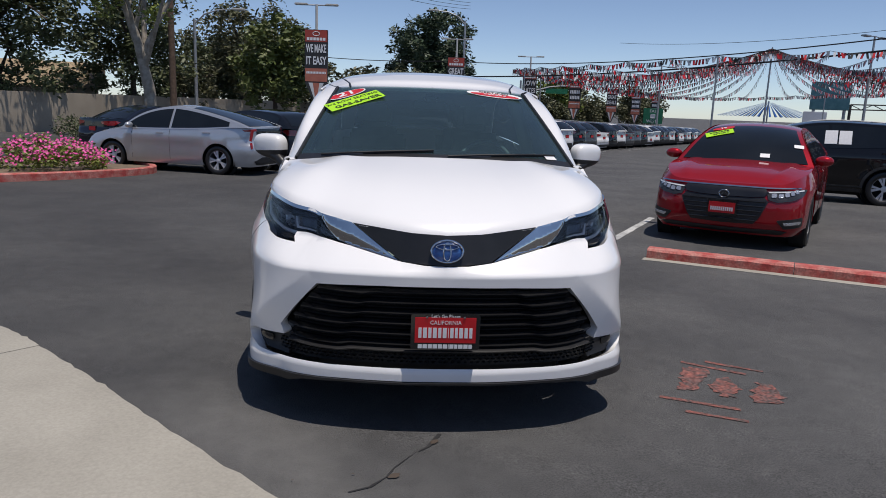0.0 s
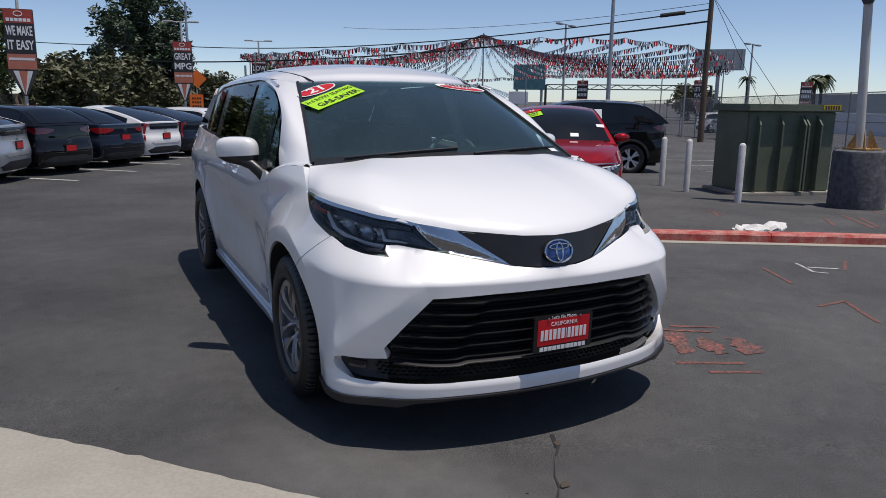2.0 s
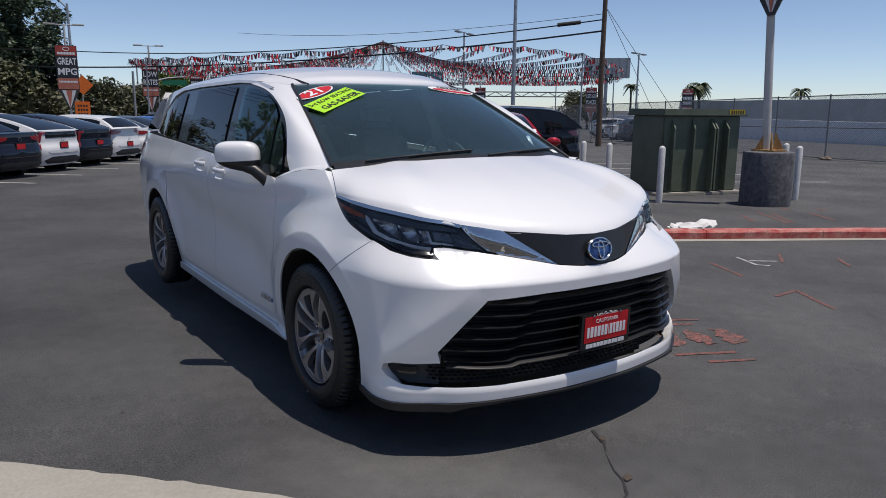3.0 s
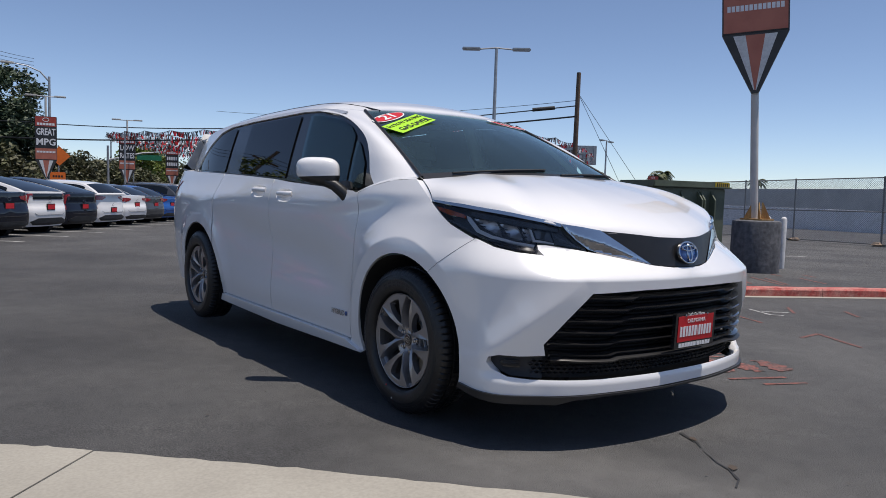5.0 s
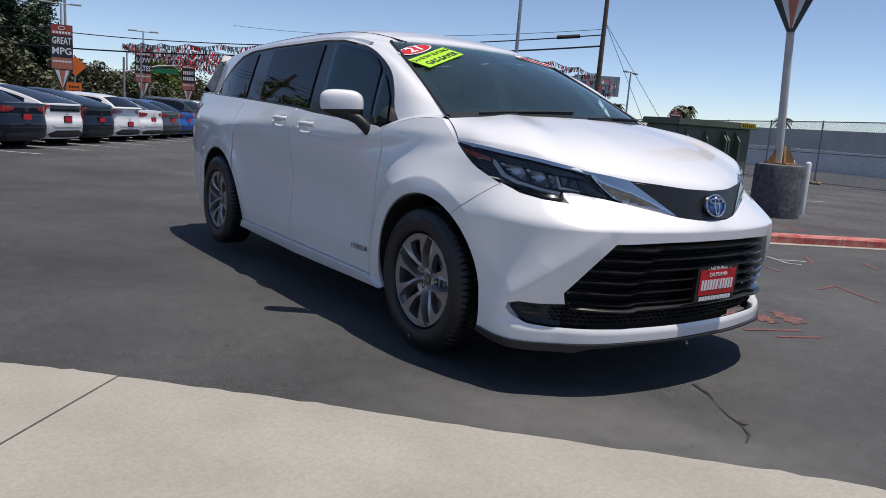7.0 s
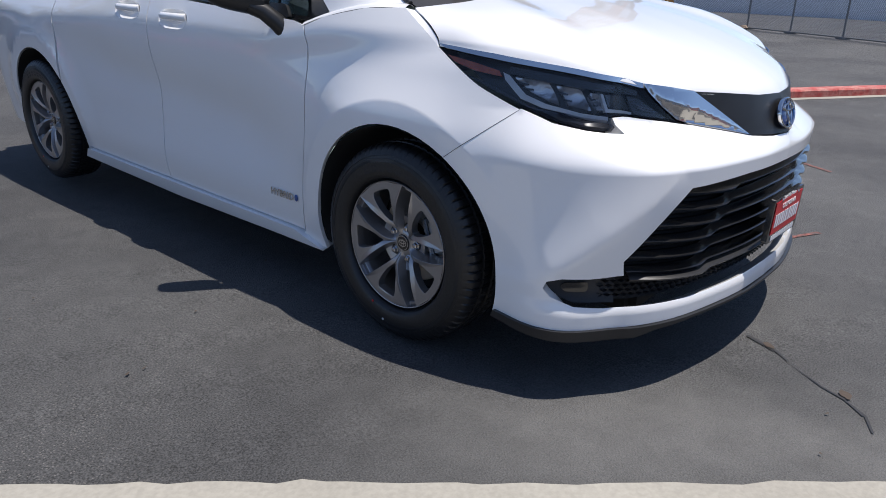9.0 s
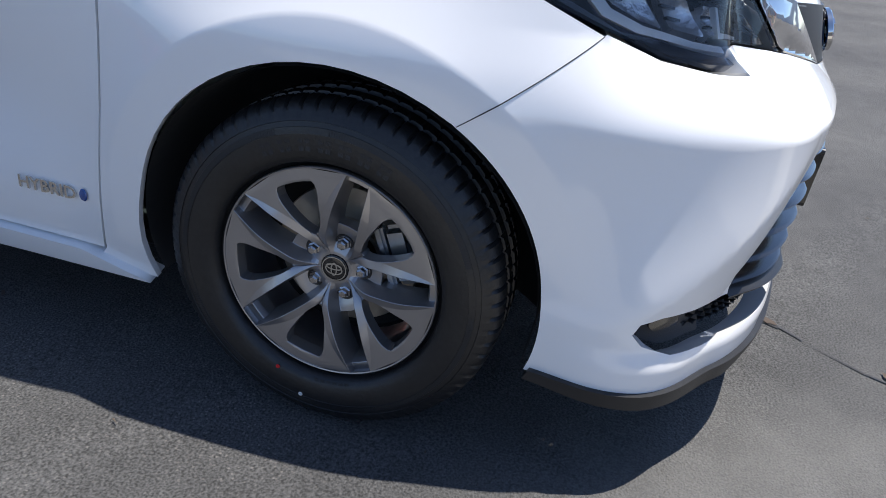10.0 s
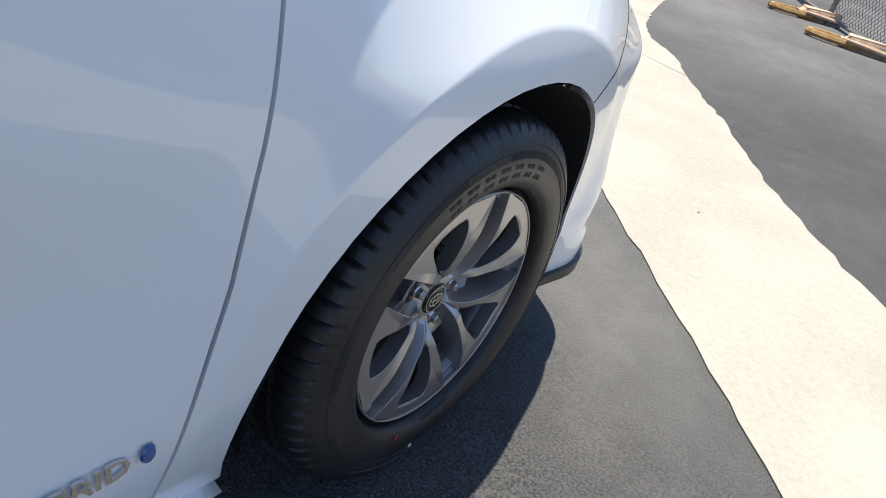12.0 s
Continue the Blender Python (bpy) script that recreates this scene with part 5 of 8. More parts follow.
grid_patch("roof", roof, 48, 60, WHITE, van, "white roof", thick=0.03)
for sd in (1, -1):
    # ditch line in the roof
    pts = [roof(0.5 + sd * 0.43, i / 24) + Vector((0, 0, -0.0045)) for i in range(25)]
    part("roof_ditch", tube(pts, 0.008, 0.006, 6), M["black_satin"], van)
    part("screen_moulding", tube([screen(0.5 + 0.5 * sd, i / 20) * 1.0 + Vector((0, 0, 0.004)) for i in range(21)], 0.010, 0.010, 8), M["black_satin"], van, smooth=60)
    # front pillar, from the screen's edge to the door glass
    win_front = edge_curve([(0.893, 0.40, 1.125), (0.876, 0.48, 1.20), (0.850, 0.535, 1.30), (0.815, 0.64, 1.405), (0.785, 0.83, 1.50), (0.762, 1.04, 1.562), (0.746, 1.34, 1.606)])

    def pillar(u, v):
        s0 = screen(1.0, min(1, v * 1.02))
        w = win_front(v)
        p = Vector((s0.x, s0.y, s0.z)) * (1 - u) + Vector((w[0], w[1], w[2])) * u
        out = 0.024 * math.sin(math.pi * u)
        p += Vector((out * 0.75, -out * 0.35, out * 0.55))
        return Vector((-p.x * sd, p.y, p.z))
    grid_patch("front_pillar", pillar, 12, 30, WHITE, van, up=(-sd, -0.5, 0.5))

    # glasshouse side: black surround, panes, white rear pillar
    dlo = [(0.42, 1.122), (0.50, belt(0.50) + 0.004), (1.4, belt(1.4) + 0.004), (2.45, belt(2.45) + 0.004), (3.55, belt(3.5) + 0.004), (3.58, 1.250), (3.33, 1.435), (3.11, 1.540), (2.9, 1.578), (2.46, 1.598), (1.6, 1.614), (1.36, 1.604), (1.04, 1.558), (0.83, 1.495), (0.64, 1.400), (0.54, 1.295), (0.475, 1.195)]
    panel("window_surround", dlo, cabin, M["black_gloss"], van, step=0.06, side=sd, depth=0.0, proud=-0.012)
    panel("side_frame", [(0.98, 1.580)] + [(y, rail(y)) for y in (1.1, 1.3, 1.6, 2.0, 2.5, 2.9, 3.2, 3.5, 3.8)] + [(4.05, 1.455), (4.07, 1.36), (4.03, 1.230), (3.62, belt(3.6) - 0.003), (3.54, belt(3.55) + 0.003), (3.59, 1.250), (3.34, 1.437), (3.115, 1.543), (2.9, 1.582), (2.46, 1.602), (1.6, 1.618), (1.36, 1.608), (1.04, 1.562)], cabin, WHITE, van, step=0.04, side=sd, depth=0.012)
    panes = (("door_glass", [(0.72, belt(0.72) + 0.014), (1.37, belt(1.37) + 0.014), (1.47, 1.592), (1.36, 1.588), (1.04, 1.540), (0.86, 1.480), (0.77, 1.42)], "glass_door"),
             ("quarter_light", [(0.53, belt(0.53) + 0.016), (0.70, belt(0.70) + 0.014), (0.74, 1.395), (0.68, 1.365), (0.575, 1.255)], "glass_door"),
             ("sliding_glass", [(1.56, belt(1.56) + 0.012), (2.42, belt(2.42) + 0.012), (2.47, 1.580), (1.62, 1.596)], "glass_privacy"),
             ("rear_side_glass", [(2.72, belt(2.72) + 0.012), (3.50, belt(3.5) + 0.014), (3.52, 1.258), (3.30, 1.42), (3.09, 1.522), (2.90, 1.560), (2.76, 1.568)], "glass_privacy"))
    for nm, poly, gm in panes:
        panel(nm, rounded(poly, 0.02, 3), cabin, M[gm], van, step=0.08, side=sd, depth=0.0, proud=-0.004)
    panel("rear_view_mirror_foot", rounded([(0.62, 1.10), (0.78, 1.105), (0.76, 1.15), (0.66, 1.15)], 0.02), cabin, M["black_satin"], van, step=0.05, side=sd, depth=0.02, proud=0.01)
    # door mirror
    bm = bmesh.new()
    bmesh.ops.create_uvsphere(bm, u_segments=32, v_segments=20, radius=1)
    for v in bm.verts:
        e = [math.copysign(abs(c) ** 0.62, c) for c in v.co]
        taper = 1 - 0.16 * e[0]
        v.co = Vector((e[0] * 0.122, e[1] * 0.070 * (1.0 if e[1] < 0 else 0.7), e[2] * 0.080 * taper + 0.012 * e[0]))
    bm2 = bm.copy()
    for b_, up_ in ((bm, True), (bm2, False)):
        bmesh.ops.bisect_plane(b_, geom=b_.verts[:] + b_.edges[:] + b_.faces[:], plane_co=(0, 0, -0.028), plane_no=(0.06, 0, 1), clear_inner=up_, clear_outer=not up_)
    mm = Matrix.Translation((-1.045 * sd, 0.765, 1.200)) @ Matrix.Rotation(radians(-34 * sd), 4, "Z") @ Matrix.Diagonal((-sd, 1, 1, 1))
    for b_ in (bm, bm2):
        bmesh.ops.transform(b_, matrix=mm, verts=b_.verts)
    mir = part("door_mirror", bm, WHITE, van, "white door mirror with a black base", smooth=70)
    part("mirror_base", bm2, M["black_satin"], mir, smooth=70)
    arm = tube([(-1.03 * sd, 0.71, 1.145), (-0.985 * sd, 0.685, 1.125), (-0.945 * sd, 0.655, 1.085), (-0.915 * sd, 0.635, 1.045)], 0.030, 0.036, 12)
    part("mirror_arm", arm, M["black_satin"], mir, smooth=60)
    # tail lamp, wrapping the rear corner
    tl = [(Sy(3.78), 1.10), (Sy(3.72), 1.135), (Sy(3.95), 1.15), (plan_s[-1] - 0.45, 1.15), (plan_s[-1] - 0.45, 1.06), (Sy(4.0), 1.02), (Sy(3.86), 1.05)]
    panel("tail_lamp", tl, body, M["red_lens"], van, step=0.04, side=sd, depth=0.01, proud=0.006, label="red tail lamp with dark surround")
# fillers between fender, hood corner, pillar foot and door
for sd in (1, -1):
    fa = edge_curve([(abs(body(Sy(y), z).x), body(Sy(y), z).y, z) for y, z in ((0.06, 1.165), (0.22, 1.158), (0.40, 1.12), (0.515, 1.082))])
    foot = [pillar(k / 4, 0.0) for k in range(5)]
    fb = edge_curve([(0.822, 0.056, 1.166)] + [(abs(q.x), q.y, q.z) for q in foot] + [(0.906, 0.50, 1.094)])
    fh = edge_curve([(abs(body(*q).x), body(*q).y, q[1]) for q in ((pHLO[0], 1.055), (Sy(-0.06), 1.095), (Sy(0.0), 1.13), (Sy(0.06), 1.165))])
    grid_patch("fender_top", lambda u, v: (lambda p, h: Vector((-p[0] * sd * (1 - v) - abs(h.x) * sd * v, p[1] * (1 - v) + h.y * v, p[2] * (1 - v) + (h.z - 0.008) * v)))(fh(u), hood(1.0, u)), 16, 4, WHITE, van, up=(-sd, 0, 1))
    grid_patch("pillar_foot", lambda u, v: (lambda p: Vector((-p[0] * sd, p[1], p[2])))(fa(u) * (1 - v) + fb(u) * v + np.array((0.0, 0, 0.010)) * math.sin(math.pi * v)), 16, 8, WHITE, van, up=(-sd, 0, 1))

# rear gate above the belt, spoiler
grid_patch("tailgate_glass", lambda u, v: Vector(((u * 2 - 1) * (0.80 - 0.14 * v), 4.15 - 0.17 * v - 0.14 * (2 * u - 1) ** 2, 1.24 + 0.34 * v)), 16, 6, M["glass_privacy"], van, up=(0, 1, 0.2))
grid_patch("spoiler", lambda u, v: roof(u, 1.0) + Vector((0, 0.05 * v, -0.045 * v)), 24, 4, WHITE, van)

# ---- underside, wheel houses ----
part("underbody", box(1.16, 4.6, 0.12, (0, 1.55, 0.20), 0.03), M["dark_void"], van)
part("floor_pan", box(1.80, 2.11, 0.05, (0, 1.485, 0.29), 0.01), M["dark_void"], van)
part("rear_floor", box(1.62, 0.60, 0.05, (0, 3.82, 0.34), 0.01), M["dark_void"], van)
part("engine_tray", box(1.20, 0.30, 0.04, (0, -0.55, 0.27), 0.01), M["dark_void"], van)
for wy in (0.0, 3.06):
    for sd in (1, -1):
        vv, ff = [], []
        n = 30
        for i in range(n + 1):
            a = radians(-15 + 210 * i / n)
            for r, x in ((0.429, 0.985), (0.428, 0.93), (0.429, 0.70), (0.30, 0.62), (0.0, 0.60)):
                vv.append((-x * sd, wy + r * math.cos(a), 0.36 + r * math.sin(a)))
        for i in range(n):
            for j in range(4):
                ff.append((i * 5 + j, i * 5 + j + 1, i * 5 + j + 6, i * 5 + j + 5))
        # the lip rests just inside the skin
        vv = [(math.copysign(min(abs(x), abs(body(Sy(y), max(z, 0.2)).x) - 0.004), x), y, z) if abs(x) > 0.9 else (x, y, z) for x, y, z in vv]
        mesh_of("wheel_house", vv, ff, M["dark_void"], van, smooth=True)


# ---- the van's wheels ----
HALF = 0.866
LUG0 = 4.0
RIM = 1.047   # 17 inch rim with its flange


R_ROWS = (0.030, 0.036, 0.043, 0.050, 0.058, 0.066, 0.075, 0.084, 0.092, 0.100, 0.110, 0.120, 0.130, 0.142, 0.154, 0.166, 0.178, 0.190, 0.1955, 0.200, 0.206, 0.213, 0.2225)


def rim_face():
    """Five pairs of blades. Each blade's crest runs from between two nuts out to a tip at the rim; a steep wall falls from it to the slot
    inside the pair, a sloping facet to a fold, and from the fold the flat rim face runs on to the window."""
    bm = bmesh.new()
    grid = []
    for r in R_ROWS:
        q = r / 0.2225
        c = float(np.interp(q, (0.135, 0.18, 0.225, 0.27, 0.38, 0.48, 0.58, 0.69, 0.80, 0.90, 1.0), (35.2, 33, 30.0, 27.0, 20.5, 16.2, 13.2, 10.7, 8.7, 7.2, 5.8)))
        n = float(np.interp(q, (0.135, 0.22, 0.32, 0.40, 0.46, 0.60, 0.80, 0.90, 1.0), (20, 18, 15.8, 13.2, 11.8, 9.6, 6.9, 5.9, 5.2)))
        w = float(np.interp(q, (0.13, 0.36, 0.40, 0.44, 0.50, 0.60, 0.75, 0.84, 0.875, 1.0), (35.7, 35.0, 31.0, 27.6, 24.8, 23.0, 22.4, 22.8, 25.0, 27.5)))
        f = min(w - 0.15, c + float(np.interp(q, (0.13, 0.27, 0.40, 0.46, 1.0), (4.0, 7.5, 10.5, 10.2, 0.25))))
        face = 0.0955 - 0.020 * (1 - smoothstep(0.05, 0.17, r)) - 0.022 * (1 - smoothstep(0.03, 0.085, r))
        top = face + 0.36 * radians(f - c) * r
        sink = smoothstep(0.030, 0.075, r)
        on = top - sink * (0.036 - 0.018 * smoothstep(0.198, 0.206, r))
        edge = face - 0.9 * radians(w - f) * r * (1 - smoothstep(0.085, 0.105, r)) - 0.02 * radians(w - f) * r
        lip = edge - 0.004 * (1 - smoothstep(0.19, 0.20, r))
        half = [(0, on), (n, on), (c, top), (f, face), (w, edge), ((w + 36) / 2, lip), (36, lip)]
        row = []
        for k in range(5):
            for p, o in half[::-1][:-1]:
                row.append((LUG0 + 72 * k - p, o))
            for p, o in half[:-1]:
                row.append((LUG0 + 72 * k + p, o))
        grid.append([bm.verts.new((-(HALF + o), -r * RIM * math.cos(radians(p)), r * RIM * math.sin(radians(p)))) for p, o in row])
    m = len(grid[0])
    for i in range(len(R_ROWS) - 1):
        for j in range(m):
            slot_, window = j % 12 in (5, 6), j % 12 in (0, 1, 10, 11)
            if (slot_ and 0.099 <= R_ROWS[i] < 0.199) or (window and 0.083 <= R_ROWS[i] < 0.195):
                continue
            bm.faces.new((grid[i][j], grid[i][(j + 1) % m], grid[i + 1][(j + 1) % m], grid[i + 1][j]))
    ring0, ring1 = set(grid[0]), set(grid[-1])
    rimless = [e for e in bm.edges if e.is_boundary and not (set(e.verts) <= ring0 or set(e.verts) <= ring1)]
    ret = bmesh.ops.extrude_edge_only(bm, edges=rimless)
    # the walls of the openings lean in towards the middle of each opening
    for v in [g for g in ret["geom"] if isinstance(g, bmesh.types.BMVert)]:
        ang, rad = math.degrees(math.atan2(v.co.z, -v.co.y)) - LUG0, math.hypot(v.co.y, v.co.z)
        mid_ = round(ang / 36) * 36
        ang = mid_ + (ang - mid_) * 0.97
        rad += (0.145 - rad) * 0.02
        v.co = Vector((v.co.x + 0.030, -rad * math.cos(radians(ang + LUG0)), rad * math.sin(radians(ang + LUG0))))
    bmesh.ops.recalc_face_normals(bm, faces=bm.faces)
    bmesh.ops.bevel(bm, geom=[e for e in bm.edges if len(e.link_faces) == 2 and e.calc_face_angle() > radians(20)], offset=0.0008, segments=1, affect="EDGES")
    return bm


def build_wheel():
    w = new("wheel")
    w["label"] = "dark tyre on a silver ten-spoke alloy rim"
    part("rim", rim_face(), M["alloy"], w, "silver twisted-spoke alloy rim", smooth=11)
    part("rim_flange", lathe([(r * RIM, x) for r, x in ((0.2200, -HALF - 0.091), (0.2210, -HALF - 0.0955), (0.2235, -HALF - 0.0965), (0.2250, -HALF - 0.095), (0.2255, -HALF - 0.088), (0.224, -HALF - 0.080), (0.214, -HALF - 0.060), (0.208, -HALF - 0.02), (0.205, -HALF + 0.09))], 96, "x"), M["alloy"], w, smooth=40)
    # tyre with cut tread
    n = 432
    prof = [(0.2350, 0.078), (0.2435, 0.086), (0.2455, 0.097), (0.2485, 0.104), (0.251, 0.108), (0.264, 0.1145), (0.285, 0.1178), (0.305, 0.1165), (0.3055, 0.1175), (0.318, 0.1145), (0.3185, 0.1135), (0.328, 0.110), (0.329, 0.1115), (0.345, 0.1035), (0.356, 0.096), (0.3635, 0.084), (0.3665, 0.068), (0.3668, 0.052), (0.3590, 0.050), (0.3590, 0.042), (0.3678, 0.040), (0.3685, 0.012), (0.3610, 0.010)]
    full = prof + [(r, -x) for r, x in prof[::-1]]
    V, F = [], []
    for i in range(n):
        a = 2 * math.pi * i / n
        cut, sipe = (i % 6) == 0, (i % 6) in (2, 4)
        for r, x in full:
            rr = r
            if abs(x) < 0.106 and r > 0.344:
                if abs(x) >= 0.052:
                    rr = r - (0.0070 if cut else (0.0012 if sipe else 0.0)) * smoothstep(0.340, 0.356, r)
                elif ((i + int(abs(x) * 60)) % 6) == 1 and r > 0.365:
                    rr = r - 0.005
            z = rr * math.sin(a)
            V.append((-HALF - x, -rr * math.cos(a), max(z, -0.3585)))
    m = len(full)
    for i in range(n):
        j = (i + 1) % n
        for k in range(m - 1):
            F.append((i * m + k, j * m + k, j * m + k + 1, i * m + k + 1))
    ty = mesh_of("tyre", V, F, M["rubber"], w, "black rubber tyre with cut tread", smooth=True)
    ty.data.set_sharp_from_angle(angle=radians(32))
    # raised sidewall marks
    bm = bmesh.new()
    for a0, wd, r0, r1 in [(62 + 8.2 * i, 5.2, 0.272, 0.296) for i in range(7)] + [(255 + 3.2 * i, 2.0, 0.250, 0.256) for i in range(6)]:
        for k in range(2):
            pts = []
            for rr, aa in ((r0, a0), (r0, a0 + wd * 0.42), (r1, a0 + wd * 0.42), (r1, a0)):
                aa = radians(180 - (aa + k * wd * 0.55))
                x = np.interp(rr, (0.243, 0.262, 0.285, 0.305), (0.106, 0.1145, 0.1178, 0.1165)) + 0.0009
                pts.append((-HALF - x, -rr * math.cos(aa), rr * math.sin(aa)))
            bm.faces.new([bm.verts.new(p) for p in pts])
    # fine ribs round the shoulder of the sidewall
    for k in range(400):
        if k % 100 < 22:
            continue
        a0 = 0.9 * k
        bm.faces.new([bm.verts.new((-HALF - x, -rr * math.cos(radians(aa)), rr * math.sin(radians(aa)))) for rr, aa, x in ((0.3065, a0, 0.1181), (0.3065, a0 + 0.45, 0.1181), (0.3175, a0 + 0.45, 0.1152), (0.3175, a0, 0.1152))])
    part("sidewall_lettering", bm, M["rubber_tread"], ty)["kind"] = "stuff"
    for a0, rr in ((248, 0.262), (262, 0.302)):
        dot = part("balance_dot", lathe(((0, -0.0012), (0.0045, -0.0012), (0.005, 0.0)), 14, "x"), M["sticker_red"] if rr < 0.3 else M["trim_grey"], ty, "small painted balance dot")
        dot.matrix_local = Matrix.Translation((-HALF - float(np.interp(rr, (0.243, 0.262, 0.285, 0.305), (0.106, 0.1145, 0.1178, 0.1165))) - 0.0004, -rr * math.cos(radians(a0)), rr * math.sin(radians(a0))))
    # hub, nuts, cap
    for k in range(5):
        a = radians(LUG0 + 72 * k)
        bm = lathe(((0, -0.018), (0.006, -0.0175), (0.0085, -0.015), (0.0088, -0.006), (0.0115, -0.004), (0.0125, 0.004)), 6, "x")
        lathe(((0.0120, 0.0), (0.0135, 0.001), (0.0135, 0.006)), 20, "x", bm)
        bmesh.ops.scale(bm, verts=bm.verts, vec=(1.0, 1.22, 1.22))
        bmesh.ops.translate(bm, verts=bm.verts, vec=(-HALF - 0.0445, -0.0595 * math.cos(a), 0.0595 * math.sin(a)))
        part("wheel_nut", bm, M["nut"], w, smooth=30)
        bm = lathe(((0.0150, 0.001), (0.0195, 0.0), (0.0205, 0.002), (0.0205, 0.006)), 24, "x")
        bmesh.ops.translate(bm, verts=bm.verts, vec=(-HALF - 0.0455, -0.0595 * math.cos(a), 0.0595 * math.sin(a)))
        part("nut_recess", bm, M["black_satin"], w, "dark ring round the nut")
    cap = part("centre_cap", lathe(((0, -0.0035), (0.026, -0.0035), (0.029, -0.002), (0.0315, 0.004)), 40, "x"), M["black_gloss"], w, "black centre cap with a silver emblem", smooth=40)
    cap.matrix_local = Matrix.Translation((-HALF - 0.054, 0, 0))
    bm = bmesh.new()
    for rx, rz, dz, wd in ((0.0275, 0.0275, 0, 0.0022), (0.0185, 0.0075, 0.0045, 0.003), (0.0075, 0.0155, -0.001, 0.003), (0.0195, 0.0130, -0.001, 0.0028)):
        for i in range(32):
            a, b = 2 * math.pi * i / 32, 2 * math.pi * (i + 1) / 32
            q = [(-0.0048, rx * math.cos(a), dz + rz * math.sin(a)), (-0.0048, rx * math.cos(b), dz + rz * math.sin(b)), (-0.0048, (rx - wd) * math.cos(b), dz + (rz - wd) * math.sin(b)), (-0.0048, (rx - wd) * math.cos(a), dz + (rz - wd) * math.sin(a))]
            bm.faces.new([bm.verts.new(p) for p in q])
    e = part("cap_emblem", bm, M["chrome"], cap)
    # brake
    part("brake_disc", lathe(((0.075, -HALF + 0.03), (0.078, -HALF - 0.005), (0.088, -HALF - 0.008), (0.090, -HALF + 0.012), (0.158, -HALF + 0.012), (0.160, -HALF + 0.016), (0.160, -HALF + 0.036), (0.09, -HALF + 0.038)), 64, "x"), M["disc_steel"], w, "bare steel brake disc", smooth=30)
    bm = box(0.085, 0.062, 0.135, (0, 0, -0.0675), 0.014, 3)
    bm = box(0.03, 0.02, 0.15, (-0.035, 0.032, -0.075), 0.006, 2, bm)
    bmesh.ops.transform(bm, matrix=Matrix.Rotation(radians(-20), 4, "X") @ Matrix.Translation((-HALF + 0.01, -0.143, 0.0)), verts=bm.verts)
    part("caliper", bm, M["steel"], w, "grey brake caliper", smooth=30)
    part("backing_plate", lathe(((0, -HALF + 0.06), (0.2, -HALF + 0.06), (0.205, -HALF + 0.05)), 40, "x"), M["dark_void"], w)
    return w


wheel = build_wheel()
wheel.parent = van
wheel.matrix_local = Matrix.Translation((0, 0, 0.36))
for y, turn in ((0.0, 180), (3.06, 0), (3.06, 180)):
    o = copy_thing(wheel, Matrix.Translation((0, y, 0.36)) @ Matrix.Rotation(radians(turn), 4, "Z"))

# ---- nose emblem, plate ----
emb = new("nose_emblem")
emb.parent = van
emb["label"] = "blue oval emblem with chrome rings"
nb = body(0.0, 0.858)
emb.matrix_local = Matrix.Translation((0, nb.y - 0.012, 0.858)) @ Matrix.Rotation(radians(-14), 4, "X")


def oval_ring(rx, rz, wd, dx, dz, y0, thick, n=48):
    bm = bmesh.new()
    rings = []
    for ox, oy in ((0, 0.006), (0, -thick * 0.6), (wd * 0.35, -thick), (wd * 0.65, -thick), (wd, -thick * 0.6), (wd, 0.006)):
        rings.append([bm.verts.new((dx + (rx - ox) * math.cos(2 * math.pi * i / n), y0 + oy, dz + (rz - ox) * math.sin(2 * math.pi * i / n))) for i in range(n)])
    for a, b in zip(rings, rings[1:]):
        for i in range(n):
            bm.faces.new((a[i], a[(i + 1) % n], b[(i + 1) % n], b[i]))
    return bm


bm = lathe(((0, 0.006), (0.5, 0.004), (0.9, -0.003), (1.0, -0.010)), 48, "y")
bmesh.ops.scale(bm, vec=(0.071, -1, 0.050), verts=bm.verts)
part("emblem_field", bm, M["emblem_blue"], emb, "blue emblem field", smooth=40)
for k, (rx, rz, wd, dz) in enumerate(((0.075, 0.0535, 0.0085, 0), (0.052, 0.0155, 0.0075, 0.020), (0.0200, 0.043, 0.0075, -0.002))):
    part("emblem_ring", oval_ring(rx, rz, wd, 0, dz, 0.002 - 0.006 * min(k, 1), 0.007), M["chrome"], emb, smooth=40)

plate = new("dealer_plate")
plate.parent = van
plate["label"] = "red dealer plate in a black frame"
plate.matrix_local = Matrix.Translation((0.0, -1.012, 0.505)) @ Matrix.Rotation(radians(2), 4, "X")
bm = bmesh.new()
fr = rounded([(-0.154, -0.082), (0.154, -0.082), (0.154, 0.082), (-0.154, 0.082)], 0.012, 4)
vs = [[bm.verts.new((x, d, z)) for x, z in fr] for d in (0.016, -0.003)]
for i in range(len(fr)):
    bm.faces.new((vs[0][i], vs[0][(i + 1) % len(fr)], vs[1][(i + 1) % len(fr)], vs[1][i]))
bm.faces.new(vs[1])
bm.faces.new(vs[0][::-1])
part("plate_frame", bm, M["black_gloss"], plate)
part("plate_face", box(0.272, 0.002, 0.118, (0, -0.0045, -0.050), 0.0), M["plate_red"], plate, "red plate face")
front = Matrix.Rotation(radians(90), 4, "X")


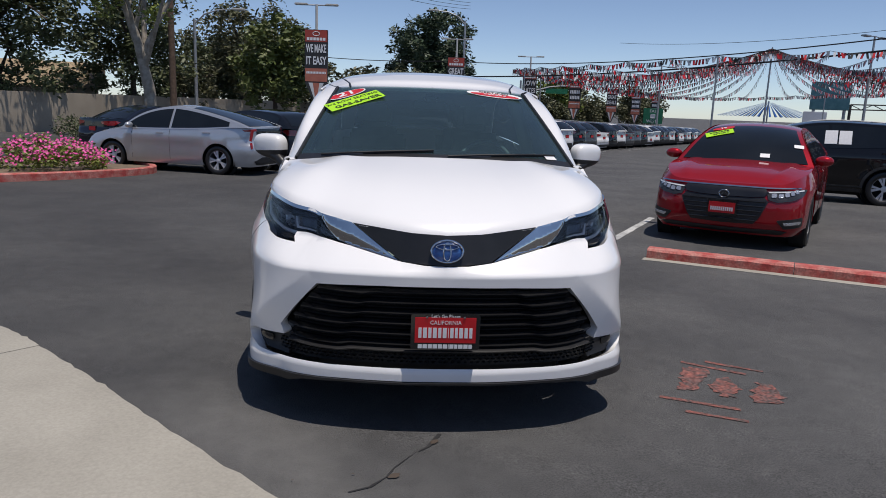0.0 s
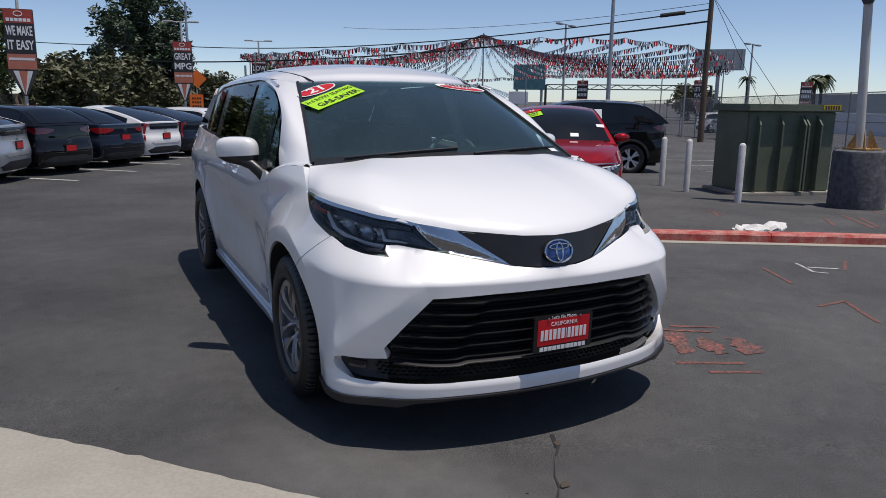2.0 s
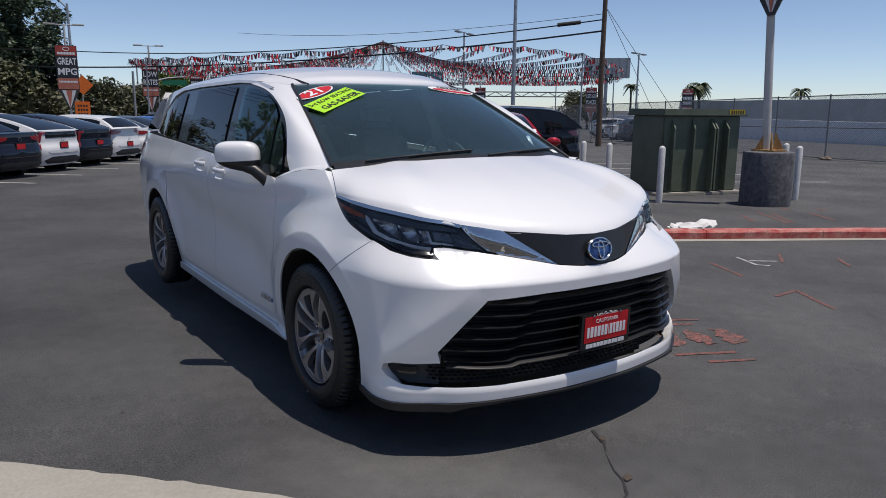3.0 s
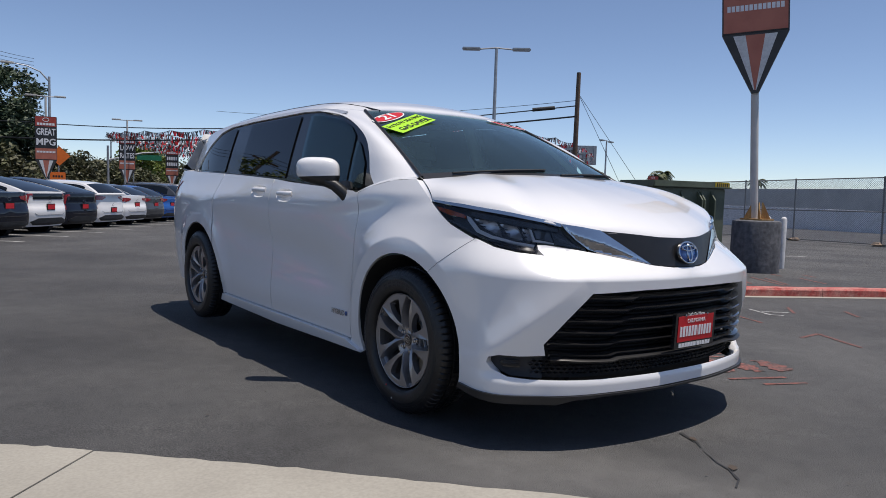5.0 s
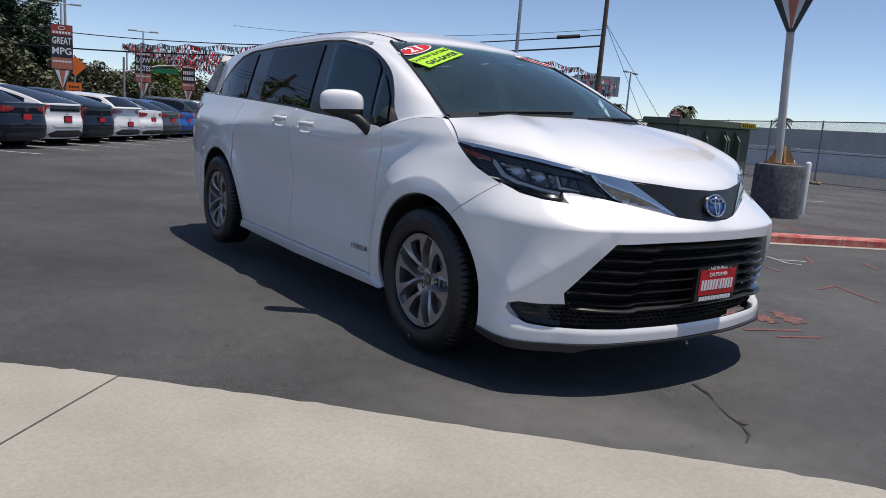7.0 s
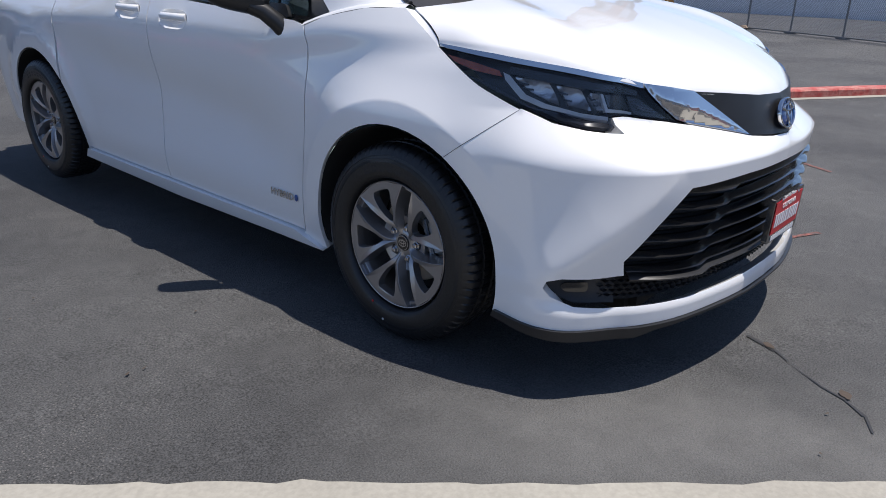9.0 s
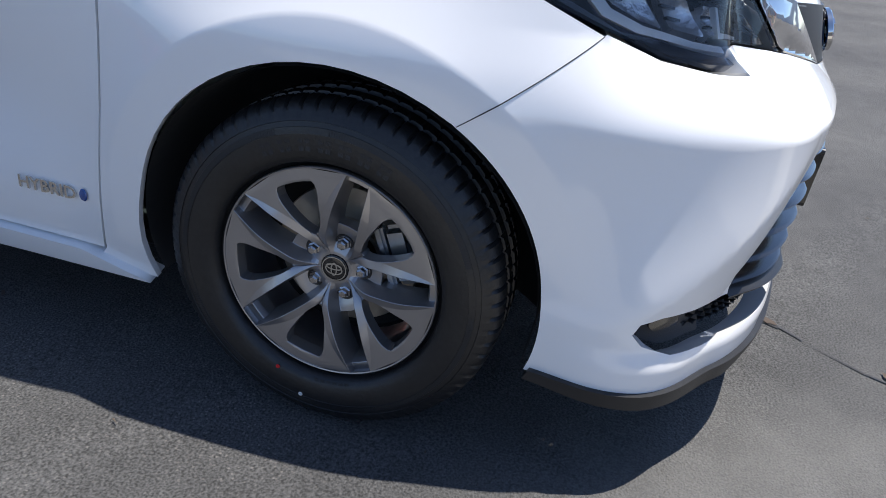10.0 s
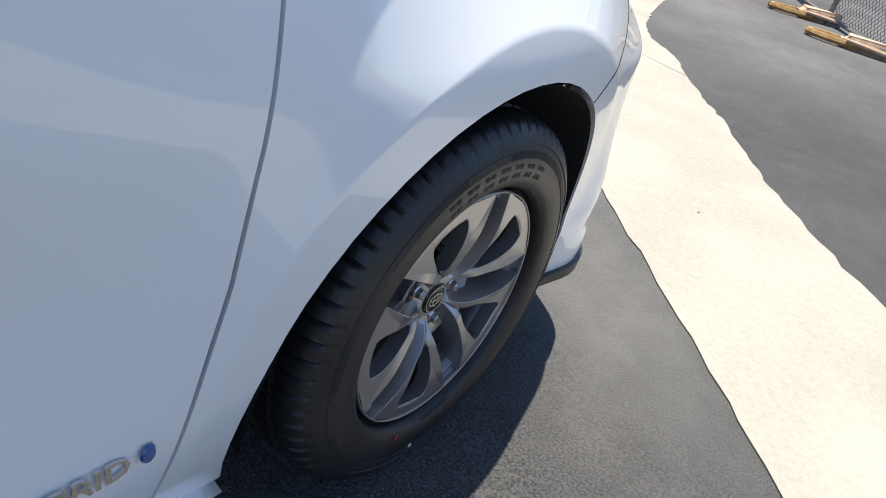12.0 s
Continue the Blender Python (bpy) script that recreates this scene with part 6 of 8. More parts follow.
def bars(name, m, widths, height, gap, material, parent, n0=0.0):
    """A line of plain upright bars that stand for lettering, each a piece of its own."""
    total = sum(widths) + gap * (len(widths) - 1)
    x = -total / 2
    for w_ in widths:
        bm = bmesh.new()
        bmesh.ops.create_cube(bm, size=1, matrix=Matrix.Diagonal((w_, height, 0.0012, 1)))
        part(name.replace("_bars", "_bar"), bm, material, parent).matrix_local = m @ Matrix.Translation((x + w_ / 2, 0, 0))
        x += w_ + gap


words("plate_wording", "CALIFORNIA", 0.026, Matrix.Translation((0, -0.006, 0.044)) @ front, M["white_print"], plate, 0.95)
words("plate_wording", "Let's Go Places", 0.021, Matrix.Translation((0, -0.0045, 0.073)) @ front, M["white_print"], plate)
bars("plate_bars", Matrix.Translation((0, -0.0062, -0.003)) @ front, [0.014, 0.017, 0.014, 0.017, 0.014, 0.017, 0.003, 0.015, 0.012, 0.017, 0.015, 0.014], 0.047, 0.0065, M["white_print"], plate)
bars("frame_bars", Matrix.Translation((0, -0.0045, -0.067)) @ front, [0.018, 0.02, 0.018, 0.02, 0.018, 0.02, 0.003, 0.018, 0.014, 0.02, 0.019, 0.016], 0.019, 0.0035, M["white_print"], plate)
for sx in (-0.083, 0.083):
    bm = lathe(((0, -0.004), (0.005, -0.003), (0.006, 0)), 12, "y")
    bmesh.ops.scale(bm, vec=(1, 1, 1), verts=bm.verts)
    o = part("plate_screw", bm, M["nut"], plate)
    o.matrix_local = Matrix.Translation((sx, -0.006, 0.070))

# ---- windscreen stickers ----
def on_glass(x, v, spin=0.0, lift=0.004):
    """A frame lying on the screen at a sideways place and a height fraction, x across and y up the glass."""
    lo, hi = 0.0, 1.0
    for _ in range(30):
        mid = (lo + hi) / 2
        if screen(mid, v).x < x:
            lo = mid
        else:
            hi = mid
    u = (lo + hi) / 2
    p = screen(u, v)
    ex = (screen(u + 0.01, v) - screen(u - 0.01, v)).normalized()
    ey = (screen(u, v + 0.01) - screen(u, v - 0.01)).normalized()
    ez = ex.cross(ey).normalized()
    ey = ez.cross(ex)
    m = Matrix((ex, ey, ez)).transposed().to_4x4()
    return Matrix.Translation(p + ez * lift) @ m @ Matrix.Rotation(radians(spin), 4, "Z")


def oval(rx, ry, z=0.0, n=40):
    bm = bmesh.new()
    a = [bm.verts.new((rx * math.cos(2 * math.pi * i / n), ry * math.sin(2 * math.pi * i / n), z)) for i in range(n)]
    bm.faces.new(a)
    b = [bm.verts.new((v.co.x, v.co.y, z - 0.0015)) for v in a]
    for i in range(n):
        bm.faces.new((a[i], a[(i + 1) % n], b[(i + 1) % n], b[i]))
    return bm


st = new("year_sticker")
st.parent = ws
st["label"] = "red and white oval year sticker"
st.matrix_local = on_glass(-0.560, 0.862, 34)
part("sticker_edge", oval(0.130, 0.056), M["white_print"], st)
part("sticker_field", oval(0.120, 0.047, 0.002), M["sticker_red"], st)
words("sticker_number", "21", 0.10, Matrix.Translation((0, 0, 0.0035)), M["white_print"], st, 1.25, 0.002)
st = new("offer_sticker")
st.parent = ws
st["label"] = "lime green sticker with black words"
st.matrix_local = on_glass(-0.500, 0.735, 38)
part("sticker_field", box(0.372, 0.150, 0.0015, (0, 0, 0)), M["sticker_green"], st)
words("sticker_wording", "3rd ROW SEATING", 0.046, Matrix.Translation((0.0, 0.036, 0.0025)), M["black_print"], st, 0.92)
words("sticker_wording", "GAS-SAVER", 0.064, Matrix.Translation((0.01, -0.034, 0.0025)), M["black_print"], st, 0.98, 0.0012)
st = new("certified_sticker")
st.parent = ws
st["label"] = "white and red oval sticker"
st.matrix_local = on_glass(0.42, 0.925, -6)
part("sticker_edge", oval(0.19, 0.054), M["white_print"], st)
part("sticker_field", oval(0.165, 0.028, 0.002), M["sticker_red"], st).matrix_local = Matrix.Translation((0, -0.016, 0))
words("sticker_wording", "CERTIFIED", 0.036, Matrix.Translation((0, 0.026, 0.0025)), M["black_print"], st, 1.25)
bars("sticker_bars", Matrix.Translation((0, -0.014, 0.0035)), [0.02] * 6, 0.012, 0.006, M["white_print"], st)
st = new("window_label")
st.parent = ws
st["label"] = "small white paper label"
st.matrix_local = on_glass(0.66, 0.075, 2)
part("label_paper", box(0.075, 0.05, 0.001, (0, 0, 0)), M["white_print"], st)
bars("label_bars", Matrix.Translation((0, 0.018, 0.002)), [0.02, 0.025, 0.012], 0.006, 0.004, M["black_print"], st)

# ---- cabin ----
part("dashboard", box(1.45, 0.62, 0.22, (0, 0.48, 0.90), 0.08, 4), M["dash"], van, smooth=50)
part("dash_top", box(1.42, 0.55, 0.10, (0, 0.22, 1.07), 0.04, 3), M["dash"], van, smooth=50)
ring_pts = [(0.185 * math.cos(2 * math.pi * k / 40), 0.185 * math.sin(2 * math.pi * k / 40), 0) for k in range(41)]
bm = tube(ring_pts, 0.015, 0.015, 8, cap=False)
sw = part("steering_wheel", bm, M["dash"], van, smooth=60)
sw.matrix_local = Matrix.Translation((0.38, 0.80, 1.10)) @ Matrix.Rotation(radians(62), 4, "X")
part("wheel_hub", box(0.16, 0.11, 0.05, (0, 0, -0.03), 0.02), M["dash"], sw, smooth=50)
part("wheel_spoke", box(0.34, 0.03, 0.02, (0, 0, -0.02), 0.008), M["dash"], sw)
for x in (-0.40, 0.40):
    for y in (1.35, 2.35):
        seat = new("seat")
        seat.parent = van
        seat.matrix_local = Matrix.Translation((x, y, 0.55))
        part("cushion", box(0.52, 0.55, 0.20, (0, 0, 0), 0.07, 4), M["cloth"], seat, smooth=50)
        b = part("backrest", box(0.50, 0.16, 0.62, (0, 0, 0), 0.07, 4), M["cloth"], seat, smooth=50)
        b.matrix_local = Matrix.Translation((0, 0.27, 0.15)) @ Matrix.Rotation(radians(-16), 4, "X")
        h = part("headrest", box(0.27, 0.11, 0.19, (0, 0, 0), 0.045, 4), M["cloth"], seat, smooth=50)
        h.matrix_local = Matrix.Translation((0, 0.45, 0.76)) @ Matrix.Rotation(radians(-10), 4, "X")
part("inner_mirror", box(0.24, 0.03, 0.065, (0, 1.02, 1.46), 0.014, 3), M["black_satin"], van, smooth=50)
part("mirror_sensor", box(0.10, 0.10, 0.05, (0, 0.94, 1.52), 0.02, 3), M["black_satin"], van, smooth=50)
part("cabin_floor", box(1.16, 3.6, 0.05, (0, 2.0, 0.40)), M["cloth"], van)
grid_patch("headliner", lambda u, v: roof(0.04 + 0.92 * u, 0.03 + 0.92 * v) + Vector((0, 0, -0.05)), 16, 16, M["trim_grey"], van, up=(0, 0, -1))
for sd in (1, -1):
    pts = [Vector((-(abs(cabin(1.43, z).x) - 0.10) * sd, 1.47 + (z - 1.15) * 0.1, z)) for z in np.linspace(0.9, 1.62, 6)]
    part("pillar_trim", tube(pts, 0.05, 0.045, 8), M["trim_grey"], van, smooth=60)
    panel("door_trim", on_side([(0.55, 0.4), (0.55, 1.06), (2.6, 1.16), (2.6, 0.4)]), deep(0.07), M["trim_grey"], van, step=0.2, side=sd, depth=0)
    panel("pillar_lining", [(0.36, 1.13), (0.5, 1.20), (0.85, 1.50), (1.3, 1.61), (1.3, 1.63), (0.85, 1.535), (0.45, 1.24)], cabin, M["trim_grey"], van, step=0.08, side=sd, depth=0, proud=-0.035)


# ---- other vehicles ----
def wheel_mesh(rw, spokes, dark):
    prof = ((0.68, 0.085), (0.72, 0.098), (0.86, 0.105), (0.96, 0.09), (1.0, 0.06), (1.0, -0.06), (0.96, -0.09), (0.8, -0.1))
    bm = lathe([(r * rw, -x) for r, x in prof], 36, "x")
    rim = bmesh.new()
    lathe([(0.70 * rw, -0.088), (0.665 * rw, -0.088), (0.64 * rw, -0.06), (0.62 * rw, 0.08)], 36, "x", rim)
    star = bmesh.new()
    for k in range(spokes):
        a0 = 2 * math.pi * k / spokes
        for da in (-0.17, 0.17):
            q = []
            for r, wd in ((0.10, 0.07), (0.67, 0.12)):
                for s in (-1, 1):
                    aa = a0 + da * (r / 0.67) + s * wd * (1.0 if r > 0.5 else 2.5)
                    q.append((r * rw * math.cos(aa), r * rw * math.sin(aa)))
            lo = [star.verts.new((-0.070, y, z)) for y, z in (q[0], q[1], q[3], q[2])]
            hi = [star.verts.new((-0.040, y, z)) for y, z in (q[0], q[1], q[3], q[2])]
            star.faces.new(lo)
            for i in range(4):
                star.faces.new((lo[i], lo[(i + 1) % 4], hi[(i + 1) % 4], hi[i]))
    lathe([(0, -0.078), (0.10 * rw, -0.078), (0.17 * rw, -0.070), (0.18 * rw, -0.04)], 20, "x", star)
    return bm, rim, star


def vehicle(name, sp, paint, m, label, category, group="", wheel_style=5, rough_=1.0):
    """A car from its plan outline, side profile and glasshouse; returns it and its skin."""
    L, W, low = sp["L"], sp["W"], sp.get("low", 0.20)
    v = thing(name, m, label, category, group)
    fy = lambda f: f * L - L / 2
    out = np.array(spline([(0, -L / 2), (0.28 * W, -L / 2 + 0.035), (0.41 * W, -L / 2 + 0.13), (0.472 * W, -L / 2 + 0.34), (0.494 * W, -L / 2 + 0.75), (0.5 * W, -L / 2 + 1.3), (0.5 * W, 0.3), (0.5 * W, L / 2 - 1.2),
                           (0.492 * W, L / 2 - 0.62), (0.467 * W, L / 2 - 0.26), (0.41 * W, L / 2 - 0.085), (0.28 * W, L / 2 - 0.022), (0, L / 2)], 8))
    os_ = np.concatenate([[0], np.cumsum(np.linalg.norm(np.diff(out, axis=0), axis=1))])
    ot = np.gradient(out, axis=0)
    ot /= np.linalg.norm(ot, axis=1)[:, None]
    ot[0], ot[-1] = (1, 0), (-1, 0)
    S1 = float(os_[-1])
    ey, ez = np.array(spline([(fy(f), z) for f, z in sp["edge"]], 8)).T
    edge = lambda y: float(np.interp(y, ey, ez))
    SIDE = np.array(((0, -0.075), (0.10, -0.025), (0.3, -0.014), (0.5, -0.012), (0.68, 0.0), (0.82, -0.004), (0.93, -0.03), (1.0, -0.062)))
    NOSE = np.array(((0, -0.10), (0.10, -0.02), (0.28, 0.0), (0.5, -0.004), (0.72, -0.030), (0.9, -0.085), (1.0, -0.16)))
    TAIL = np.array(sp.get("tail", ((0, -0.12), (0.12, -0.03), (0.35, 0.0), (0.55, -0.012), (0.62, -0.05), (0.8, -0.055), (0.95, -0.06), (1.0, -0.075))))

    def skin(s, z):
        a = min(abs(s), S1)
        x, y = np.interp(a, os_, out[:, 0]), np.interp(a, os_, out[:, 1])
        tx, ty = np.interp(a, os_, ot[:, 0]), np.interp(a, os_, ot[:, 1])
        h = (z - low) / (edge(y) - low)
        wn_, wt = 1 - smoothstep(-L / 2 + 0.1, -L / 2 + 0.9, y), smoothstep(L / 2 - 0.8, L / 2 - 0.1, y)
        dd = wn_ * tab(NOSE, h) + wt * tab(TAIL, h) + (1 - wn_ - wt) * tab(SIDE, h)
        for ay in sp["axles"]:
            rr = math.hypot(y - fy(ay), z - sp["rw"])
            dd += 0.016 * (1 - smoothstep(sp["rw"] + 0.05, sp["rw"] + 0.20, rr)) * (1 - wn_) * (1 - wt)
        k = 1 / math.hypot(tx, ty)
        x, y = x + ty * k * dd, y - tx * k * dd
        return Vector((-x if s >= 0 else x, y, z))

    def Sc(y):
        return float(np.interp(y, out[10:-10, 1], os_[10:-10]))

    def yz(pts):
        return [(Sc(y), z) for y, z in pts]
    # lower body: one skin each side with the wheel openings
    ra = sp["rw"] + 0.055
    tops = [(s, edge(float(np.interp(s, os_, out[:, 1])))) for s in np.linspace(0, S1, 60)]
    under = []
    for ay, in ((sp["axles"][1],), (sp["axles"][0],)):
        a0 = math.degrees(math.asin((sp["rw"] - low) / ra))
        under += yz([(fy(ay) + ra * math.cos(radians(q)), sp["rw"] + ra * math.sin(radians(q))) for q in np.linspace(-a0, 180 + a0, 18)])
    for sd in (1, -1):
        panel("body_side", tops + [(S1, low)] + under + [(0, low)], skin, paint, v, step=0.11 * rough_, depth=0.02, side=sd)
        for ay in sp["axles"]:
            part("wheel_house", lathe([(0, 0.0), (ra + 0.03, 0.0), (ra + 0.03, -0.17)], 20, "x"), M["dark_void"], v).matrix_local = Matrix.Translation((sd * -(W / 2 - 0.21), fy(ay), sp["rw"])) @ Matrix.Rotation(0 if sd > 0 else math.pi, 4, "Z")
            bm, rim, star = wheel_mesh(sp["rw"], wheel_style, False)
            wh = new("wheel")
            wh.parent = v
            wh.matrix_local = Matrix.Translation((-sd * (W / 2 - 0.115), fy(ay), sp["rw"])) @ Matrix.Rotation(0 if sd > 0 else math.pi, 4, "Z")
            part("tyre", bm, M["rubber"], wh, smooth=40)
            part("rim", rim, M["alloy_inner"], wh, smooth=40)
            part("spokes", star, M["alloy_bright"], wh, smooth=20)
    # bonnet and tail deck between the top edges
    E = np.array([(abs(skin(s, z).x), skin(s, z).y) for s, z in tops])
    half_w = lambda y: float(np.interp(y, E[:, 1], E[:, 0]))
    Ez = np.array([z for _, z in tops])
    rim_z = lambda y: float(np.interp(y, E[:, 1], Ez))
    c, t0, t1, q0 = sp["glass"]

    def deck(y0, y1, crown, front):
        def f(u, w):
            w = w * w if front else 1 - (1 - w) ** 2
            y = y0 + (y1 - y0) * w
            t = 2 * u - 1
            k = smoothstep(0.0, 0.25, w if front else 1 - w)
            ridge_ = crown * k * (1 - t * t) + (0.018 * math.exp(-((abs(t) - 0.72) / 0.10) ** 2) * k if front else 0)
            return Vector((t * half_w(y), y, rim_z(y) + ridge_ - 0.002))
        return f
    grid_patch("bonnet", deck(E[0, 1] + 1e-4, fy(c) + 0.12, 0.055, True), 24, 24, paint, v)
    grid_patch("tail_deck", deck(fy(q0) - 0.15, E[-1, 1] - 1e-4, 0.02, False), 20, 12, paint, v)
    # glasshouse
    ry, rz = np.array(spline([(fy(c), edge(fy(c)) - 0.01)] + [(fy(f), z) for f, z in sp["roof"]] + [(fy(q0), edge(fy(q0)) - 0.01)], 10)).T
    rl = lambda y: float(np.interp(y, ry, rz))
    zr = max(rz)

    def side(y, z):
        k = (z - edge(y)) / (zr - 1.0)
        return Vector((-(0.468 * W - 0.125 * W * k - 0.02 * W * k * k), y, z))
    mids = [fy(f) for f in np.linspace(c, q0, 40)]
    prof = [(y, edge(y) - 0.02) for y in mids] + [(y, rl(y)) for y in mids[-2:0:-1]]

    def top(u, y):
        t = 2 * u - 1
        x = abs(side(y, rl(y)).x)
        bow = 0.11 * (1 - t * t) * (1 - smoothstep(fy(c) + 0.2, fy(t0) + 0.25, y)) - 0.07 * (1 - t * t) * smoothstep(fy(t1) - 0.25, fy(q0) - 0.1, y)
        return Vector((t * x, y - bow, rl(y) + 0.045 * (1 - t * t) * smoothstep(fy(c), fy(t0), y) * (1 - smoothstep(fy(t1), fy(q0), y)) - 0.012 * abs(t) ** 6))
    grid_patch("roof", lambda u, w: top(u, fy(c) + (fy(q0) - fy(c)) * w), 20, 60, paint, v)

    def pane(y0, y1, m0, m1):
        def f(u, w):
            mm = m0 + (m1 - m0) * w
            uu, y = mm + (1 - 2 * mm) * u, y0 + (y1 - y0) * w
            n = (top(uu + 0.01, y) - top(uu - 0.01, y)).cross(top(uu, y + 0.02) - top(uu, y - 0.02)).normalized()
            return top(uu, y) + n * (0.007 if n.z > 0 else -0.007)
        return f
    dark = M["glass_car"]
    grid_patch("windscreen", pane(fy(c) + 0.05, fy(t0) - 0.03, 0.04, 0.055), 20, 20, dark, v)
    grid_patch("rear_window", pane(fy(t1) + 0.04, fy(q0) - 0.06, 0.06, 0.07), 20, 20, dark, v)
    s0, s1 = sp["side"]
    for sd in (1, -1):
        panel("window_frame", prof, side, paint, v, step=0.12 * rough_, depth=0, side=sd)
        ys = [fy(f) for f in np.linspace(s0, s1, 25)]
        zt = lambda y: max(edge(y) + 0.02, rl(y) - 0.055)
        cut = fy(sp.get("pillar", (s0 + s1) / 2))
        for grp in ([y for y in ys if y < cut - 0.03] + [cut - 0.03], [cut + 0.03] + [y for y in ys if y > cut + 0.03]):
            poly = [(y, edge(y) + 0.012) for y in grp] + [(y, zt(y)) for y in grp[::-1] if zt(y) > edge(y) + 0.03]
            panel("side_window", poly, side, dark, v, step=0.12 * rough_, depth=0, side=sd, proud=0.006)
        for f_ in (sp["axles"][0] + 0.115, sp.get("pillar", (s0 + s1) / 2)):
            ln = [skin(Sc(fy(f_)), z) for z in np.linspace(low + 0.1, edge(fy(f_)), 8)]
            part("door_seam", tube([Vector((p.x * sd, p.y, p.z)) for p in ln], 0.004, 0.004, 4), M["black_matt"], v)
        for f_ in (sp.get("pillar", (s0 + s1) / 2) - 0.055, s1 - 0.12):
            p = skin(Sc(fy(f_)), edge(fy(f_)) - 0.12)
            part("door_handle", box(0.035, 0.20, 0.03, (p.x * sd, p.y, p.z), 0.012), paint, v)
        p = side(fy(s0) + 0.14, edge(fy(s0)) + 0.06)
        bm = bmesh.new()
        bmesh.ops.create_uvsphere(bm, u_segments=14, v_segments=9, radius=1, matrix=Matrix.Translation(((p.x - 0.125) * sd, p.y, p.z + 0.01)) @ Matrix.Diagonal((0.115, 0.075, 0.068, 1)))
        tube([(p.x * sd, p.y, p.z - 0.03), ((p.x - 0.10) * sd, p.y, p.z - 0.02)], 0.025, 0.02, 6, bm)
        part("door_mirror", bm, paint, v, smooth=50)
        # tail lamp and lower corner
        for poly in sp["lamps"]:
            panel("tail_lamp", [(S1 - a, z) for a, z in poly], skin, M["red_lens"], v, step=0.05, depth=0.01, side=sd, proud=0.008)
    rs = lambda half, nm, mt, pr: panel(nm, [(S1 - a, z) for a, z in half] , skin, mt, v, step=0.09, depth=0.01, proud=pr, side=1)
    for sd in (1, -1):
        panel("rear_bumper_trim", [(S1, 0.235), (S1 - 0.60, 0.25), (S1 - 0.72, 0.33), (S1 - 0.45, sp.get("trim", 0.40)), (S1, sp.get("trim", 0.40))], skin, M["black_matt"], v, step=0.09, depth=0.01, side=sd, proud=0.008)
        if "black_tail" in sp:
            z0, z1, a = sp["black_tail"]
            panel("tail_glass", [(S1, z0), (S1 - a, z0), (S1 - a, z1), (S1, z1)], skin, M["glass_car"], v, step=0.08, depth=0.01, side=sd, proud=0.008)
        part("tail_seam", tube([(lambda p: Vector((p.x * sd, p.y, p.z)))(skin(S1 - a, 0.50 + 0.05 * (a > 0.5))) for a in np.linspace(0.0, 0.58, 8)], 0.004, 0.004, 4), M["black_matt"], v)
    pz = sp.get("plate", 0.72)
    tailp = skin(S1, pz + 0.08)
    part("rear_plate", box(0.32, 0.025, 0.17, (0, tailp.y + 0.008, pz), 0.006), M["black_gloss"], v)
    part("plate_face", box(0.27, 0.006, 0.12, (0, tailp.y + 0.0235, pz + 0.025), 0.0), M["plate_red"], v, "red dealer plate")
    ep = skin(S1, pz + 0.24)
    part("tail_emblem", oval_ring(0.055, 0.04, 0.009, 0, pz + 0.24, ep.y + 0.012, -0.006, 24), M["chrome"], v)
    part("underside", box(W * 0.74, L * 0.88, 0.10, (0, 0, 0.18)), M["dark_void"], v)
    if sp.get("boxy"):
        for sd in (-1, 1):
            pts = [(lambda p: Vector((sd * (abs(p.x) - 0.03), p.y, p.z + 0.05)))(side(fy(f_), rl(fy(f_)))) for f_ in np.linspace(t0 + 0.06, t1 - 0.03, 7)]
            part("roof_rail", tube(pts, 0.016, 0.016, 6), M["metal_grey"], v)
            lower = [(Sc(y), z) for y, z in ((fy(sp["axles"][0]) + ra + 0.02, low + 0.004), (fy(sp["axles"][1]) - ra - 0.02, low + 0.004), (fy(sp["axles"][1]) - ra - 0.03, low + 0.13), (fy(sp["axles"][0]) + ra + 0.03, low + 0.13))]
            panel("sill_cladding", lower, skin, M["black_matt"], v, step=0.15, depth=0.01, side=sd, proud=0.008)
            for ay in sp["axles"]:
                qs = np.linspace(0, 180, 14)
                band = yz([(fy(ay) + (ra + 0.002) * math.cos(radians(q)), sp["rw"] + (ra + 0.002) * math.sin(radians(q))) for q in qs]) + yz([(fy(ay) + (ra + 0.055) * math.cos(radians(q)), sp["rw"] + (ra + 0.055) * math.sin(radians(q))) for q in qs[::-1]])
                panel("arch_cladding", band, skin, M["black_matt"], v, step=0.07, depth=0.01, side=sd, proud=0.008)
    return v, skin, side, top


M["alloy_bright"] = surf("bright_alloy_paint", (0.72, 0.72, 0.73), (0.66, 0.66, 0.67), 6.0, 0.35, 0.15)
M["glass_car"] = surf("dark_car_glass", (0.006, 0.008, 0.010), (0.010, 0.013, 0.016), 1.5, 0.04)


def paint(name, c, flake=0.0, rough=0.3):
    return surf(name, c, tuple(x * 0.92 for x in c), 1.5, rough, flake, coat=1.0, spec=0.0)


M["p_silver"] = paint("silver_paint", (0.50, 0.52, 0.55), 0.6)
M["p_black"] = paint("black_paint", (0.006, 0.006, 0.007))
M["p_navy"] = paint("navy_paint", (0.009, 0.012, 0.022), 0.0)
M["p_white"] = paint("plain_white_paint", (0.74, 0.74, 0.74))
M["p_grey"] = paint("grey_paint", (0.10, 0.105, 0.11), 0.5)
M["p_blue"] = paint("blue_paint", (0.02, 0.12, 0.42), 0.3)
M["p_red"] = paint("red_paint", (0.31, 0.010, 0.016), 0.25)

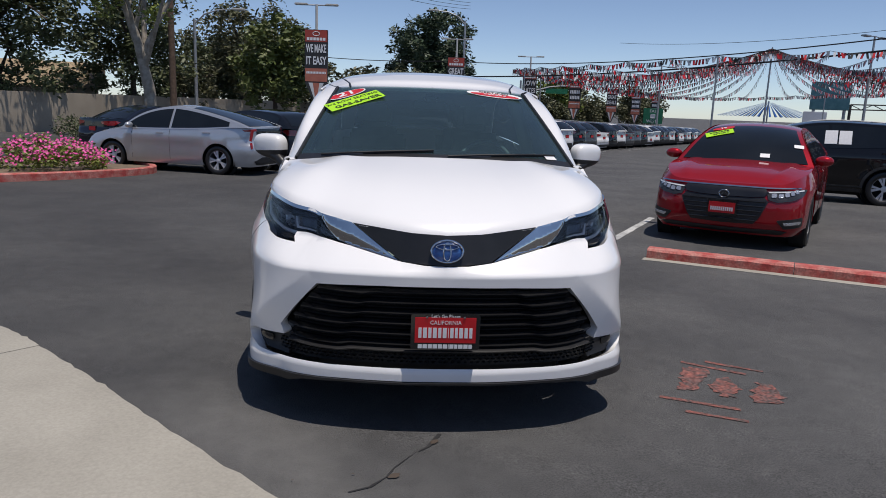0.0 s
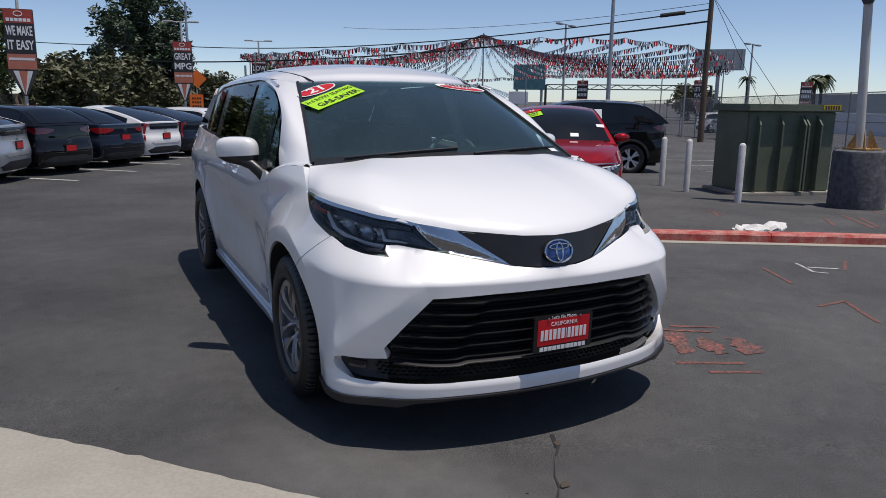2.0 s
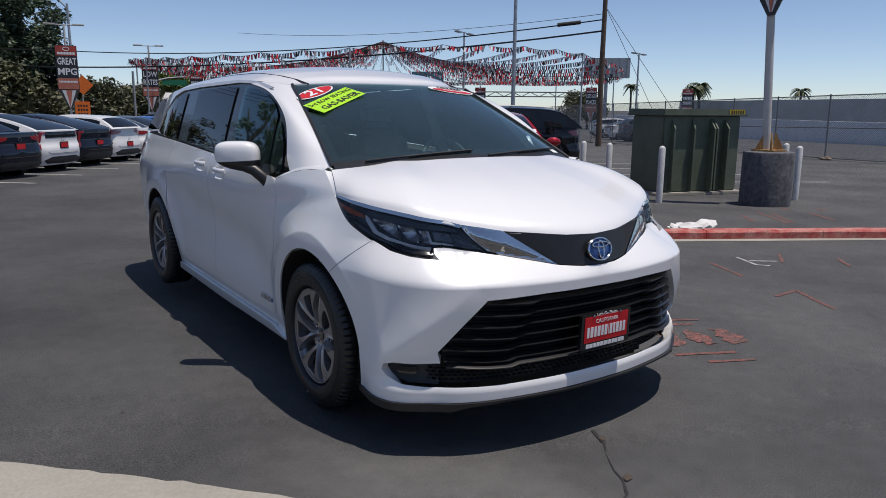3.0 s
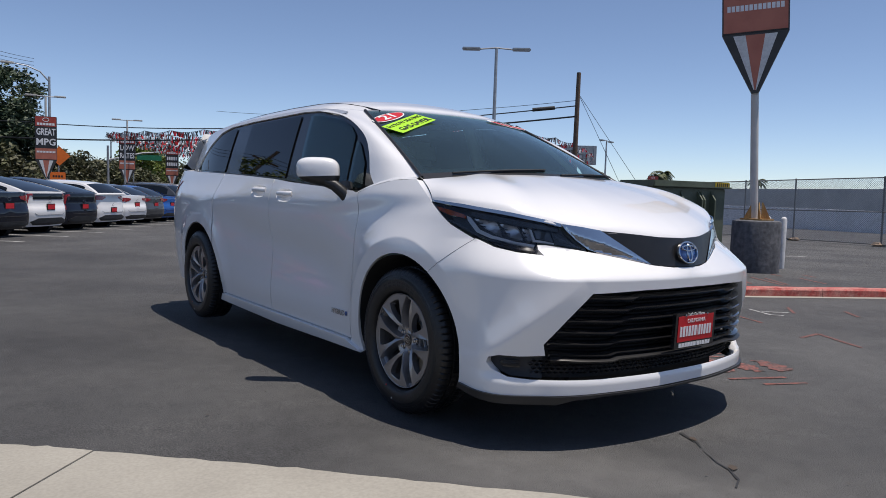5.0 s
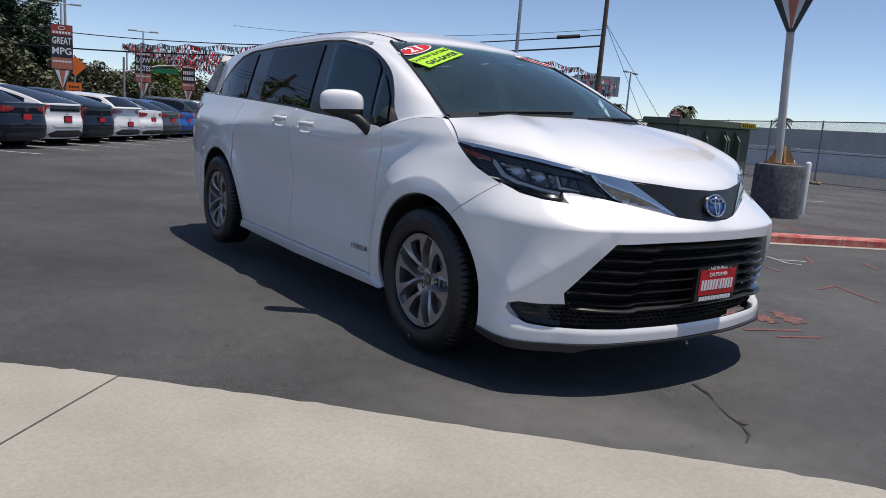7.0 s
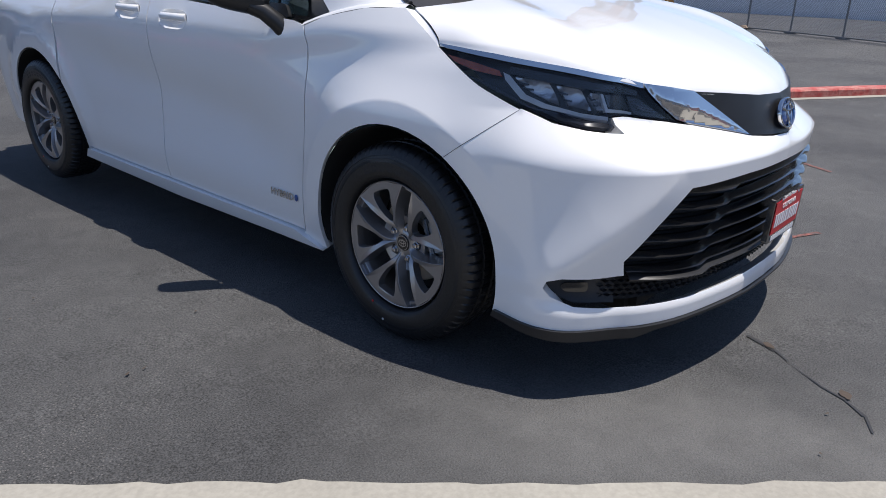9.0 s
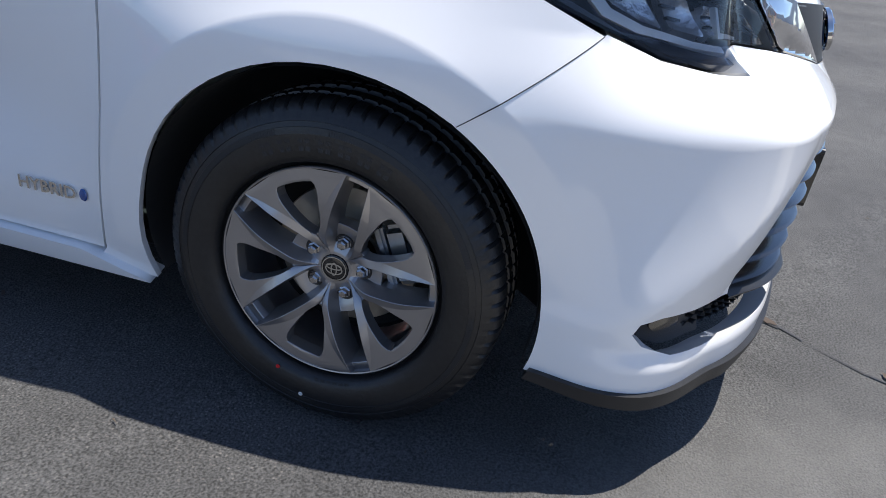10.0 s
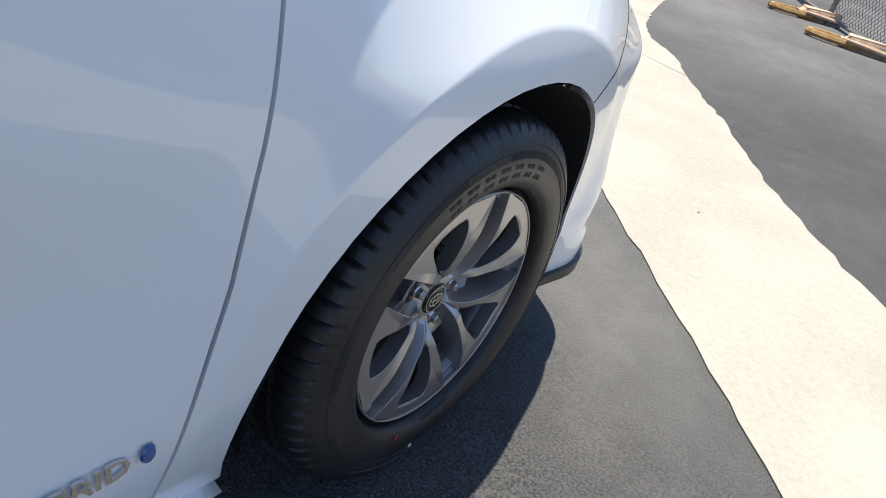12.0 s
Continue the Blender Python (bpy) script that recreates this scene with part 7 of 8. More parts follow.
BOXT = ((0, -0.12), (0.12, -0.02), (0.35, 0.0), (0.5, -0.02), (0.62, -0.05), (0.8, -0.06), (0.95, -0.075), (1.0, -0.085))
PRIUS = dict(L=4.54, W=1.76, rw=0.325, axles=(0.205, 0.80), edge=((0, 0.72), (0.10, 0.82), (0.22, 0.93), (0.30, 0.965), (0.5, 0.985), (0.7, 1.02), (0.85, 1.07), (0.95, 1.09), (1.0, 1.08)), glass=(0.245, 0.42, 0.62, 0.965), roof=((0.33, 1.235), (0.42, 1.40), (0.52, 1.47), (0.62, 1.445), (0.76, 1.335), (0.88, 1.205)), side=(0.285, 0.86), pillar=0.535,
             lamps=[[(0.58, 1.00), (0.95, 0.985), (1.02, 1.03), (0.62, 1.05)], [(0.70, 1.00), (0.80, 1.00), (0.84, 0.80), (0.80, 0.60), (0.755, 0.62), (0.77, 0.80)]], black_tail=(0.90, 1.05, 0.60), plate=0.62, trim=0.42)
SEDAN = dict(L=4.63, W=1.78, rw=0.325, axles=(0.20, 0.785), edge=((0, 0.72), (0.10, 0.84), (0.22, 0.93), (0.30, 0.955), (0.5, 0.97), (0.7, 0.995), (0.85, 1.04), (0.95, 1.055), (1.0, 1.05)), glass=(0.255, 0.42, 0.66, 0.86), roof=((0.34, 1.235), (0.42, 1.385), (0.53, 1.435), (0.64, 1.405), (0.75, 1.265)), side=(0.285, 0.795), pillar=0.53,
             lamps=[[(0.36, 0.96), (0.60, 0.985), (0.95, 0.99), (1.08, 0.95), (0.90, 0.86), (0.62, 0.85), (0.40, 0.90)]], plate=0.66, trim=0.38)
SUV = dict(L=4.40, W=1.80, rw=0.345, low=0.25, axles=(0.20, 0.79), boxy=1, tail=BOXT, edge=((0, 0.84), (0.10, 0.95), (0.22, 1.04), (0.30, 1.06), (0.5, 1.08), (0.7, 1.12), (0.85, 1.16), (1.0, 1.17)), glass=(0.245, 0.40, 0.86, 0.985), roof=((0.32, 1.34), (0.40, 1.52), (0.52, 1.60), (0.68, 1.60), (0.84, 1.55), (0.93, 1.36)), side=(0.285, 0.90), pillar=0.54,
           lamps=[[(0.42, 1.09), (0.62, 1.11), (1.0, 1.11), (1.12, 1.06), (0.95, 0.97), (0.62, 0.98), (0.44, 1.04)]], plate=0.76, trim=0.52)
HATCH = dict(SEDAN, L=4.35, tail=BOXT, edge=((0, 0.72), (0.10, 0.85), (0.22, 0.94), (0.30, 0.965), (0.5, 0.985), (0.7, 1.03), (0.85, 1.08), (1.0, 1.09)), glass=(0.25, 0.41, 0.86, 0.985), roof=((0.33, 1.25), (0.41, 1.40), (0.53, 1.46), (0.68, 1.45), (0.84, 1.40), (0.93, 1.24)), side=(0.285, 0.88), lamps=[[(0.34, 1.00), (0.60, 1.03), (0.95, 1.04), (1.04, 1.00), (0.86, 0.90), (0.56, 0.90), (0.38, 0.95)]], plate=0.50, trim=0.42)
ACCORD = dict(SEDAN, L=4.88, W=1.86, rw=0.335, axles=(0.195, 0.775), edge=((0, 0.785), (0.08, 0.86), (0.20, 0.94), (0.29, 0.965), (0.5, 0.975), (0.7, 1.00), (0.85, 1.05), (0.95, 1.07), (1.0, 1.06)), glass=(0.265, 0.43, 0.68, 0.88))

row_group = "cars in the dealer's row"


def row_pose(k, sp, off=0.0, turn=0.0):
    """Stall k of the row; cars stand aslant with their tails to the lane."""
    p = R0 + RD * (2.3 * k + off) + RH * ((sp["axles"][1] - 0.5) * sp["L"])
    return grounded(p.x, p.y, math.degrees(math.atan2(RH.x, -RH.y)) + turn)


row = []
for k, sp, pm, nm, lab, cat, kd, off in (
        (0, PRIUS, "p_silver", "hatchback_car", "silver hybrid liftback parked beside the flower bed", "car", "sedan", -0.2),
        (1, HATCH, "p_black", "hatchback_car", "glossy black hatchback parked in the row", "car", "sedan", 0.0),
        (2, SEDAN, "p_navy", "sedan_car", "dark navy sedan with red tail lamps", "car", "sedan", 0.0),
        (3, PRIUS, "p_white", "hatchback_car", "pale silver-white liftback parked in the row", "car", "sedan", 0.0),
        (4, PRIUS, "p_navy", "hatchback_car", "dark navy liftback parked in the row", "car", "sedan", 0.0),
        (5, HATCH, "p_white", "hatchback_car", "white hatchback parked in the row", "car", "sedan", 0.0),
        (6, SEDAN, "p_white", "sedan_car", "white sedan parked in the row", "car", "sedan", 0.0),
        (7, SEDAN, "p_grey", "sedan_car", "dark grey sedan parked in the row", "car", "sedan", 0.0),
        (8, SEDAN, "p_blue", "sedan_car", "bright blue sedan parked in the row", "car", "sedan", 0.0),
        (9, SUV, "p_grey", "suv_car", "dark grey crossover parked in the row", "car", "suv", 0.0),
        (10, SUV, "p_white", "suv_car", "white crossover parked in the row", "car", "suv", 0.0),
        (11, SUV, "p_black", "suv_car", "black crossover parked in the row", "car", "suv", 0.0)):
    row.append(vehicle(nm, sp, M[pm], row_pose(k, sp, off - (0.15 if k == 0 else 0), 26 if k == 0 else 0), lab, cat, row_group, rough_=1.3)[0])
random.seed(21)
order = [9, 6, 11, 10, 7, 9, 11, 5, 10, 11, 9, 10, 11, 6, 9, 10, 11, 10, 9, 6]
for i, k in enumerate(order):
    sp = (PRIUS, HATCH, SEDAN, PRIUS, PRIUS, HATCH, SEDAN, SEDAN, SEDAN, SUV, SUV, SUV)[k]
    copy_thing(row[k], row_pose(12 + i, sp, random.uniform(-0.1, 0.1)))
# cars by the wall, behind the flower bed
copy_thing(row[2], grounded(-8.3, 21.0, 150))
copy_thing(row[0], grounded(-12.8, 14.0, -30))

# red sedan, nose to the lane
red_m = grounded(4.47 + 0.56 * 1.53, 5.50 + 0.828 * 1.53, math.degrees(math.atan2(-0.56, 0.828))) @ Matrix.Diagonal((1.04, 1.04, 1.07, 1))
red, rskin, rside, rtop = vehicle("red_sedan", ACCORD, M["p_red"], red_m, "glossy red sedan with a red dealer plate and window stickers", "car")
L = ACCORD["L"]
for sd in (1, -1):
    hl = panel("headlamp", [(0.47, 0.715), (0.50, 0.625), (0.60, 0.60), (0.78, 0.625), (1.05, 0.695), (1.16, 0.745), (1.02, 0.752), (0.72, 0.735)], rskin, M["lamp_dark"], red, step=0.05, depth=0.01, side=sd, proud=0.006, label="slim headlamp with clear cells")
    for a in (0.53, 0.61, 0.69, 0.77, 0.85):
        z = 0.648 + 0.22 * max(0, a - 0.62)
        panel("lamp_cell", rounded([(a, z), (a + 0.062, z + 0.008), (a + 0.062, z + 0.052), (a, z + 0.045)], 0.012, 2), rskin, M["lamp_silver"], hl, step=0.05, depth=0.006, side=sd, proud=0.014)
    panel("lamp_strip", [(0.49, 0.712), (0.72, 0.726), (1.04, 0.742), (1.04, 0.730), (0.72, 0.713), (0.50, 0.698)], rskin, M["lamp_white"], hl, step=0.05, depth=0.006, side=sd, proud=0.014)
    panel("grille_bar", [(0, 0.735), (0.46, 0.735), (0.49, 0.70), (0.45, 0.655), (0.30, 0.64), (0, 0.635)], rskin, M["black_gloss"], red, step=0.06, depth=0.02, side=sd, proud=0.014)
    panel("bonnet_trim", [(0, 0.757), (0.5, 0.757), (1.0, 0.770), (1.0, 0.760), (0.5, 0.743), (0, 0.743)], rskin, M["chrome"], red, step=0.06, depth=0.01, side=sd, proud=0.010, label="thin bright trim")
    panel("grille", [(0, 0.632), (0.30, 0.636), (0.45, 0.650), (0.50, 0.60), (0.42, 0.42), (0.36, 0.34), (0, 0.33)], rskin, M["black_satin"], red, step=0.06, depth=0.01, side=sd, proud=0.005, label="dark grille")
    for k in range(5):
        z = 0.60 - 0.055 * k
        reach = float(np.interp(z, (0.34, 0.42, 0.60), (0.35, 0.40, 0.48)))
        part("grille_slat", tube([(lambda p: Vector((p.x * sd, p.y - 0.014, p.z)))(rskin(q, z)) for q in np.linspace(0, reach, 7)], 0.011, 0.009, 6), M["black_gloss"], red)
    panel("fog_pocket", rounded([(0.60, 0.40), (0.98, 0.44), (1.00, 0.33), (0.70, 0.30)], 0.03, 3), rskin, M["black_satin"], red, step=0.06, depth=0.01, side=sd, proud=0.005)
    panel("fog_lamp", [(0.68, 0.375), (0.92, 0.392), (0.92, 0.365), (0.70, 0.345)], rskin, M["lamp_silver"], red, step=0.06, depth=0.01, side=sd, proud=0.014)
    panel("lower_intake", [(0, 0.275), (0.60, 0.285), (0.75, 0.27), (0.70, 0.235), (0, 0.225)], rskin, M["black_satin"], red, step=0.08, depth=0.01, side=sd, proud=0.006)
gp = rskin(0.0, 0.655).y
part("front_emblem", oval_ring(0.062, 0.052, 0.013, 0, 0.665, gp - 0.03, 0.012), M["chrome"], red, "chrome emblem ring")
part("emblem_bar", box(0.06, 0.012, 0.012, (0, gp - 0.032, 0.660), 0.003), M["chrome"], red)
gp = rskin(0.0, 0.47).y
part("front_plate", box(0.34, 0.03, 0.185, (0, gp - 0.04, 0.415), 0.008), M["black_gloss"], red, "red dealer plate in a dark frame")
part("plate_face", box(0.30, 0.006, 0.125, (0, gp - 0.057, 0.445), 0.0), M["plate_red"], red)
bars("plate_bars", Matrix.Translation((0, gp - 0.061, 0.492)) @ front, [0.016] * 11, 0.045, 0.008, M["white_print"], red)


def on_roof(topf, u, y):
    p, ex, ey = topf(u, y), (topf(u + 0.01, y) - topf(u - 0.01, y)).normalized(), (topf(u, y + 0.02) - topf(u, y - 0.02)).normalized()
    z_ = ex.cross(ey).normalized()
    return Matrix.Translation(p + z_ * 0.014) @ Matrix((ex, z_.cross(ex), z_)).transposed().to_4x4()


yw = 0.395 * L - L / 2
o = part("year_sticker", oval(0.15, 0.06), M["sticker_red"], red, "red oval year sticker")
o.matrix_local = on_roof(rtop, 0.20, yw) @ Matrix.Rotation(radians(22), 4, "Z")
words("sticker_number", "19", 0.09, Matrix.Translation((0, 0, 0.004)), M["white_print"], o, 1.0, 0.002)
o = part("offer_sticker", box(0.37, 0.14, 0.002), M["sticker_green"], red, "lime green sticker with black words")
o.matrix_local = on_roof(rtop, 0.20, yw - 0.15) @ Matrix.Rotation(radians(24), 4, "Z")
words("sticker_wording", "SPORT", 0.06, Matrix.Translation((0.02, -0.03, 0.004)), M["black_print"], o, 1.2, 0.001)
bars("sticker_bars", Matrix.Translation((0, 0.033, 0.004)), [0.03] * 7, 0.03, 0.008, M["black_print"], o)
for u, f_ in ((0.66, 0.292), (0.93, 0.325)):
    o = part("window_label", box(0.12, 0.07, 0.002), M["white_print"], red)
    o.matrix_local = on_roof(rtop, u, f_ * L - L / 2)

# black crossover behind it
dirn = Vector((-0.88, 0.47, 0))
ctr = Vector((10.2, 10.7, 0)) + dirn * ((0.79 - 0.5) * SUV["L"]) + Vector((0.47, 0.88, 0)) * 0.85
black_suv, bskin, bside, btop = vehicle("black_suv", SUV, M["p_black"], grounded(ctr.x, ctr.y, math.degrees(math.atan2(dirn.y, dirn.x)) + 90) @ Matrix.Diagonal((1.06, 1.06, 1.08, 1)), "glossy black crossover with paper sheets in its window", "car")
for sd in (1, -1):
    for y in (0.10, 0.36):
        o = panel("window_sheet", [(y, 1.18), (y + 0.23, 1.185), (y + 0.23, 1.45), (y, 1.445)], bside, M["white_print"], black_suv, step=0.1, depth=0, side=sd, proud=0.012, label="white price sheet in the window")


# ---- posts, poles and boxes on the island ----
bm = lathe(((0, 1.0), (0.02, 0.998), (0.045, 0.98), (0.057, 0.95), (0.057, 0.0)), 20)
b0 = tagged(part("bollard", bm, M["post_white"], smooth=50), "white painted steel bollard with scuffs", "bollard", "white bollards")
b0.matrix_world = grounded(8.02, 5.21)
for x, y in ((8.42, 6.81), (8.82, 7.91), (10.56, 4.16), (11.97, 5.25)):
    copy_thing(b0, grounded(x, y))
for x, y in ((-7.6, 9.3), (-10.6, 21.5), (-8.8, 22.0)):
    copy_thing(b0, grounded(x, y))


def dealer_sign(at, h0, turn, lines, label, near=False, lamp=True, base=0.0):
    """A pole with a tall framed board, its pointed foot and a two-armed lamp."""
    s = thing("pole_sign", grounded(*at, turn, base), label, "sign", "dealer pole signs")
    W, H = 1.09, 2.42
    part("pole", tube([(0, 0.05, 0), (0, 0.05, h0 + H + (1.15 if lamp else 0.2))], 0.075, 0.06, 10), M["metal_white"], s, smooth=60)
    part("board_frame", box(W, 0.16, H, (0, 0, h0), 0.015), M["sign_frame"], s)
    for nm, z, hh, mt in (("board_top", 1.86, 0.54, "sign_red"), ("board_middle", 0.66, 1.18, "sign_black"), ("board_bottom", 0.03, 0.61, "sign_coral")):
        for f_ in (-1, 1):
            part(nm, box(W - 0.05, 0.01, hh, (0, f_ * 0.085, h0 + z)), M[mt], s)
    for f_ in (-1, 1):
        flat = Matrix.Rotation(radians(90), 4, "X") if f_ < 0 else Matrix.Rotation(radians(180), 4, "Z") @ Matrix.Rotation(radians(90), 4, "X")
        for k, ln in enumerate(lines):
            sz = 0.52 if len(lines) == 2 else 0.5
            me = text_mesh(ln, sz, 0.004, 0.012)
            me.materials.clear()
            me.materials.append(M["white_print"])
            ob = new("board_letters", me)
            ob.parent = s
            wdt = max(v.co.x for v in me.vertices) - min(v.co.x for v in me.vertices)
            ob.matrix_local = Matrix.Translation((0, f_ * 0.095, h0 + 1.54 - 0.56 * k)) @ flat @ Matrix.Diagonal((0.95 / wdt, 1.0, 1, 1))
        if not lines:
            bars("word_bar", Matrix.Translation((0, f_ * 0.095, h0 + 1.5)) @ flat, [0.11] * 6, 0.30, 0.04, M["white_print"], s)
            bars("word_bar", Matrix.Translation((0, f_ * 0.095, h0 + 1.0)) @ flat, [0.11] * 6, 0.30, 0.04, M["white_print"], s)
        bars("name_bar", Matrix.Translation((0, f_ * 0.095, h0 + 1.99)) @ flat, [0.12] * 6, 0.13, 0.03, M["white_print"], s)
        bars("name_bar", Matrix.Translation((0, f_ * 0.095, h0 + 0.44)) @ flat, [0.055] * 13, 0.10, 0.017, M["white_print"], s)
        ring_ = oval_ring(0.17, 0.11, 0.03, 0, 0, 0, 0.01, 24)
        o = part("board_emblem", ring_, M["white_print"], s)
        o.matrix_local = Matrix.Translation((0, f_ * 0.092, h0 + 2.23)) @ (Matrix.Identity(4) if f_ < 0 else Matrix.Rotation(math.pi, 4, "Z"))
    # pointed foot: dark sides, white and red wedges
    z1 = h0 - 1.04
    bm = bmesh.new()
    for f_ in (-0.08, 0.08):
        bm.faces.new([bm.verts.new(p) for p in ((-W / 2, f_, h0), (W / 2, f_, h0), (0.06, f_, z1), (-0.06, f_, z1))])
    vs = list(bm.verts)
    for i in range(4):
        bm.faces.new((vs[i], vs[(i + 1) % 4], vs[4 + (i + 1) % 4], vs[4 + i]))
    part("board_foot", bm, M["sign_frame"], s)
    for f_ in (-0.086, 0.086):
        for a, b, mt in ((-0.36, -0.16, "post_white"), (-0.16, 0.16, "sign_coral"), (0.16, 0.36, "post_white")):
            bm = bmesh.new()
            bm.faces.new([bm.verts.new(p) for p in ((a, f_, h0 - 0.03), (b, f_, h0 - 0.03), (b * 0.06, f_, z1 + 0.05), (a * 0.06, f_, z1 + 0.05))])
            part("foot_wedge", bm, M[mt], s)
    if lamp:
        zt = h0 + H + 1.12
        part("lamp_arm", tube([(-0.55, 0.05, zt), (0.55, 0.05, zt)], 0.03, 0.03, 8), M["metal_grey"], s)
        for sx in (-1, 1):
            part("lamp_head", box(0.62, 0.26, 0.09, (sx * 0.72, 0.05, zt - 0.02), 0.03), M["metal_white"], s)
    return s


POLE = (9.38, 4.04)
leaning = dealer_sign(POLE, 4.22, -60, [], "tall red and black dealer pole sign with pointed foot", lamp=False)
leaning.matrix_world = Matrix.Translation((*POLE, fall(*POLE))) @ Matrix.Rotation(radians(3.3), 4, Vector((-0.56, -0.82, 0))) @ Matrix.Rotation(radians(-60), 4, "Z")
part_drum = thing("pole_footing", grounded(*POLE), "dark grey round concrete pole footing with chipped paint", "footing")
bm = lathe(((0, 0.93), (0.36, 0.93), (0.405, 0.915), (0.415, 0.88), (0.42, 0.0)), 40)
part("drum", bm, M["drum"], part_drum, smooth=40)
part("base_plate", box(0.42, 0.42, 0.03, (0, 0, 0.93), 0.006), M["rust"], part_drum, "rusty base plate")
for k in range(4):
    a = math.pi / 4 + math.pi / 2 * k
    bm = bmesh.new()
    for off in (-0.008, 0.008):
        bm.faces.new([bm.verts.new((math.cos(a) * r - math.sin(a) * off, math.sin(a) * r + math.cos(a) * off, z)) for r, z in ((0.07, 0.96), (0.23, 0.96), (0.09, 1.25), (0.07, 1.25))])
    vs = list(bm.verts)
    for i in range(4):
        bm.faces.new((vs[i], vs[(i + 1) % 4], vs[4 + (i + 1) % 4], vs[4 + i]))
    part("stiffener", bm, M["rust"], part_drum)
    part("anchor_bolt", tube([(0.2 * math.cos(a + 0.5), 0.2 * math.sin(a + 0.5), 0.95), (0.2 * math.cos(a + 0.5), 0.2 * math.sin(a + 0.5), 1.03)], 0.014, 0.014, 6), M["rust"], part_drum)

# far pole signs along the street
for at, ls, lab in (((-3.95, 31.7), ["WE MAKE", "IT EASY"], "red and black pole sign with white words and a lamp"), ((3.7, 43.3), ["GREAT", "MPG"], "red and black pole sign with white words and a lamp"),
                    ((10.3, 53.0), ["LOW", "RATES"], "red and black pole sign with white words and a lamp"), ((16.5, 63.3), [], "faded red and black pole sign with a lamp"),
                    ((22.8, 72.5), ["GREAT", "DEALS"], "red and black pole sign with white words and a lamp"), ((28.6, 82.0), [], "faded red and black pole sign with a lamp"), ((35.0, 93.0), [], "faded red and black pole sign with a lamp")):
    dealer_sign(at, 2.92, -6 - at[0] * 0.9, ls, lab)
for at, ls in (((52, 50), ["LETS GO", "PLACES"]), ((62, 46), []), ((44, 58), [])):
    dealer_sign(at, 2.3, -45, ls, "red and black pole sign by the far lot", lamp=False)

# green metal cabinet
tank = thing("utility_cabinet", grounded(9.98, 6.25, -15) @ Matrix.Diagonal((0.82, 0.94, 1, 1)), "olive green steel utility cabinet with ribs and a yellow label", "utility cabinet")
part("plinth", box(2.5, 1.35, 0.07, (0, 0, 0), 0.015), M["concrete"], tank, "concrete plinth")
part("cabinet_body", box(2.2, 1.1, 1.48, (0, 0, 0.07), 0.025), M["tank_green"], tank)
part("cabinet_lid", box(2.34, 1.24, 0.13, (0, 0, 1.54), 0.02), M["tank_green"], tank)
part("lid_rim", box(2.40, 1.30, 0.03, (0, 0, 1.545), 0.008), M["tank_green"], tank)
for x in (-0.86, -0.30, 0.22, 0.30, 0.62):
    bm = bmesh.new()
    for off in (-0.02, 0.02):
        bm.faces.new([bm.verts.new((x + off, y, z)) for y, z in ((-0.55, 0.10), (-0.72 if x > 0.1 else -0.66, 0.10), (-0.72 if x > 0.1 else -0.66, 1.30), (-0.55, 1.48))])
    vs = list(bm.verts)
    for i in range(4):
        bm.faces.new((vs[i], vs[(i + 1) % 4], vs[4 + (i + 1) % 4], vs[4 + i]))
    part("rib", bm, M["tank_green"], tank)
part("lifting_lug", box(0.05, 0.10, 0.16, (1.19, -0.3, 1.40), 0.01), M["tank_green"], tank)
part("warning_label", box(0.44, 0.008, 0.10, (0.90, -0.626, 1.565)), M["yellow"], tank, "yellow label with dark bars")
bars("label_bars", Matrix.Translation((0.90, -0.632, 1.615)) @ front, [0.04] * 6, 0.07, 0.025, M["black_print"], tank)

# crumpled paper
bm = bmesh.new()
bmesh.ops.create_icosphere(bm, subdivisions=3, radius=1)
random.seed(5)
for v in bm.verts:
    n = noise.noise(v.co * 2.3) * 0.55 + noise.noise(v.co * 6) * 0.2
    v.co = Vector((v.co.x * (0.30 + 0.14 * n), v.co.y * (0.17 + 0.10 * n), max(-0.0, (v.co.z * 0.5 + 0.5) * (0.10 + 0.16 * n + 0.10 * max(0, v.co.x)))))
p = tagged(part("paper_litter", bm, M["paper"], smooth=20), "crumpled white paper and card lying on asphalt", "litter")
p.matrix_world = grounded(5.63, 2.70, -30)
bm = bmesh.new()
q = [bm.verts.new(c) for c in ((-0.35, -0.1, 0), (0.1, -0.16, 0.0), (0.05, 0.12, 0.03), (-0.2, 0.10, 0.02), (0.22, 0.02, 0.10))]
for f in ((0, 1, 2, 3), (1, 4, 2), (1, 2, 4)):
    try:
        bm.faces.new([q[i] for i in f])
    except ValueError:
        pass
bmesh.ops.solidify(bm, geom=bm.faces[:], thickness=0.004)
p = tagged(part("card_litter", bm, M["paper"]), "torn white card sheet on asphalt", "litter")
p.matrix_world = grounded(5.33, 2.77, -20, 0.004)

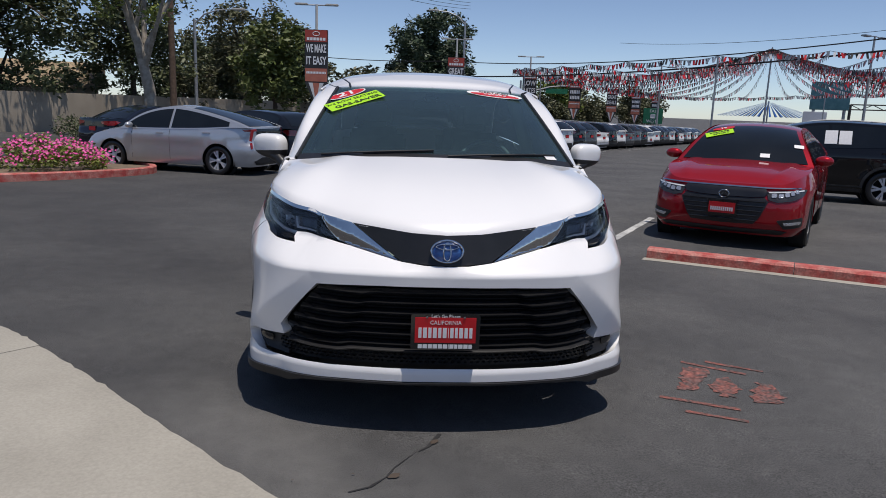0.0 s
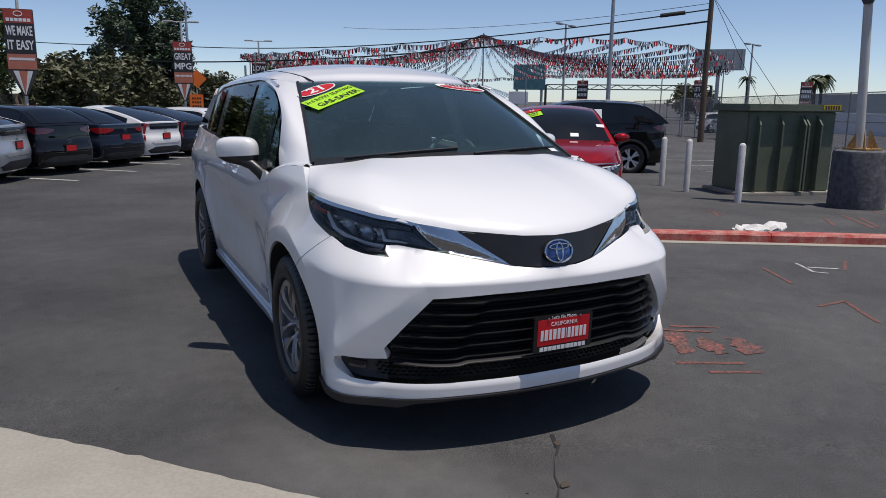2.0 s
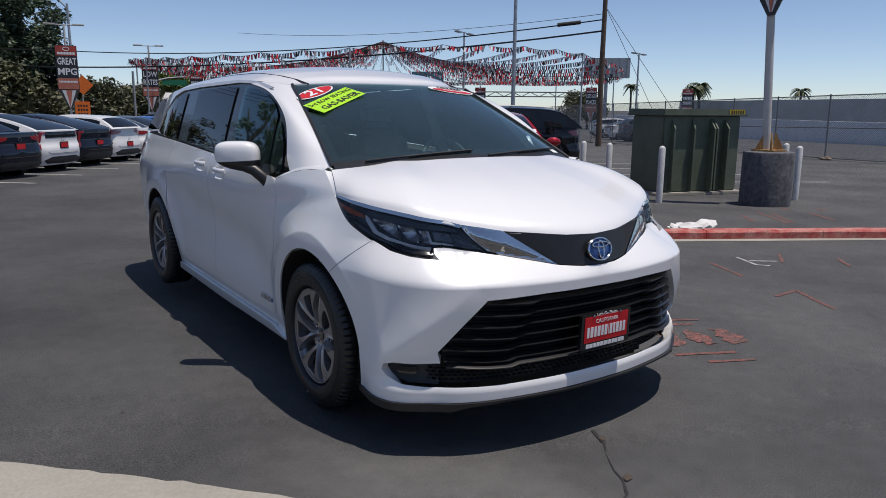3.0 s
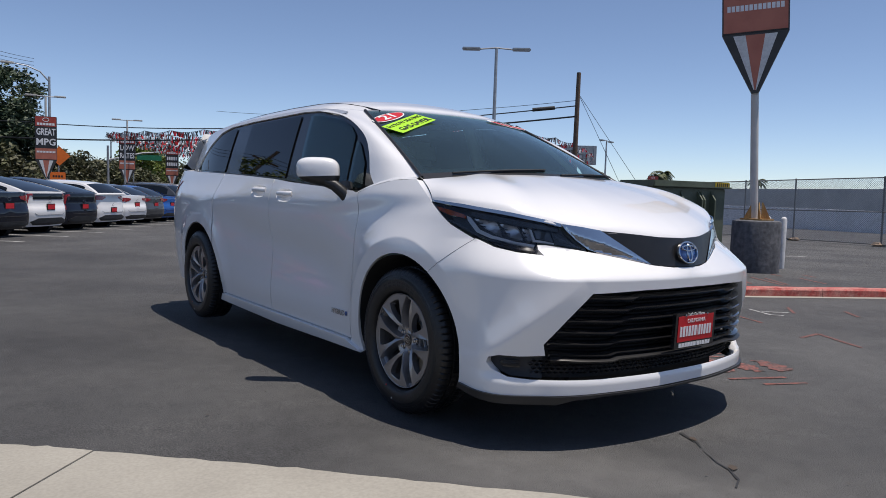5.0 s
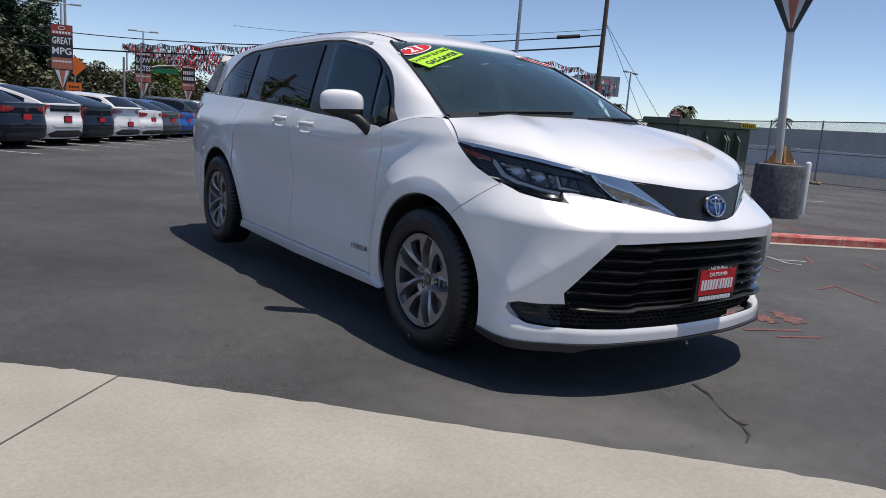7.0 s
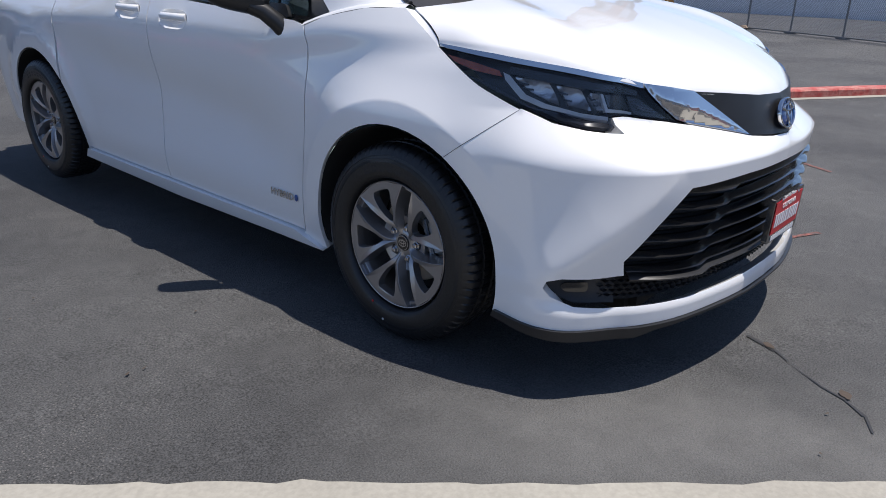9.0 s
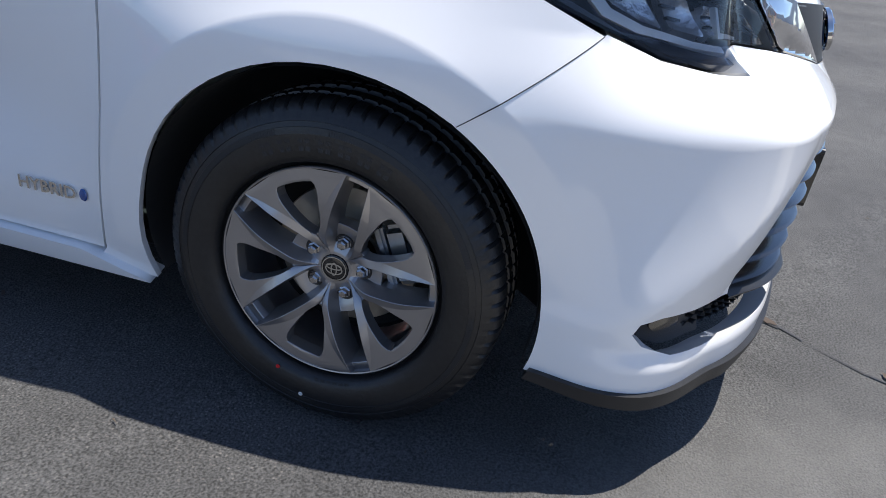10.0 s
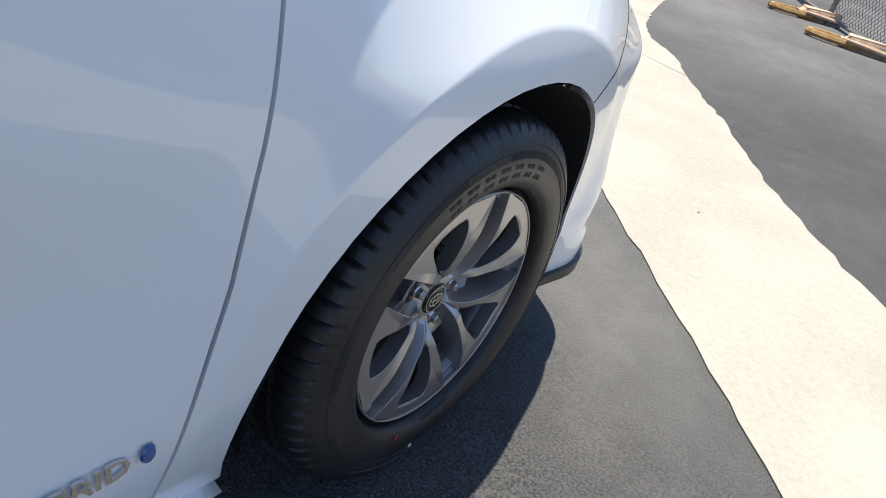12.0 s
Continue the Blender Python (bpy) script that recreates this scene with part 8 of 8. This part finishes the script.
# sand bags and stands at the fences
for x, y, z, t in ((0.15, -8.95, 0.0, 30), (-0.6, -7.75, 0.0, 10), (19.6, 2.2, 0, 0), (25.6, 11.6, 0, 40), (24.7, 8.2, 0, 15)):
    bm = box(0.55, 0.30, 0.14, (0, 0, 0), 0.06, 3)
    for v in bm.verts:
        v.co += Vector((0, 0, 0.02 * noise.noise(v.co * 9)))
        v.co.z = max(v.co.z, 0)
    s = tagged(part("sand_bag", bm, M["sand_bag"], smooth=60), "pale sand bag holding down the fence", "sand bag", "sand bags")
    s.matrix_world = grounded(x, y, t)
    hp = [(0.3 + 0.30 * math.cos(a), 0.12 * math.sin(a), 0.045) for a in np.linspace(0, 2 * math.pi, 16)]
    part("strap", tube(hp, 0.035, 0.035, 6, cap=False), M["rust"], s)


# ---- lamp posts, poles, cables ----
def lamp_post(at, h, turn, label, span=1.15, base=0.0):
    s = thing("lamp_post", grounded(*at, turn), label, "lamp post")
    part("pole", tube([(0, 0, 0), (0, 0, h)], 0.11, 0.07, 10), M["metal_grey"], s, smooth=60)
    part("arm", tube([(-span * 0.7, 0, h - 0.05), (0, 0, h + 0.02), (span * 0.7, 0, h - 0.05)], 0.035, 0.035, 8), M["metal_grey"], s)
    for sx in (-1, 1):
        part("lamp_head", box(0.85, 0.36, 0.12, (sx * span, 0, h - 0.10), 0.04), M["metal_grey"], s)
    part("pole_base", lathe(((0, 0.7), (0.28, 0.7), (0.30, 0.66), (0.30, 0)), 20), M["grey_concrete"], s)
    return s


lamp_post((19.2, 22.8), 8.3, -40, "tall grey two-headed lot lamp post")
lamp_post((32.8, 45.5), 8.3, 30, "tall grey two-headed lot lamp post")
lamp_post((50.7, 43.0), 7.5, 20, "grey two-headed lot lamp post with a camera")
lamp_post((24.0, 62.0), 7.0, 20, "grey two-headed lot lamp post")


def street_lamp(at, h, reach, turn):
    s = thing("street_lamp", grounded(*at, turn), "grey street lamp with a curved arm", "street lamp", "street lamps")
    part("pole", tube([(0, 0, 0), (0, 0, h - 0.6)], 0.11, 0.07, 10), M["metal_grey"], s, smooth=60)
    part("arm", tube([(0, 0, h - 0.9), (-0.25 * reach, 0, h - 0.35), (-0.6 * reach, 0, h - 0.08), (-reach, 0, h)], 0.05, 0.03, 8), M["metal_grey"], s, smooth=60)
    part("lamp_head", box(0.75, 0.26, 0.12, (-reach - 0.25, 0, h - 0.06), 0.04), M["metal_white"], s)


street_lamp((4.66, 48.5), 8.9, 2.0, 0)
street_lamp((15.5, 82.0), 7.6, 2.6, 180)
street_lamp((-11.5, 39.0), 7.0, 2.2, 180)


def traffic_mast(at):
    s = thing("traffic_mast", grounded(*at), "grey traffic signal mast with a green road sign", "traffic mast")
    part("mast", tube([(0, 0, 0), (0, 0, 5.5)], 0.13, 0.10, 10), M["metal_grey"], s)
    part("arm", tube([(0, 0, 4.2), (3, 0, 5.0), (9, 0, 5.6)], 0.09, 0.05, 8), M["metal_grey"], s)
    for x in (5.5, 8.6):
        part("signal_box", box(0.35, 0.25, 1.0, (x, 0, 4.9), 0.05), M["sign_frame"], s)
    part("street_plate", box(2.2, 0.05, 0.5, (3.6, 0, 4.35)), M["sign_green"], s)


traffic_mast((12.2, 68.0))
rs = thing("road_sign", grounded(27.2, 72.0, -24), "green freeway entrance sign with white words", "road sign")
part("sign_board", box(2.0, 0.06, 1.6, (0, 0, 1.9), 0.02), M["sign_green"], rs)
for sx in (-0.7, 0.7):
    part("post", tube([(sx, 0.06, 0), (sx, 0.06, 3.4)], 0.05, 0.05, 6), M["metal_grey"], rs)
words("sign_words", "EAST", 0.42, Matrix.Translation((0.1, -0.04, 3.2)) @ front, M["white_print"], rs)
words("sign_words", "WEST", 0.42, Matrix.Translation((-0.1, -0.04, 2.15)) @ front, M["white_print"], rs)
part("shield", box(0.5, 0.02, 0.45, (0, -0.04, 2.45), 0.05), M["white_print"], rs)
os_ = thing("road_work_sign", grounded(4.9, 47.0, -8), "orange diamond road work sign with a plate below", "road sign")
part("post", tube([(0, 0.04, 0), (0, 0.04, 4.0)], 0.05, 0.05, 6), M["metal_grey"], os_)
o = part("diamond", box(0.85, 0.03, 0.85, (0, 0, -0.425)), M["sign_orange"], os_)
o.matrix_local = Matrix.Translation((0.05, 0, 3.35)) @ Matrix.Rotation(radians(45), 4, "Y")
part("plate", box(0.85, 0.03, 1.0, (-0.05, 0, 1.35), 0.01), M["sign_orange"], os_)
for z in (2.1, 1.85, 1.6):
    bars("plate_bars", Matrix.Translation((-0.05, -0.02, z)) @ front, [0.1] * 4, 0.12, 0.05, M["black_print"], os_)

util = thing("utility_pole", grounded(28.1, 25.9), "dark wooden utility pole with cables and a stay wire", "utility pole")
part("pole", tube([(0, 0, 0), (-0.04, 0, 4), (0, 0, 8.75)], 0.17, 0.12, 10), M["wood_pole"], util, smooth=60)
part("splice_case", tube([(-0.9, 0.9, 6.75), (-1.8, 1.8, 6.62)], 0.11, 0.11, 10), M["cable"], util)
for dx, dy in ((3.4, -2.2), (4.6, -3.2)):
    part("stay_wire", tube([(0, 0, 7.6), (dx, dy, 0)], 0.014, 0.014, 5), M["cable"], util)
pole2 = thing("utility_pole", grounded(-12.0, 36.3), "brown wooden utility pole among trees", "utility pole")
part("pole", tube([(0, 0, 0), (0, 0, 12.5)], 0.18, 0.13, 10), M["wood_pole"], pole2, smooth=60)
part("cross_arm", box(2.0, 0.12, 0.14, (0, 0, 11.2)), M["wood_pole"], pole2)


def cable(a, b, sag, r, label):
    a, b = Vector(a), Vector(b)
    pts = [a.lerp(b, t) - Vector((0, 0, sag * 4 * t * (1 - t))) for t in np.linspace(0, 1, 24)]
    return tagged(part("overhead_cable", tube(pts, r, r, 5), M["cable"]), label, "cable", "overhead cables")


cable((28.1, 25.9, 6.3), (4.5, 62.0, 5.6), 0.9, 0.035, "black overhead cable between poles")
cable((28.1, 25.9, 5.7), (2.5, 58.0, 4.1), 0.7, 0.05, "thick black overhead cable between poles")
cable((28.1, 25.9, 6.6), (20, 62.0, 7.8), 0.6, 0.015, "thin dark overhead cable between poles")
cable((4.5, 62.0, 5.6), (-24, 70.0, 8.0), 0.9, 0.035, "black overhead cable between poles")
cable((2.5, 58.0, 4.1), (-26, 62.0, 4.8), 0.7, 0.05, "thick black overhead cable between poles")
for dz in (0, 0.35, 0.7):
    cable((-12.0, 36.3, 10.6 + dz), (8.5, 84, 13.0 + dz), 0.9, 0.02, "thin dark overhead cable between poles")
    cable((-12.0, 36.3, 10.6 + dz), (-40, 18, 11.0 + dz), 0.9, 0.02, "thin dark overhead cable between poles")

# ---- pennant strings over the far lot ----
APEX = Vector((28.3, 50.7, 7.75))
RING, RING_Z = 19.5, 5.3
pen = thing("pennant_canopy", grounded(APEX.x, APEX.y), "red, white and dark pennant strings hung from a tall mast", "pennants")
part("mast", tube([(0, 0, 0), (0, 0, APEX.z + 0.1)], 0.09, 0.05, 8), M["metal_grey"], pen)
random.seed(17)
flags = {"sticker_red": bmesh.new(), "white_print": bmesh.new(), "sign_frame": bmesh.new(), "metal_grey": bmesh.new()}
lines_ = bmesh.new()
NS = 46
ring_pts = []
for k in range(NS):
    a = 2 * math.pi * k / NS
    rx_, ry_ = RING * math.cos(a), RING * math.sin(a)
    ring_pts.append(Vector((rx_, ry_, RING_Z + 0.35 * math.sin(3 * a) + 1.6 * (fall(APEX.x + rx_, APEX.y + ry_) - fall(APEX.x, APEX.y)))))


def hang(a, b, sag, every=0.16, drop=0.27):
    n = int((b - a).length / every)
    pts = [a.lerp(b, t) - Vector((0, 0, sag * 4 * t * (1 - t))) for t in np.linspace(0, 1, 18)]
    tube(pts, 0.012, 0.012, 3, lines_)
    for i in range(1, n):
        t = i / n
        p = a.lerp(b, t) - Vector((0, 0, sag * 4 * t * (1 - t)))
        q = a.lerp(b, (i + 0.70) / n) - Vector((0, 0, sag * 4 * t * (1 - t)))
        nm = random.choices(list(flags), (5, 2, 5, 5))[0]
        bm = flags[nm]
        sw = Vector((random.uniform(-0.12, 0.12), random.uniform(-0.12, 0.12), 0))
        bm.faces.new([bm.verts.new(v) for v in (p, q, q + Vector((0, 0, -drop)) + sw, p + Vector((0, 0, -drop)) + sw)])


top = Vector((0, 0, APEX.z))
for k in range(NS):
    hang(top, ring_pts[k], 1.25)
for k in range(NS):
    hang(ring_pts[k], ring_pts[(k + 1) % NS], 0.15)
part("pennant_cord", lines_, M["cable"], pen)["kind"] = "stuff"
for nm, bm in flags.items():
    o = part("pennant_flag", bm, M[nm], pen)
    o["kind"] = "stuff"
for k in range(0, NS, 6):
    part("ring_post", tube([(ring_pts[k].x, ring_pts[k].y, 0), tuple(ring_pts[k])], 0.06, 0.05, 6), M["metal_grey"], pen)

# far billboards and hall
bb = thing("billboard", grounded(71, 66, -45), "grey billboard seen from behind on a post", "billboard")
part("board", box(6.0, 0.3, 2.6, (0, 0, 7.0), 0.05), M["metal_grey"], bb)
for k in range(7):
    part("brace", box(0.12, 0.25, 2.5, (-2.7 + 0.9 * k, -0.28, 7.05)), M["grey_concrete"], bb)
part("post", tube([(0, 0.3, 0), (0, 0.3, 7)], 0.25, 0.25, 10), M["metal_grey"], bb)
tb = thing("dealer_sign_board", grounded(44, 68, -35), "teal and white pylon sign on legs", "sign")
part("board", box(3.6, 0.4, 2.8, (0, 0, 4.0), 0.05), M["sign_teal"], tb)
part("white_panel", box(2.2, 0.4, 1.4, (-1.2, -0.05, 2.4), 0.05), M["white_wall"], tb)
for sx in (-1.4, 1.4):
    part("leg", tube([(sx, 0, 0), (sx, 0, 4.2)], 0.15, 0.15, 8), M["metal_grey"], tb)
tent = thing("blue_pennant_tent", grounded(46, 84), "blue and silver pennant tent in the distance", "pennants")
bm = bmesh.new()
for k in range(56):
    a, b = 2 * math.pi * k / 56, 2 * math.pi * (k + 0.34) / 56
    bm.faces.new([bm.verts.new(p) for p in ((0.3 * math.cos(a), 0.3 * math.sin(a), 5.2), (6 * math.cos(a), 6 * math.sin(a), 3.4), (6 * math.cos(b), 6 * math.sin(b), 3.4))])
part("streamer", bm, M["p_blue"], tent)["kind"] = "stuff"
part("mast", tube([(0, 0, 0), (0, 0, 5.3)], 0.1, 0.1, 8), M["metal_grey"], tent)
gantry = thing("sign_gantry", grounded(53, 62, -40), "dark steel gantry frame over the far lot", "gantry")
for sx in (-9, 9):
    part("leg", tube([(sx, 0, 0), (sx, 0, 4.6)], 0.14, 0.14, 8), M["sign_frame"], gantry)
for z in (4.1, 4.6):
    part("beam", tube([(-9, 0, z), (9, 0, z)], 0.07, 0.07, 6), M["sign_frame"], gantry)
for k in range(18):
    part("lattice", tube([(-9 + k, 0, 4.1 if k % 2 else 4.6), (-8 + k, 0, 4.6 if k % 2 else 4.1)], 0.04, 0.04, 5), M["sign_frame"], gantry)
# cars behind the fence
for k, (x, y) in enumerate(((31.5, 27.5), (33.5, 31.0), (36.5, 35.0), (40.0, 40.0))):
    copy_thing(row[(0, 9, 3, 10)[k]], grounded(x + 5, y, 60))
# house beyond the wall
house = thing("house", grounded(-23, 42, 20), "low tan house with a pitched roof", "house")
part("house_wall", box(9, 7, 2.4, (0, 0, 0)), M["block_wall"], house)
bm = bmesh.new()
v = [bm.verts.new(p) for p in ((-5, -4, 2.35), (5, -4, 2.35), (5, 0, 3.9), (-5, 0, 3.9), (5, 4, 2.35), (-5, 4, 2.35))]
for f in ((0, 1, 2, 3), (3, 2, 4, 5), (0, 3, 5), (1, 4, 2)):
    bm.faces.new([v[i] for i in f])
part("house_roof", bm, M["roof_tan"], house)
copy_thing(house, grounded(5, 78, 40))


# ---- plants ----
def leaves(bm, centre, radius, n, size, flat=0.8, droop=0.0):
    """A clump of single leaves about a centre."""
    for _ in range(n):
        d = Vector((random.gauss(0, 1), random.gauss(0, 1), random.gauss(0, 1) * flat)).normalized() * radius * random.random() ** 0.45
        p = centre + d
        u = Vector((random.gauss(0, 1), random.gauss(0, 1), random.gauss(0, 0.5) - droop)).normalized()
        w = u.cross(Vector((random.gauss(0, 1), random.gauss(0, 1), random.gauss(0, 1)))).normalized()
        s = size * random.uniform(0.6, 1.3)
        bm.faces.new([bm.verts.new(q) for q in (p - u * s, p + w * s * 0.42, p + u * s, p - w * s * 0.42)])


def tree(name, at, h, spread, trunk_r, label, bark, leaf, clumps=60, per=70, size=0.16, seed=1, low=0.35, shape="round", lean=0.0, limbs=7, cl=0.5):
    random.seed(seed)
    t = thing(name, grounded(*at), label, "tree")
    bm = bmesh.new()
    top_ = Vector((lean * h, 0, h * 0.62))
    trunk = [Vector((0, 0, -0.1)), Vector((0.05 * h * lean, 0.02 * h, h * 0.2)), Vector((lean * h * 0.4, 0.0, h * 0.4)), top_]
    tube(trunk, trunk_r, trunk_r * 0.35, 10, bm)
    tips = []
    for k in range(limbs):
        a = 2 * math.pi * k / limbs + random.uniform(-0.4, 0.4)
        s = trunk[1].lerp(trunk[3], random.uniform(0.15, 0.9))
        e = Vector((math.cos(a) * spread * random.uniform(0.4, 0.8), math.sin(a) * spread * random.uniform(0.4, 0.8), h * random.uniform(low + 0.15, 0.85)))
        m = s.lerp(e, 0.5) + Vector((random.uniform(-0.2, 0.2), random.uniform(-0.2, 0.2), 0.15 * h * random.random()))
        tube([s, m, e], trunk_r * 0.45, trunk_r * 0.12, 6, bm)
        tips += [e, m]
    part("trunk", bm, bark, t, smooth=60)
    bm = bmesh.new()
    for k in range(clumps):
        if shape == "cone":
            f = (k + random.random()) / clumps
            z = h * (low + (1 - low) * f)
            rr = spread * (1 - f ** 1.5) * random.uniform(0.35, 1.0) + 0.1
            a = random.uniform(0, 2 * math.pi)
            c = Vector((rr * math.cos(a), rr * math.sin(a), z))
        else:
            d = Vector((random.gauss(0, 1), random.gauss(0, 1), random.gauss(0, 1))).normalized()
            rr = random.random() ** 0.4
            c = Vector((d.x * spread * rr, d.y * spread * rr, h * (low + 1) / 2 + d.z * h * (1 - low) / 2 * rr)) + Vector((lean * h * 0.5, 0, 0))
            if k % 3 == 0:
                c = c.lerp(random.choice(tips), 0.5)
        leaves(bm, c, cl * random.uniform(0.6, 1.25), per, size)
    part("crown", bm, leaf, t)
    return t


tree("broadleaf_tree", (-19.6, 33.5), 9.5, 4.2, 0.25, "dense dark green tree behind the wall", M["bark_dark"], M["leaf_dark"], 120, 90, 0.17, 1, 0.12, cl=0.8)
tree("broadleaf_tree", (-15.2, 39.5), 9.0, 4.3, 0.22, "dense dark olive tree behind the wall", M["bark_dark"], M["leaf_dark"], 130, 90, 0.16, 2, 0.10, cl=0.8)
tree("broadleaf_tree", (-10.5, 47.0), 9.5, 4.0, 0.22, "olive green tree behind the street", M["bark_dark"], M["leaf_olive"], 110, 90, 0.16, 12, 0.12, cl=0.8)
tree("broadleaf_tree", (-8.2, 52.0), 8.2, 3.8, 0.2, "olive green tree behind the street", M["bark_dark"], M["leaf_olive"], 110, 80, 0.18, 13, 0.08, cl=0.8)
tree("broadleaf_tree", (-12.5, 50.0), 7.6, 3.6, 0.2, "dark green tree behind the street", M["bark_dark"], M["leaf_dark"], 100, 80, 0.18, 14, 0.08, cl=0.8)
tree("plane_tree", (-11.8, 31.8), 11.0, 3.4, 0.34, "tall pale-barked tree with sparse bright leaves", M["bark"], M["leaf_bright"], 46, 60, 0.16, 3, 0.45, lean=-0.10, limbs=9, cl=0.6)
tree("magnolia_tree", (-6.6, 36.0), 6.6, 2.4, 0.16, "rounded magnolia tree with glossy leaves", M["bark_dark"], M["leaf_magnolia"], 110, 60, 0.17, 4, 0.22, cl=0.55)
tree("broadleaf_tree", (-13.5, 43.5), 5.0, 2.6, 0.15, "olive green tree by the wall", M["bark_dark"], M["leaf_olive"], 60, 70, 0.15, 5, 0.15, cl=0.6)
tree("pine_tree", (3.6, 71.0), 12.2, 4.6, 0.4, "tall dark green pine tree", M["bark_dark"], M["leaf_pine"], 230, 120, 0.22, 6, 0.12, cl=0.9)
random.seed(31)
for k in range(17):
    p = Vector((-3.5, 50.0, 0)) + G1 * (k * 4.2) + G2 * random.uniform(-1.5, 1.5)
    tree("street_tree", (p.x, p.y), random.uniform(4.2, 5.4), 2.9, 0.15, "olive brown street tree in a row", M["bark_dark"], M["leaf_brown"] if k % 2 else M["leaf_olive"], 95, 80, 0.24, 40 + k, 0.06, cl=0.8)
for k, (x, y, h) in enumerate(((21, 92, 8.0), (35, 104, 7.6), (40, 112, 7.0), (80, 78, 6), (26, 99, 7), (92, 92, 6))):
    tree("broadleaf_tree", (x, y), h, 3.6, 0.2, "green tree in the distance", M["bark_dark"], M["leaf_bright"] if k == 0 else M["leaf_olive"], 60, 80, 0.24, 70 + k, 0.12, cl=0.9)


def palm(at, h, seed):
    random.seed(seed)
    t = thing("palm_tree", grounded(*at), "distant palm tree with drooping fronds", "palm tree", "palm trees")
    part("trunk", tube([(0, 0, 0), (0.2, 0, h * 0.5), (0.1, 0, h)], 0.25, 0.18, 8), M["bark_dark"], t)
    bm = bmesh.new()
    for k in range(44):
        a = random.uniform(0, 2 * math.pi)
        e = random.uniform(-0.3, 1.0)
        prev = None
        for s in range(7):
            f = s / 6
            p = Vector((0.1 + math.cos(a) * 1.7 * f, math.sin(a) * 1.7 * f, h + e * 1.7 * f - 1.6 * f * f))
            side = Vector((-math.sin(a), math.cos(a), 0)) * 0.28 * (1 - abs(2 * f - 0.8)) if f < 0.95 else Vector((0, 0, 0))
            now = (bm.verts.new(p + side + Vector((0, 0, -0.1))), bm.verts.new(p), bm.verts.new(p - side + Vector((0, 0, -0.1))))
            if prev:
                bm.faces.new((prev[0], prev[1], now[1], now[0]))
                bm.faces.new((prev[1], prev[2], now[2], now[1]))
            prev = now
    part("fronds", bm, M["leaf_dark"], t)


for k, (x, y, h) in enumerate(((84, 62, 6.0), (86, 62.5, 6.4), (120, 105, 8), (118, 66, 6.5))):
    palm((x, y), h, k + 1)

# ---- flower bed ----
bed = [(-10.0, 6.6), (-7.1, 9.35), (-6.3, 10.3), (-5.65, 11.4), (-5.45, 12.2), (-5.7, 13.0), (-6.3, 13.6), (-7.4, 13.9), (-13.4, 11.6)]
loop = [tuple(p) for p in spline(bed, 5, closed=True)]
cen = Vector((-8.4, 10.8))
kb = bmesh.new()
n = len(loop)
ringv = []
for x, y in loop:
    d = (cen - Vector((x, y))).normalized()
    ringv.append([kb.verts.new((x + d.x * o, y + d.y * o, z)) for o, z in ((0, fall(x, y) - 0.02), (0.0, fall(x, y) + 0.13), (0.02, fall(x, y) + 0.15), (0.15, fall(x, y) + 0.15), (0.16, fall(x, y) + 0.05))])
for i in range(n):
    for j in range(4):
        kb.faces.new((ringv[i][j], ringv[i][j + 1], ringv[(i + 1) % n][j + 1], ringv[(i + 1) % n][j]))
fb = thing("flower_bed", Matrix.Identity(4), "planter bed with a red painted kerb", "planter", kind="structure")
part("bed_kerb", kb, M["kerb_red"], fb, "red painted kerb", smooth=30)
bm = bmesh.new()
bm.faces.new([bm.verts.new((x + (cen.x - x) * 0.02, y + (cen.y - y) * 0.02, fall(x, y) + 0.10)) for x, y in loop])
part("bed_soil", bm, M["soil"], fb)
random.seed(9)
shrub = thing("flowering_shrub", grounded(-7.15, 11.15, 0, 0.08), "low shrub covered in bright pink flowers", "shrub")
bm, bl = bmesh.new(), bmesh.new()
for k in range(70):
    d = Vector((random.uniform(-1, 1), random.uniform(-1, 1), 0))
    if d.length > 1:
        continue
    hgt = 0.62 * (1 - 0.5 * d.length ** 2)
    c = Vector((d.x * 1.05 + d.y * 0.2, d.y * 0.9, random.uniform(0.1, hgt)))
    leaves(bm, c, 0.20, 60, 0.045)
    for _ in range(16):
        q = c + Vector((random.gauss(0, 0.14), random.gauss(0, 0.14), random.uniform(0.02, 0.2)))
        nrm = Vector((random.gauss(0, 0.6), random.gauss(0, 0.6) - 0.5, 1)).normalized()
        u = nrm.cross(Vector((1, 0, 0.2))).normalized()
        w = nrm.cross(u)
        r = random.uniform(0.022, 0.040)
        ctr_ = bl.verts.new(q - nrm * 0.008)
        pet = [bl.verts.new(q + (u * math.cos(2 * math.pi * s / 10) + w * math.sin(2 * math.pi * s / 10)) * r * (1.0 if s % 2 == 0 else 0.7)) for s in range(10)]
        for s in range(10):
            bl.faces.new((ctr_, pet[s], pet[(s + 1) % 10]))
part("foliage", bm, M["leaf_bright"], shrub)
part("blossoms", bl, M["blossom"], shrub, "bright pink blossoms")
for k, (x, y, r) in enumerate(((-8.8, 9.6, 0.5), (-10.2, 23.5, 0.9), (-13.0, 26.0, 0.8), (-15.5, 22.0, 0.9))):
    s = thing("shrub", grounded(x, y, 0, 0.04), "small dark green shrub", "shrub")
    bm = bmesh.new()
    for _ in range(24):
        leaves(bm, Vector((random.gauss(0, r * 0.4), random.gauss(0, r * 0.4), random.uniform(0.1, r))), 0.28, 50, 0.06)
    part("foliage", bm, M["leaf_dark"], s)
